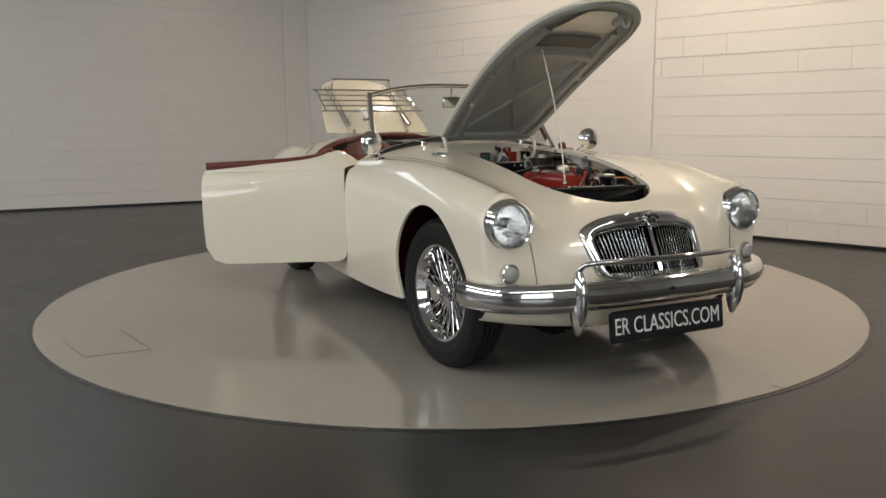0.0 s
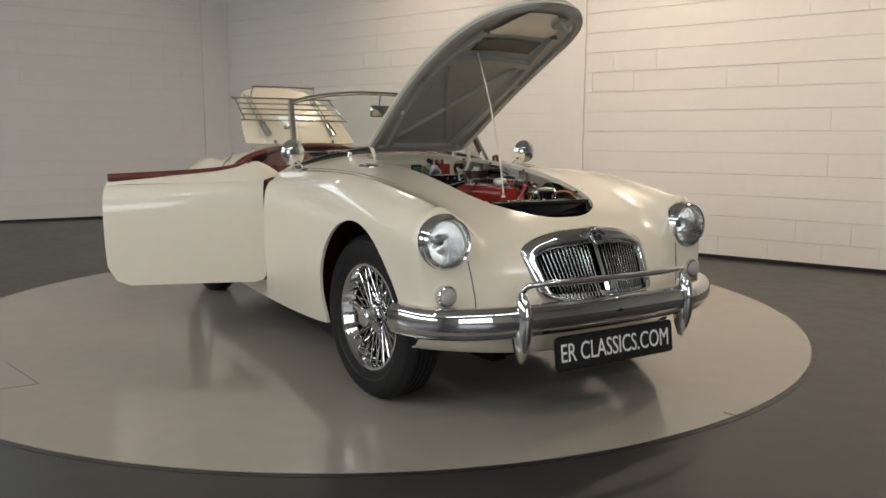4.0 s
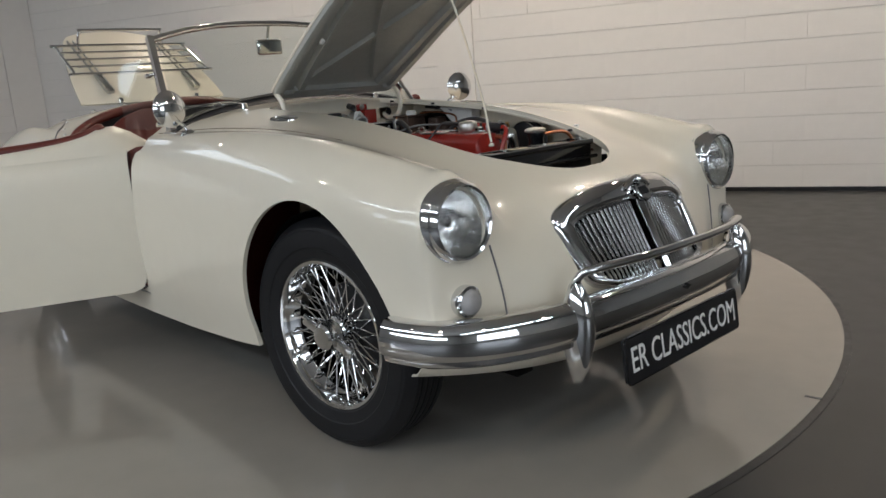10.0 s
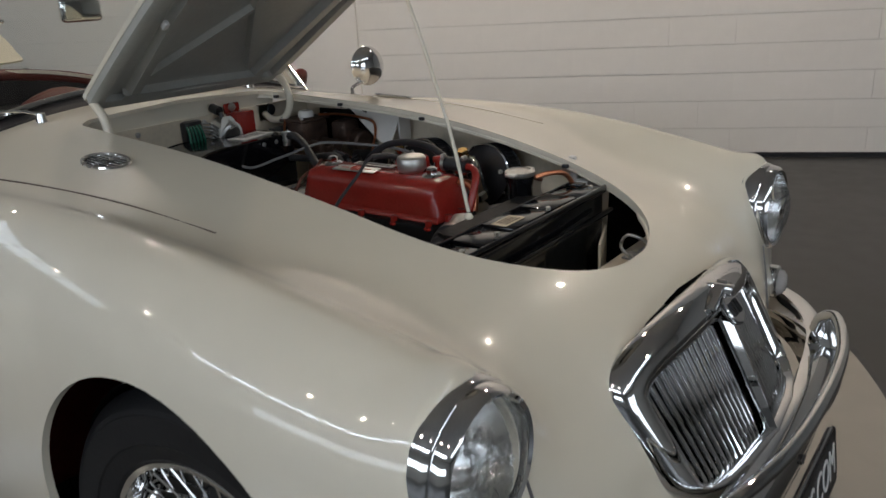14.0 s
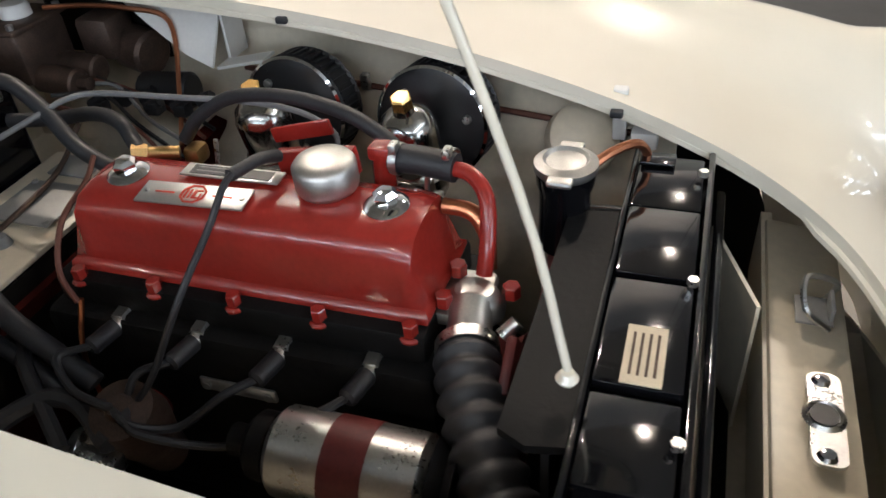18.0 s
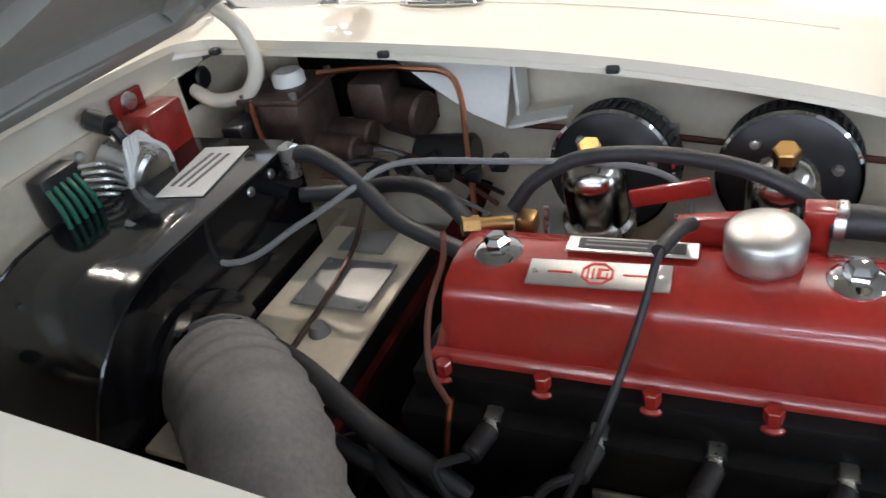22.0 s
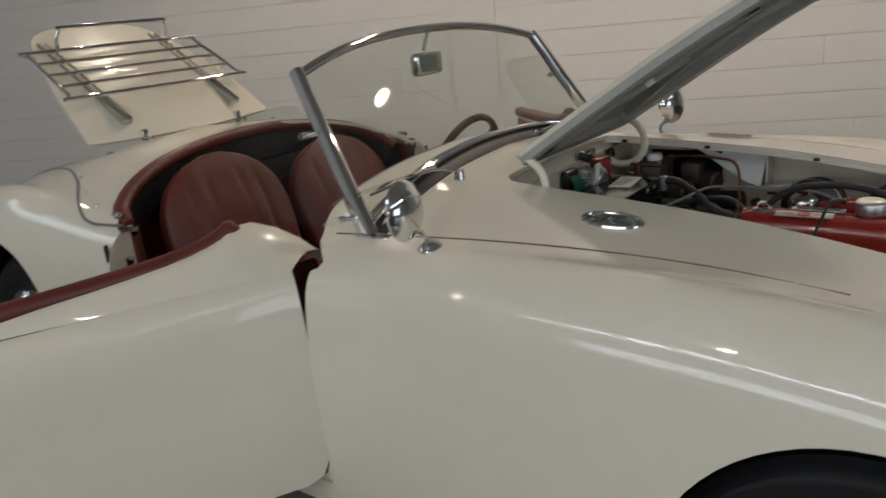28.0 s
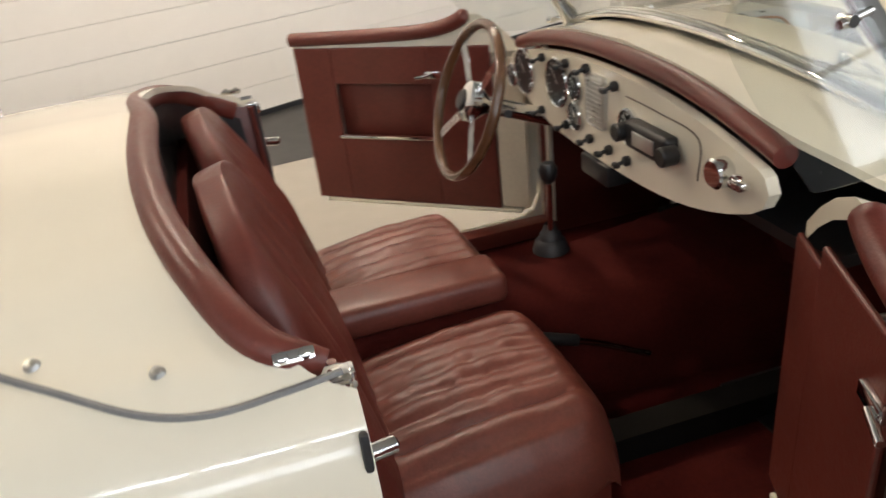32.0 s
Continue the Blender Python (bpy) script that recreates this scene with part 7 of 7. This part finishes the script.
def dial(y, z, r, name="dial", squash=1.0):
    d = part(name, revolve([(r + 0.004, 0.0), (r + 0.005, 0.006), (r + 0.002, 0.010), (r, 0.008), (r, 0.004)], (0, 0, 0), (-1, 0, 0), 36), CHROME, dash, "chrome-rimmed gauge", m=Matrix.Translation((0, y, z)))
    part("face", revolve([(0, 0.005), (r, 0.005)], (0, 0, 0), (-1, 0, 0), 36), DIAL, d)
    for k in range(11):
        a = radians(-130 + 26 * k)
        part("tick", box(-0.0058, math.sin(a) * r * 0.82, math.cos(a) * r * 0.82, 0.001, 0.0022, r * 0.16, m=Matrix.Rotation(-a, 4, "X")), WHITE_INK, d, smooth=False)
    part("needle", box(-0.0064, r * 0.22, r * 0.25, 0.001, 0.002, r * 0.8, m=Matrix.Rotation(radians(-40), 4, "X")), WHITE_INK, d, smooth=False)
    o = part("glass", revolve([(0, 0.0085), (r, 0.0085)], (0, 0, 0), (-1, 0, 0), 24), PANE, d)
    return d


dial(0.385, 0.815, 0.050)
dial(0.200, 0.828, 0.050)
dial(0.115, 0.838, 0.026)
dial(0.118, 0.775, 0.026)
dial(0.465, 0.79, 0.024)
dial(-0.045 - 0.06, 0.812, 0.030)
part("speaker_grille", box(-0.004, -0.010 + 0.03, 0.830, 0.010, 0.075, 0.105, 0.010, 3), BARE_PLATE, dash, "louvred speaker panel")
for k in range(9):
    part("louvre", box(-0.010, -0.010 + 0.03, 0.792 + k * 0.0095, 0.003, 0.060, 0.004), STEEL, dash)
for y, z in ((0.275, 0.868), (0.155, 0.878), (0.06, 0.886), (-0.055, 0.876), (0.16, 0.745), (0.05, 0.745), (-0.03, 0.745), (-0.10, 0.745), (0.29, 0.745)):
    part("switch", merge(cyl((0.0, y, z), (-0.012, y, z), 0.010, 12, 0.002), cyl((-0.012, y, z), (-0.024, y, z - 0.004), 0.004, 8), box(-0.028, y, z - 0.004, 0.012, 0.018, 0.010, 0.003)), BLACK, dash, "black toggle switch")
radio = part("radio", box(-0.012, -0.195, 0.812, 0.030, 0.135, 0.050, 0.008, 3), BLACK, dash, "black car radio with two knobs")
part("radio_dial", box(-0.0285, -0.195, 0.812, 0.003, 0.070, 0.026, 0.002), BARE_PLATE, radio)
for y in (-0.270, -0.120):
    part("knob", cyl((-0.01, y, 0.812), (-0.042, y, 0.812), 0.017, 18, 0.003), BLACK, radio)
part("panel_seam", tube([(-0.001, -0.09, 0.865), (-0.001, -0.20, 0.862), (-0.001, -0.315, 0.850), (-0.001, -0.318, 0.78)], 0.0012, 5), OLD_METAL, dash)
part("map_lamp", merge(cyl((0.0, -0.392, 0.822), (-0.028, -0.392, 0.822), 0.024, 20, 0.004), cyl((-0.01, -0.435, 0.822), (-0.022, -0.435, 0.822), 0.012, 14, 0.002), box(-0.02, -0.445, 0.822, 0.018, 0.03, 0.012, 0.003)), CHROME, dash, "chrome ash tray knob and switch")
part("flasher_box", box(0.02, 0.03, 0.685, 0.06, 0.12, 0.045, 0.008), BLACK, dash)
part("under_dash", box(0.30, 0, 0.72, 0.30, 1.10, 0.02), BLACK, car)

# steering wheel
ax = Vector((-0.93, 0, 0.365)).normalized()
sw_m = Matrix.Translation((-0.088, 0.323, 0.790)) @ frame_of(ax)
sw = part("steering_wheel", revolve([(0.172 + 0.0115 * math.cos(a), 0.0125 * math.sin(a)) for a in np.linspace(0, 2 * math.pi, 13)], (0, 0, 0), (0, 0, 1), 64), WHEEL_WOOD, car, "large thin-rimmed steering wheel with wire spokes", m=sw_m)
part("hub", merge(revolve([(0, 0.012), (0.030, 0.010), (0.046, 0.0), (0.046, -0.02), (0.02, -0.05)], (0, 0, 0), (0, 0, 1), 28)), CHROME, sw)
part("horn_button", revolve([(0, 0.020), (0.020, 0.018), (0.026, 0.011)], (0, 0, 0), (0, 0, 1), 24), BLACK, sw)
for k in range(4):
    a = radians(45 + 90 * k)
    for o in (-0.010, -0.0035, 0.0035, 0.010):
        d, q = Vector((math.cos(a), math.sin(a), 0)), Vector((-math.sin(a), math.cos(a), 0))
        part("spoke", cyl(d * 0.035 + q * o - Vector((0, 0, 0.012)), d * 0.170 + q * o, 0.0022, 6), CHROME, sw)
part("column", cyl(Vector((-0.088, 0.323, 0.790)) - ax * 0.03, Vector((-0.088, 0.323, 0.790)) - ax * 0.50, 0.020, 16), CHROME, car)
part("indicator_stalk", merge(cyl((-0.02, 0.30, 0.762), (-0.03, 0.22, 0.775), 0.005, 8), cyl((-0.03, 0.225, 0.775), (-0.032, 0.21, 0.777), 0.009, 10)), BLACK, car)

# gear lever and handbrake
gl = part("gear_lever", tube([(0.008, 0.110, 0.50), (0.0, 0.085, 0.60), (-0.012, 0.055, 0.675)], 0.0065, 10), CHROME, car, "chrome gear lever with black knob")
part("knob", revolve([(0, 0.026), (0.014, 0.022), (0.020, 0.008), (0.017, -0.010), (0.008, -0.022), (0.0, -0.022)], (-0.014, 0.052, 0.690), (0, 0, 1), 20), BLACK, gl)
part("gaiter", revolve([(0.012, 0.065), (0.018, 0.045), (0.024, 0.04), (0.026, 0.03), (0.034, 0.024), (0.040, 0.0)], (0.008, 0.110, 0.483), (0, 0, 1), 24), HOSE, gl)
hb = part("handbrake", tube([(0.10, -0.150, 0.34), (-0.02, -0.155, 0.405), (-0.12, -0.158, 0.445)], 0.008, 10), CHROME, car, "chrome fly-off handbrake")
part("grip", tube([(-0.06, -0.1565, 0.423), (-0.15, -0.159, 0.457)], 0.012, 10), BLACK, hb)

# ---- door trims (built closed, carried by the doors) ----
for s in (-1, 1):
    d = doors[s]
    y = s * 0.648
    def on(x, yy, z, sx, sy, sz, bv=0.004):
        return box(x, yy, z, sx, sy, sz, bv)
    xr, xf = DOOR_R + 0.010, DOOR_F - 0.012
    part("door_frame", merge(on(xr + 0.006, s * 0.668, 0.555, 0.012, 0.048, 0.46), on((xr + xf) / 2, s * 0.664, 0.318, xf - xr - 0.06, 0.045, 0.012)), PAINT, d, "cream door edge", smooth=False, m=TRIM_POSE[s])
    px0, px1, pz0, pz1 = -0.395, -0.075, 0.545, 0.705
    zt = 0.815
    trim = part("trim_panel", merge(on((xr + px0) / 2, y, (0.325 + zt) / 2, px0 - xr, 0.010, zt - 0.325), on((px1 + 0.115) / 2, y, (0.325 + zt) / 2, 0.115 - px1, 0.010, zt - 0.325),
                                    on((px0 + px1) / 2, y, (0.325 + pz0) / 2, px1 - px0, 0.010, pz0 - 0.325), on((px0 + px1) / 2, y, (pz1 + zt) / 2, px1 - px0, 0.010, zt - pz1)), LEATHER, d, "oxblood trim panel with map pocket", smooth=False, m=TRIM_POSE[s])
    part("hinge_plate", on(0.162, y + s * 0.004, 0.555, 0.088, 0.010, 0.45), LEATHER if s < 0 else PAINT_IN, d, "hinge end of the door", smooth=False, m=TRIM_POSE[s])
    part("pocket_back", on((px0 + px1) / 2, s * 0.676, (pz0 + pz1) / 2, px1 - px0 + 0.02, 0.006, pz1 - pz0 + 0.02), LEATHER, trim)
    part("pocket_strip", on((px0 + px1) / 2, y - s * 0.008, pz0 - 0.006, px1 - px0 + 0.02, 0.006, 0.010, 0.002), CHROME, trim)
    part("latch", merge(on(-0.06, y - s * 0.010, 0.735, 0.05, 0.012, 0.022), cyl((-0.07, y - s * 0.018, 0.735), (-0.11, y - s * 0.022, 0.728), 0.006, 10)), CHROME, trim)
    roll = smooth_path([(DOOR_R - 0.018 * (s < 0), s * 0.660, 0.838), (-0.40, s * 0.660, 0.841), (-0.25, s * 0.660, 0.845), (-0.10, s * 0.659, 0.853), (-0.02, s * 0.658, 0.866), (0.028, s * 0.658, 0.884), (0.052, s * 0.658, 0.903)], 7)
    rows = []
    n = len(roll)
    for i, p in enumerate(roll):
        t = (roll[min(i + 1, n - 1)] - roll[max(i - 1, 0)]).normalized()
        up = Vector((0, s, 0)).cross(t) * s
        if up.z < 0:
            up = -up
        k = 1.0 if i < n - 3 else (0.9, 0.75, 0.45)[i - n + 3]
        rows.append([p + Vector((0, 1, 0)) * 0.024 * k * math.cos(a) + up * (0.021 * k * math.sin(a)) for a in np.linspace(0, 2 * math.pi, 12, False)])
    bm = grid_mesh(rows, close_v=True)
    for r in (rows[0], rows[-1]):
        bm.faces.new([bm.verts.new(p) for p in r])
    bmesh.ops.recalc_face_normals(bm, faces=bm.faces)
    part("door_roll", bm, LEATHER, d, "padded oxblood leather door top", m=TRIM_POSE[s])
    rows = []
    top_line = [(p.x, p.y, p.z) for p in roll[::4]] + [(0.085, s * 0.658, 0.897), (0.13, s * 0.658, 0.872), (0.17, s * 0.659, 0.838), (DOOR_F - 0.012, s * 0.660, 0.795)]
    for k, p in enumerate(top_line):
        inner = TRIM_POSE[s] @ Vector(p)
        x = DOOR_R + 0.004 + (DOOR_F - 0.008 - DOOR_R) * k / (len(top_line) - 1)
        x = 0.5 * x + 0.5 * min(max(inner.x, DOOR_R + 0.004), DOOR_F - 0.006) if k < len(top_line) - 1 else DOOR_F - 0.006
        outer = side(x, 0.797, s, 0.001)
        gap = (inner - outer).length
        rows.append([outer.lerp(inner, f) + Vector((0, s * 0.06, 0.12)) * gap * math.sin(math.pi * f) for f in (0, 0.15, 0.35, 0.6, 0.85, 1.0)] + [inner - Vector((0, 0, 0.03))])
    part("door_shoulder", grid_mesh(rows), PAINT, d)

# ---- painted blocks of the two walls ----
BLOCK_L, BLOCK_H, JOINT, BUTT = 0.40, 0.1745, 0.0050, 0.0016
rng = random.Random(7)


def block_mesh(length, height, shown):
    """One block: its face chamfered at the bed joints, its ends painted shut unless shown."""
    w, h, c, d = length - (BUTT if shown else 0.0), height - JOINT, 0.0009, 0.0066
    e = c if shown else 0.0
    v = [(-w / 2, -0.0, -h / 2), (w / 2, -0.0, -h / 2), (w / 2, -0.0, h / 2), (-w / 2, -0.0, h / 2)]
    f = [(-w / 2 + e, -d, -h / 2 + c), (w / 2 - e, -d, -h / 2 + c), (w / 2 - e, -d, h / 2 - c), (-w / 2 + e, -d, h / 2 - c)]
    return v + f, [(4, 5, 6, 7), (0, 1, 5, 4), (1, 2, 6, 5), (2, 3, 7, 6), (3, 0, 4, 7)]


_blocks = {}
def block_data(length, shown):
    key = (round(length, 3), shown)
    if key not in _blocks:
        v, f = block_mesh(key[0], BLOCK_H, shown)
        me = bpy.data.meshes.new("block")
        me.from_pydata(v, [], f)
        me.materials.append(WALL_PAINT)
        _blocks[key] = me
    return _blocks[key]


def lay(wall_ob, a, d, length, single, courses, strips):
    """Lays running-bond blocks along a wall from a; single(s, z) says which stay apart, strips are left plain."""
    n = Vector((d.y, -d.x))
    yaw = math.atan2(d.y, d.x)
    verts, faces = [], []
    for r in range(courses):
        z = (r + 0.5) * BLOCK_H + 0.03
        edges, set_back = [0.0], rng.uniform(0.0, 0.0016)
        s = BLOCK_L * (0.5 if r % 2 else 1.0)
        while s < length - 0.05:
            edges.append(s)
            s += BLOCK_L
        edges.append(length)
        for s0, s1 in zip(edges, edges[1:]):
            bits = [(s0, s1)]
            for g0, g1 in strips:
                bits = [q for u0, u1 in bits for q in ((u0, min(u1, g0)), (max(u0, g1), u1)) if q[1] - q[0] > 0.04]
            for u0, u1 in bits:
                shown = rng.random() < 0.14
                c = a + d * ((u0 + u1) / 2) - n * (set_back + rng.uniform(0.0, 0.0003))
                m = Matrix.Translation((c.x, c.y, z)) @ Matrix.Rotation(yaw, 4, "Z")
                if single((u0 + u1) / 2, z):
                    share("block", block_data(u1 - u0, shown), wall_ob, m)
                else:
                    v, f = block_mesh(u1 - u0, BLOCK_H, shown)
                    k = len(verts)
                    verts += [tuple(m @ Vector(p)) for p in v]
                    faces += [tuple(i + k for i in q) for q in f]
    me = bpy.data.meshes.new("block_rest")
    me.from_pydata(verts, [], faces)
    me.materials.append(WALL_PAINT)
    tagged(share("block_rest", me, wall_ob, Matrix.Identity(4)), kind="stuff")
    for g0, g1 in strips:
        c = a + d * ((g0 + g1) / 2) + n * 0.008
        part("pilaster", box(0, 0, ROOM_H / 2, g1 - g0 - 0.006, 0.036, ROOM_H - 0.02), WALL_PAINT, wall_ob, "plain painted pilaster strip", m=Matrix.Translation((c.x, c.y, 0)) @ Matrix.Rotation(yaw, 4, "Z"), smooth=False)


lay(wall_back, Vector((-6.40, -8.0)), Vector((0, 1)), 9.0, lambda s, z: s > 4.2 and z < 2.7, 25, [(8.67, 9.0)])
lay(wall_long, CORNER, LONG_DIR, 9.7, lambda s, z: z < 2.05, 25, [(4.80, 5.13)])
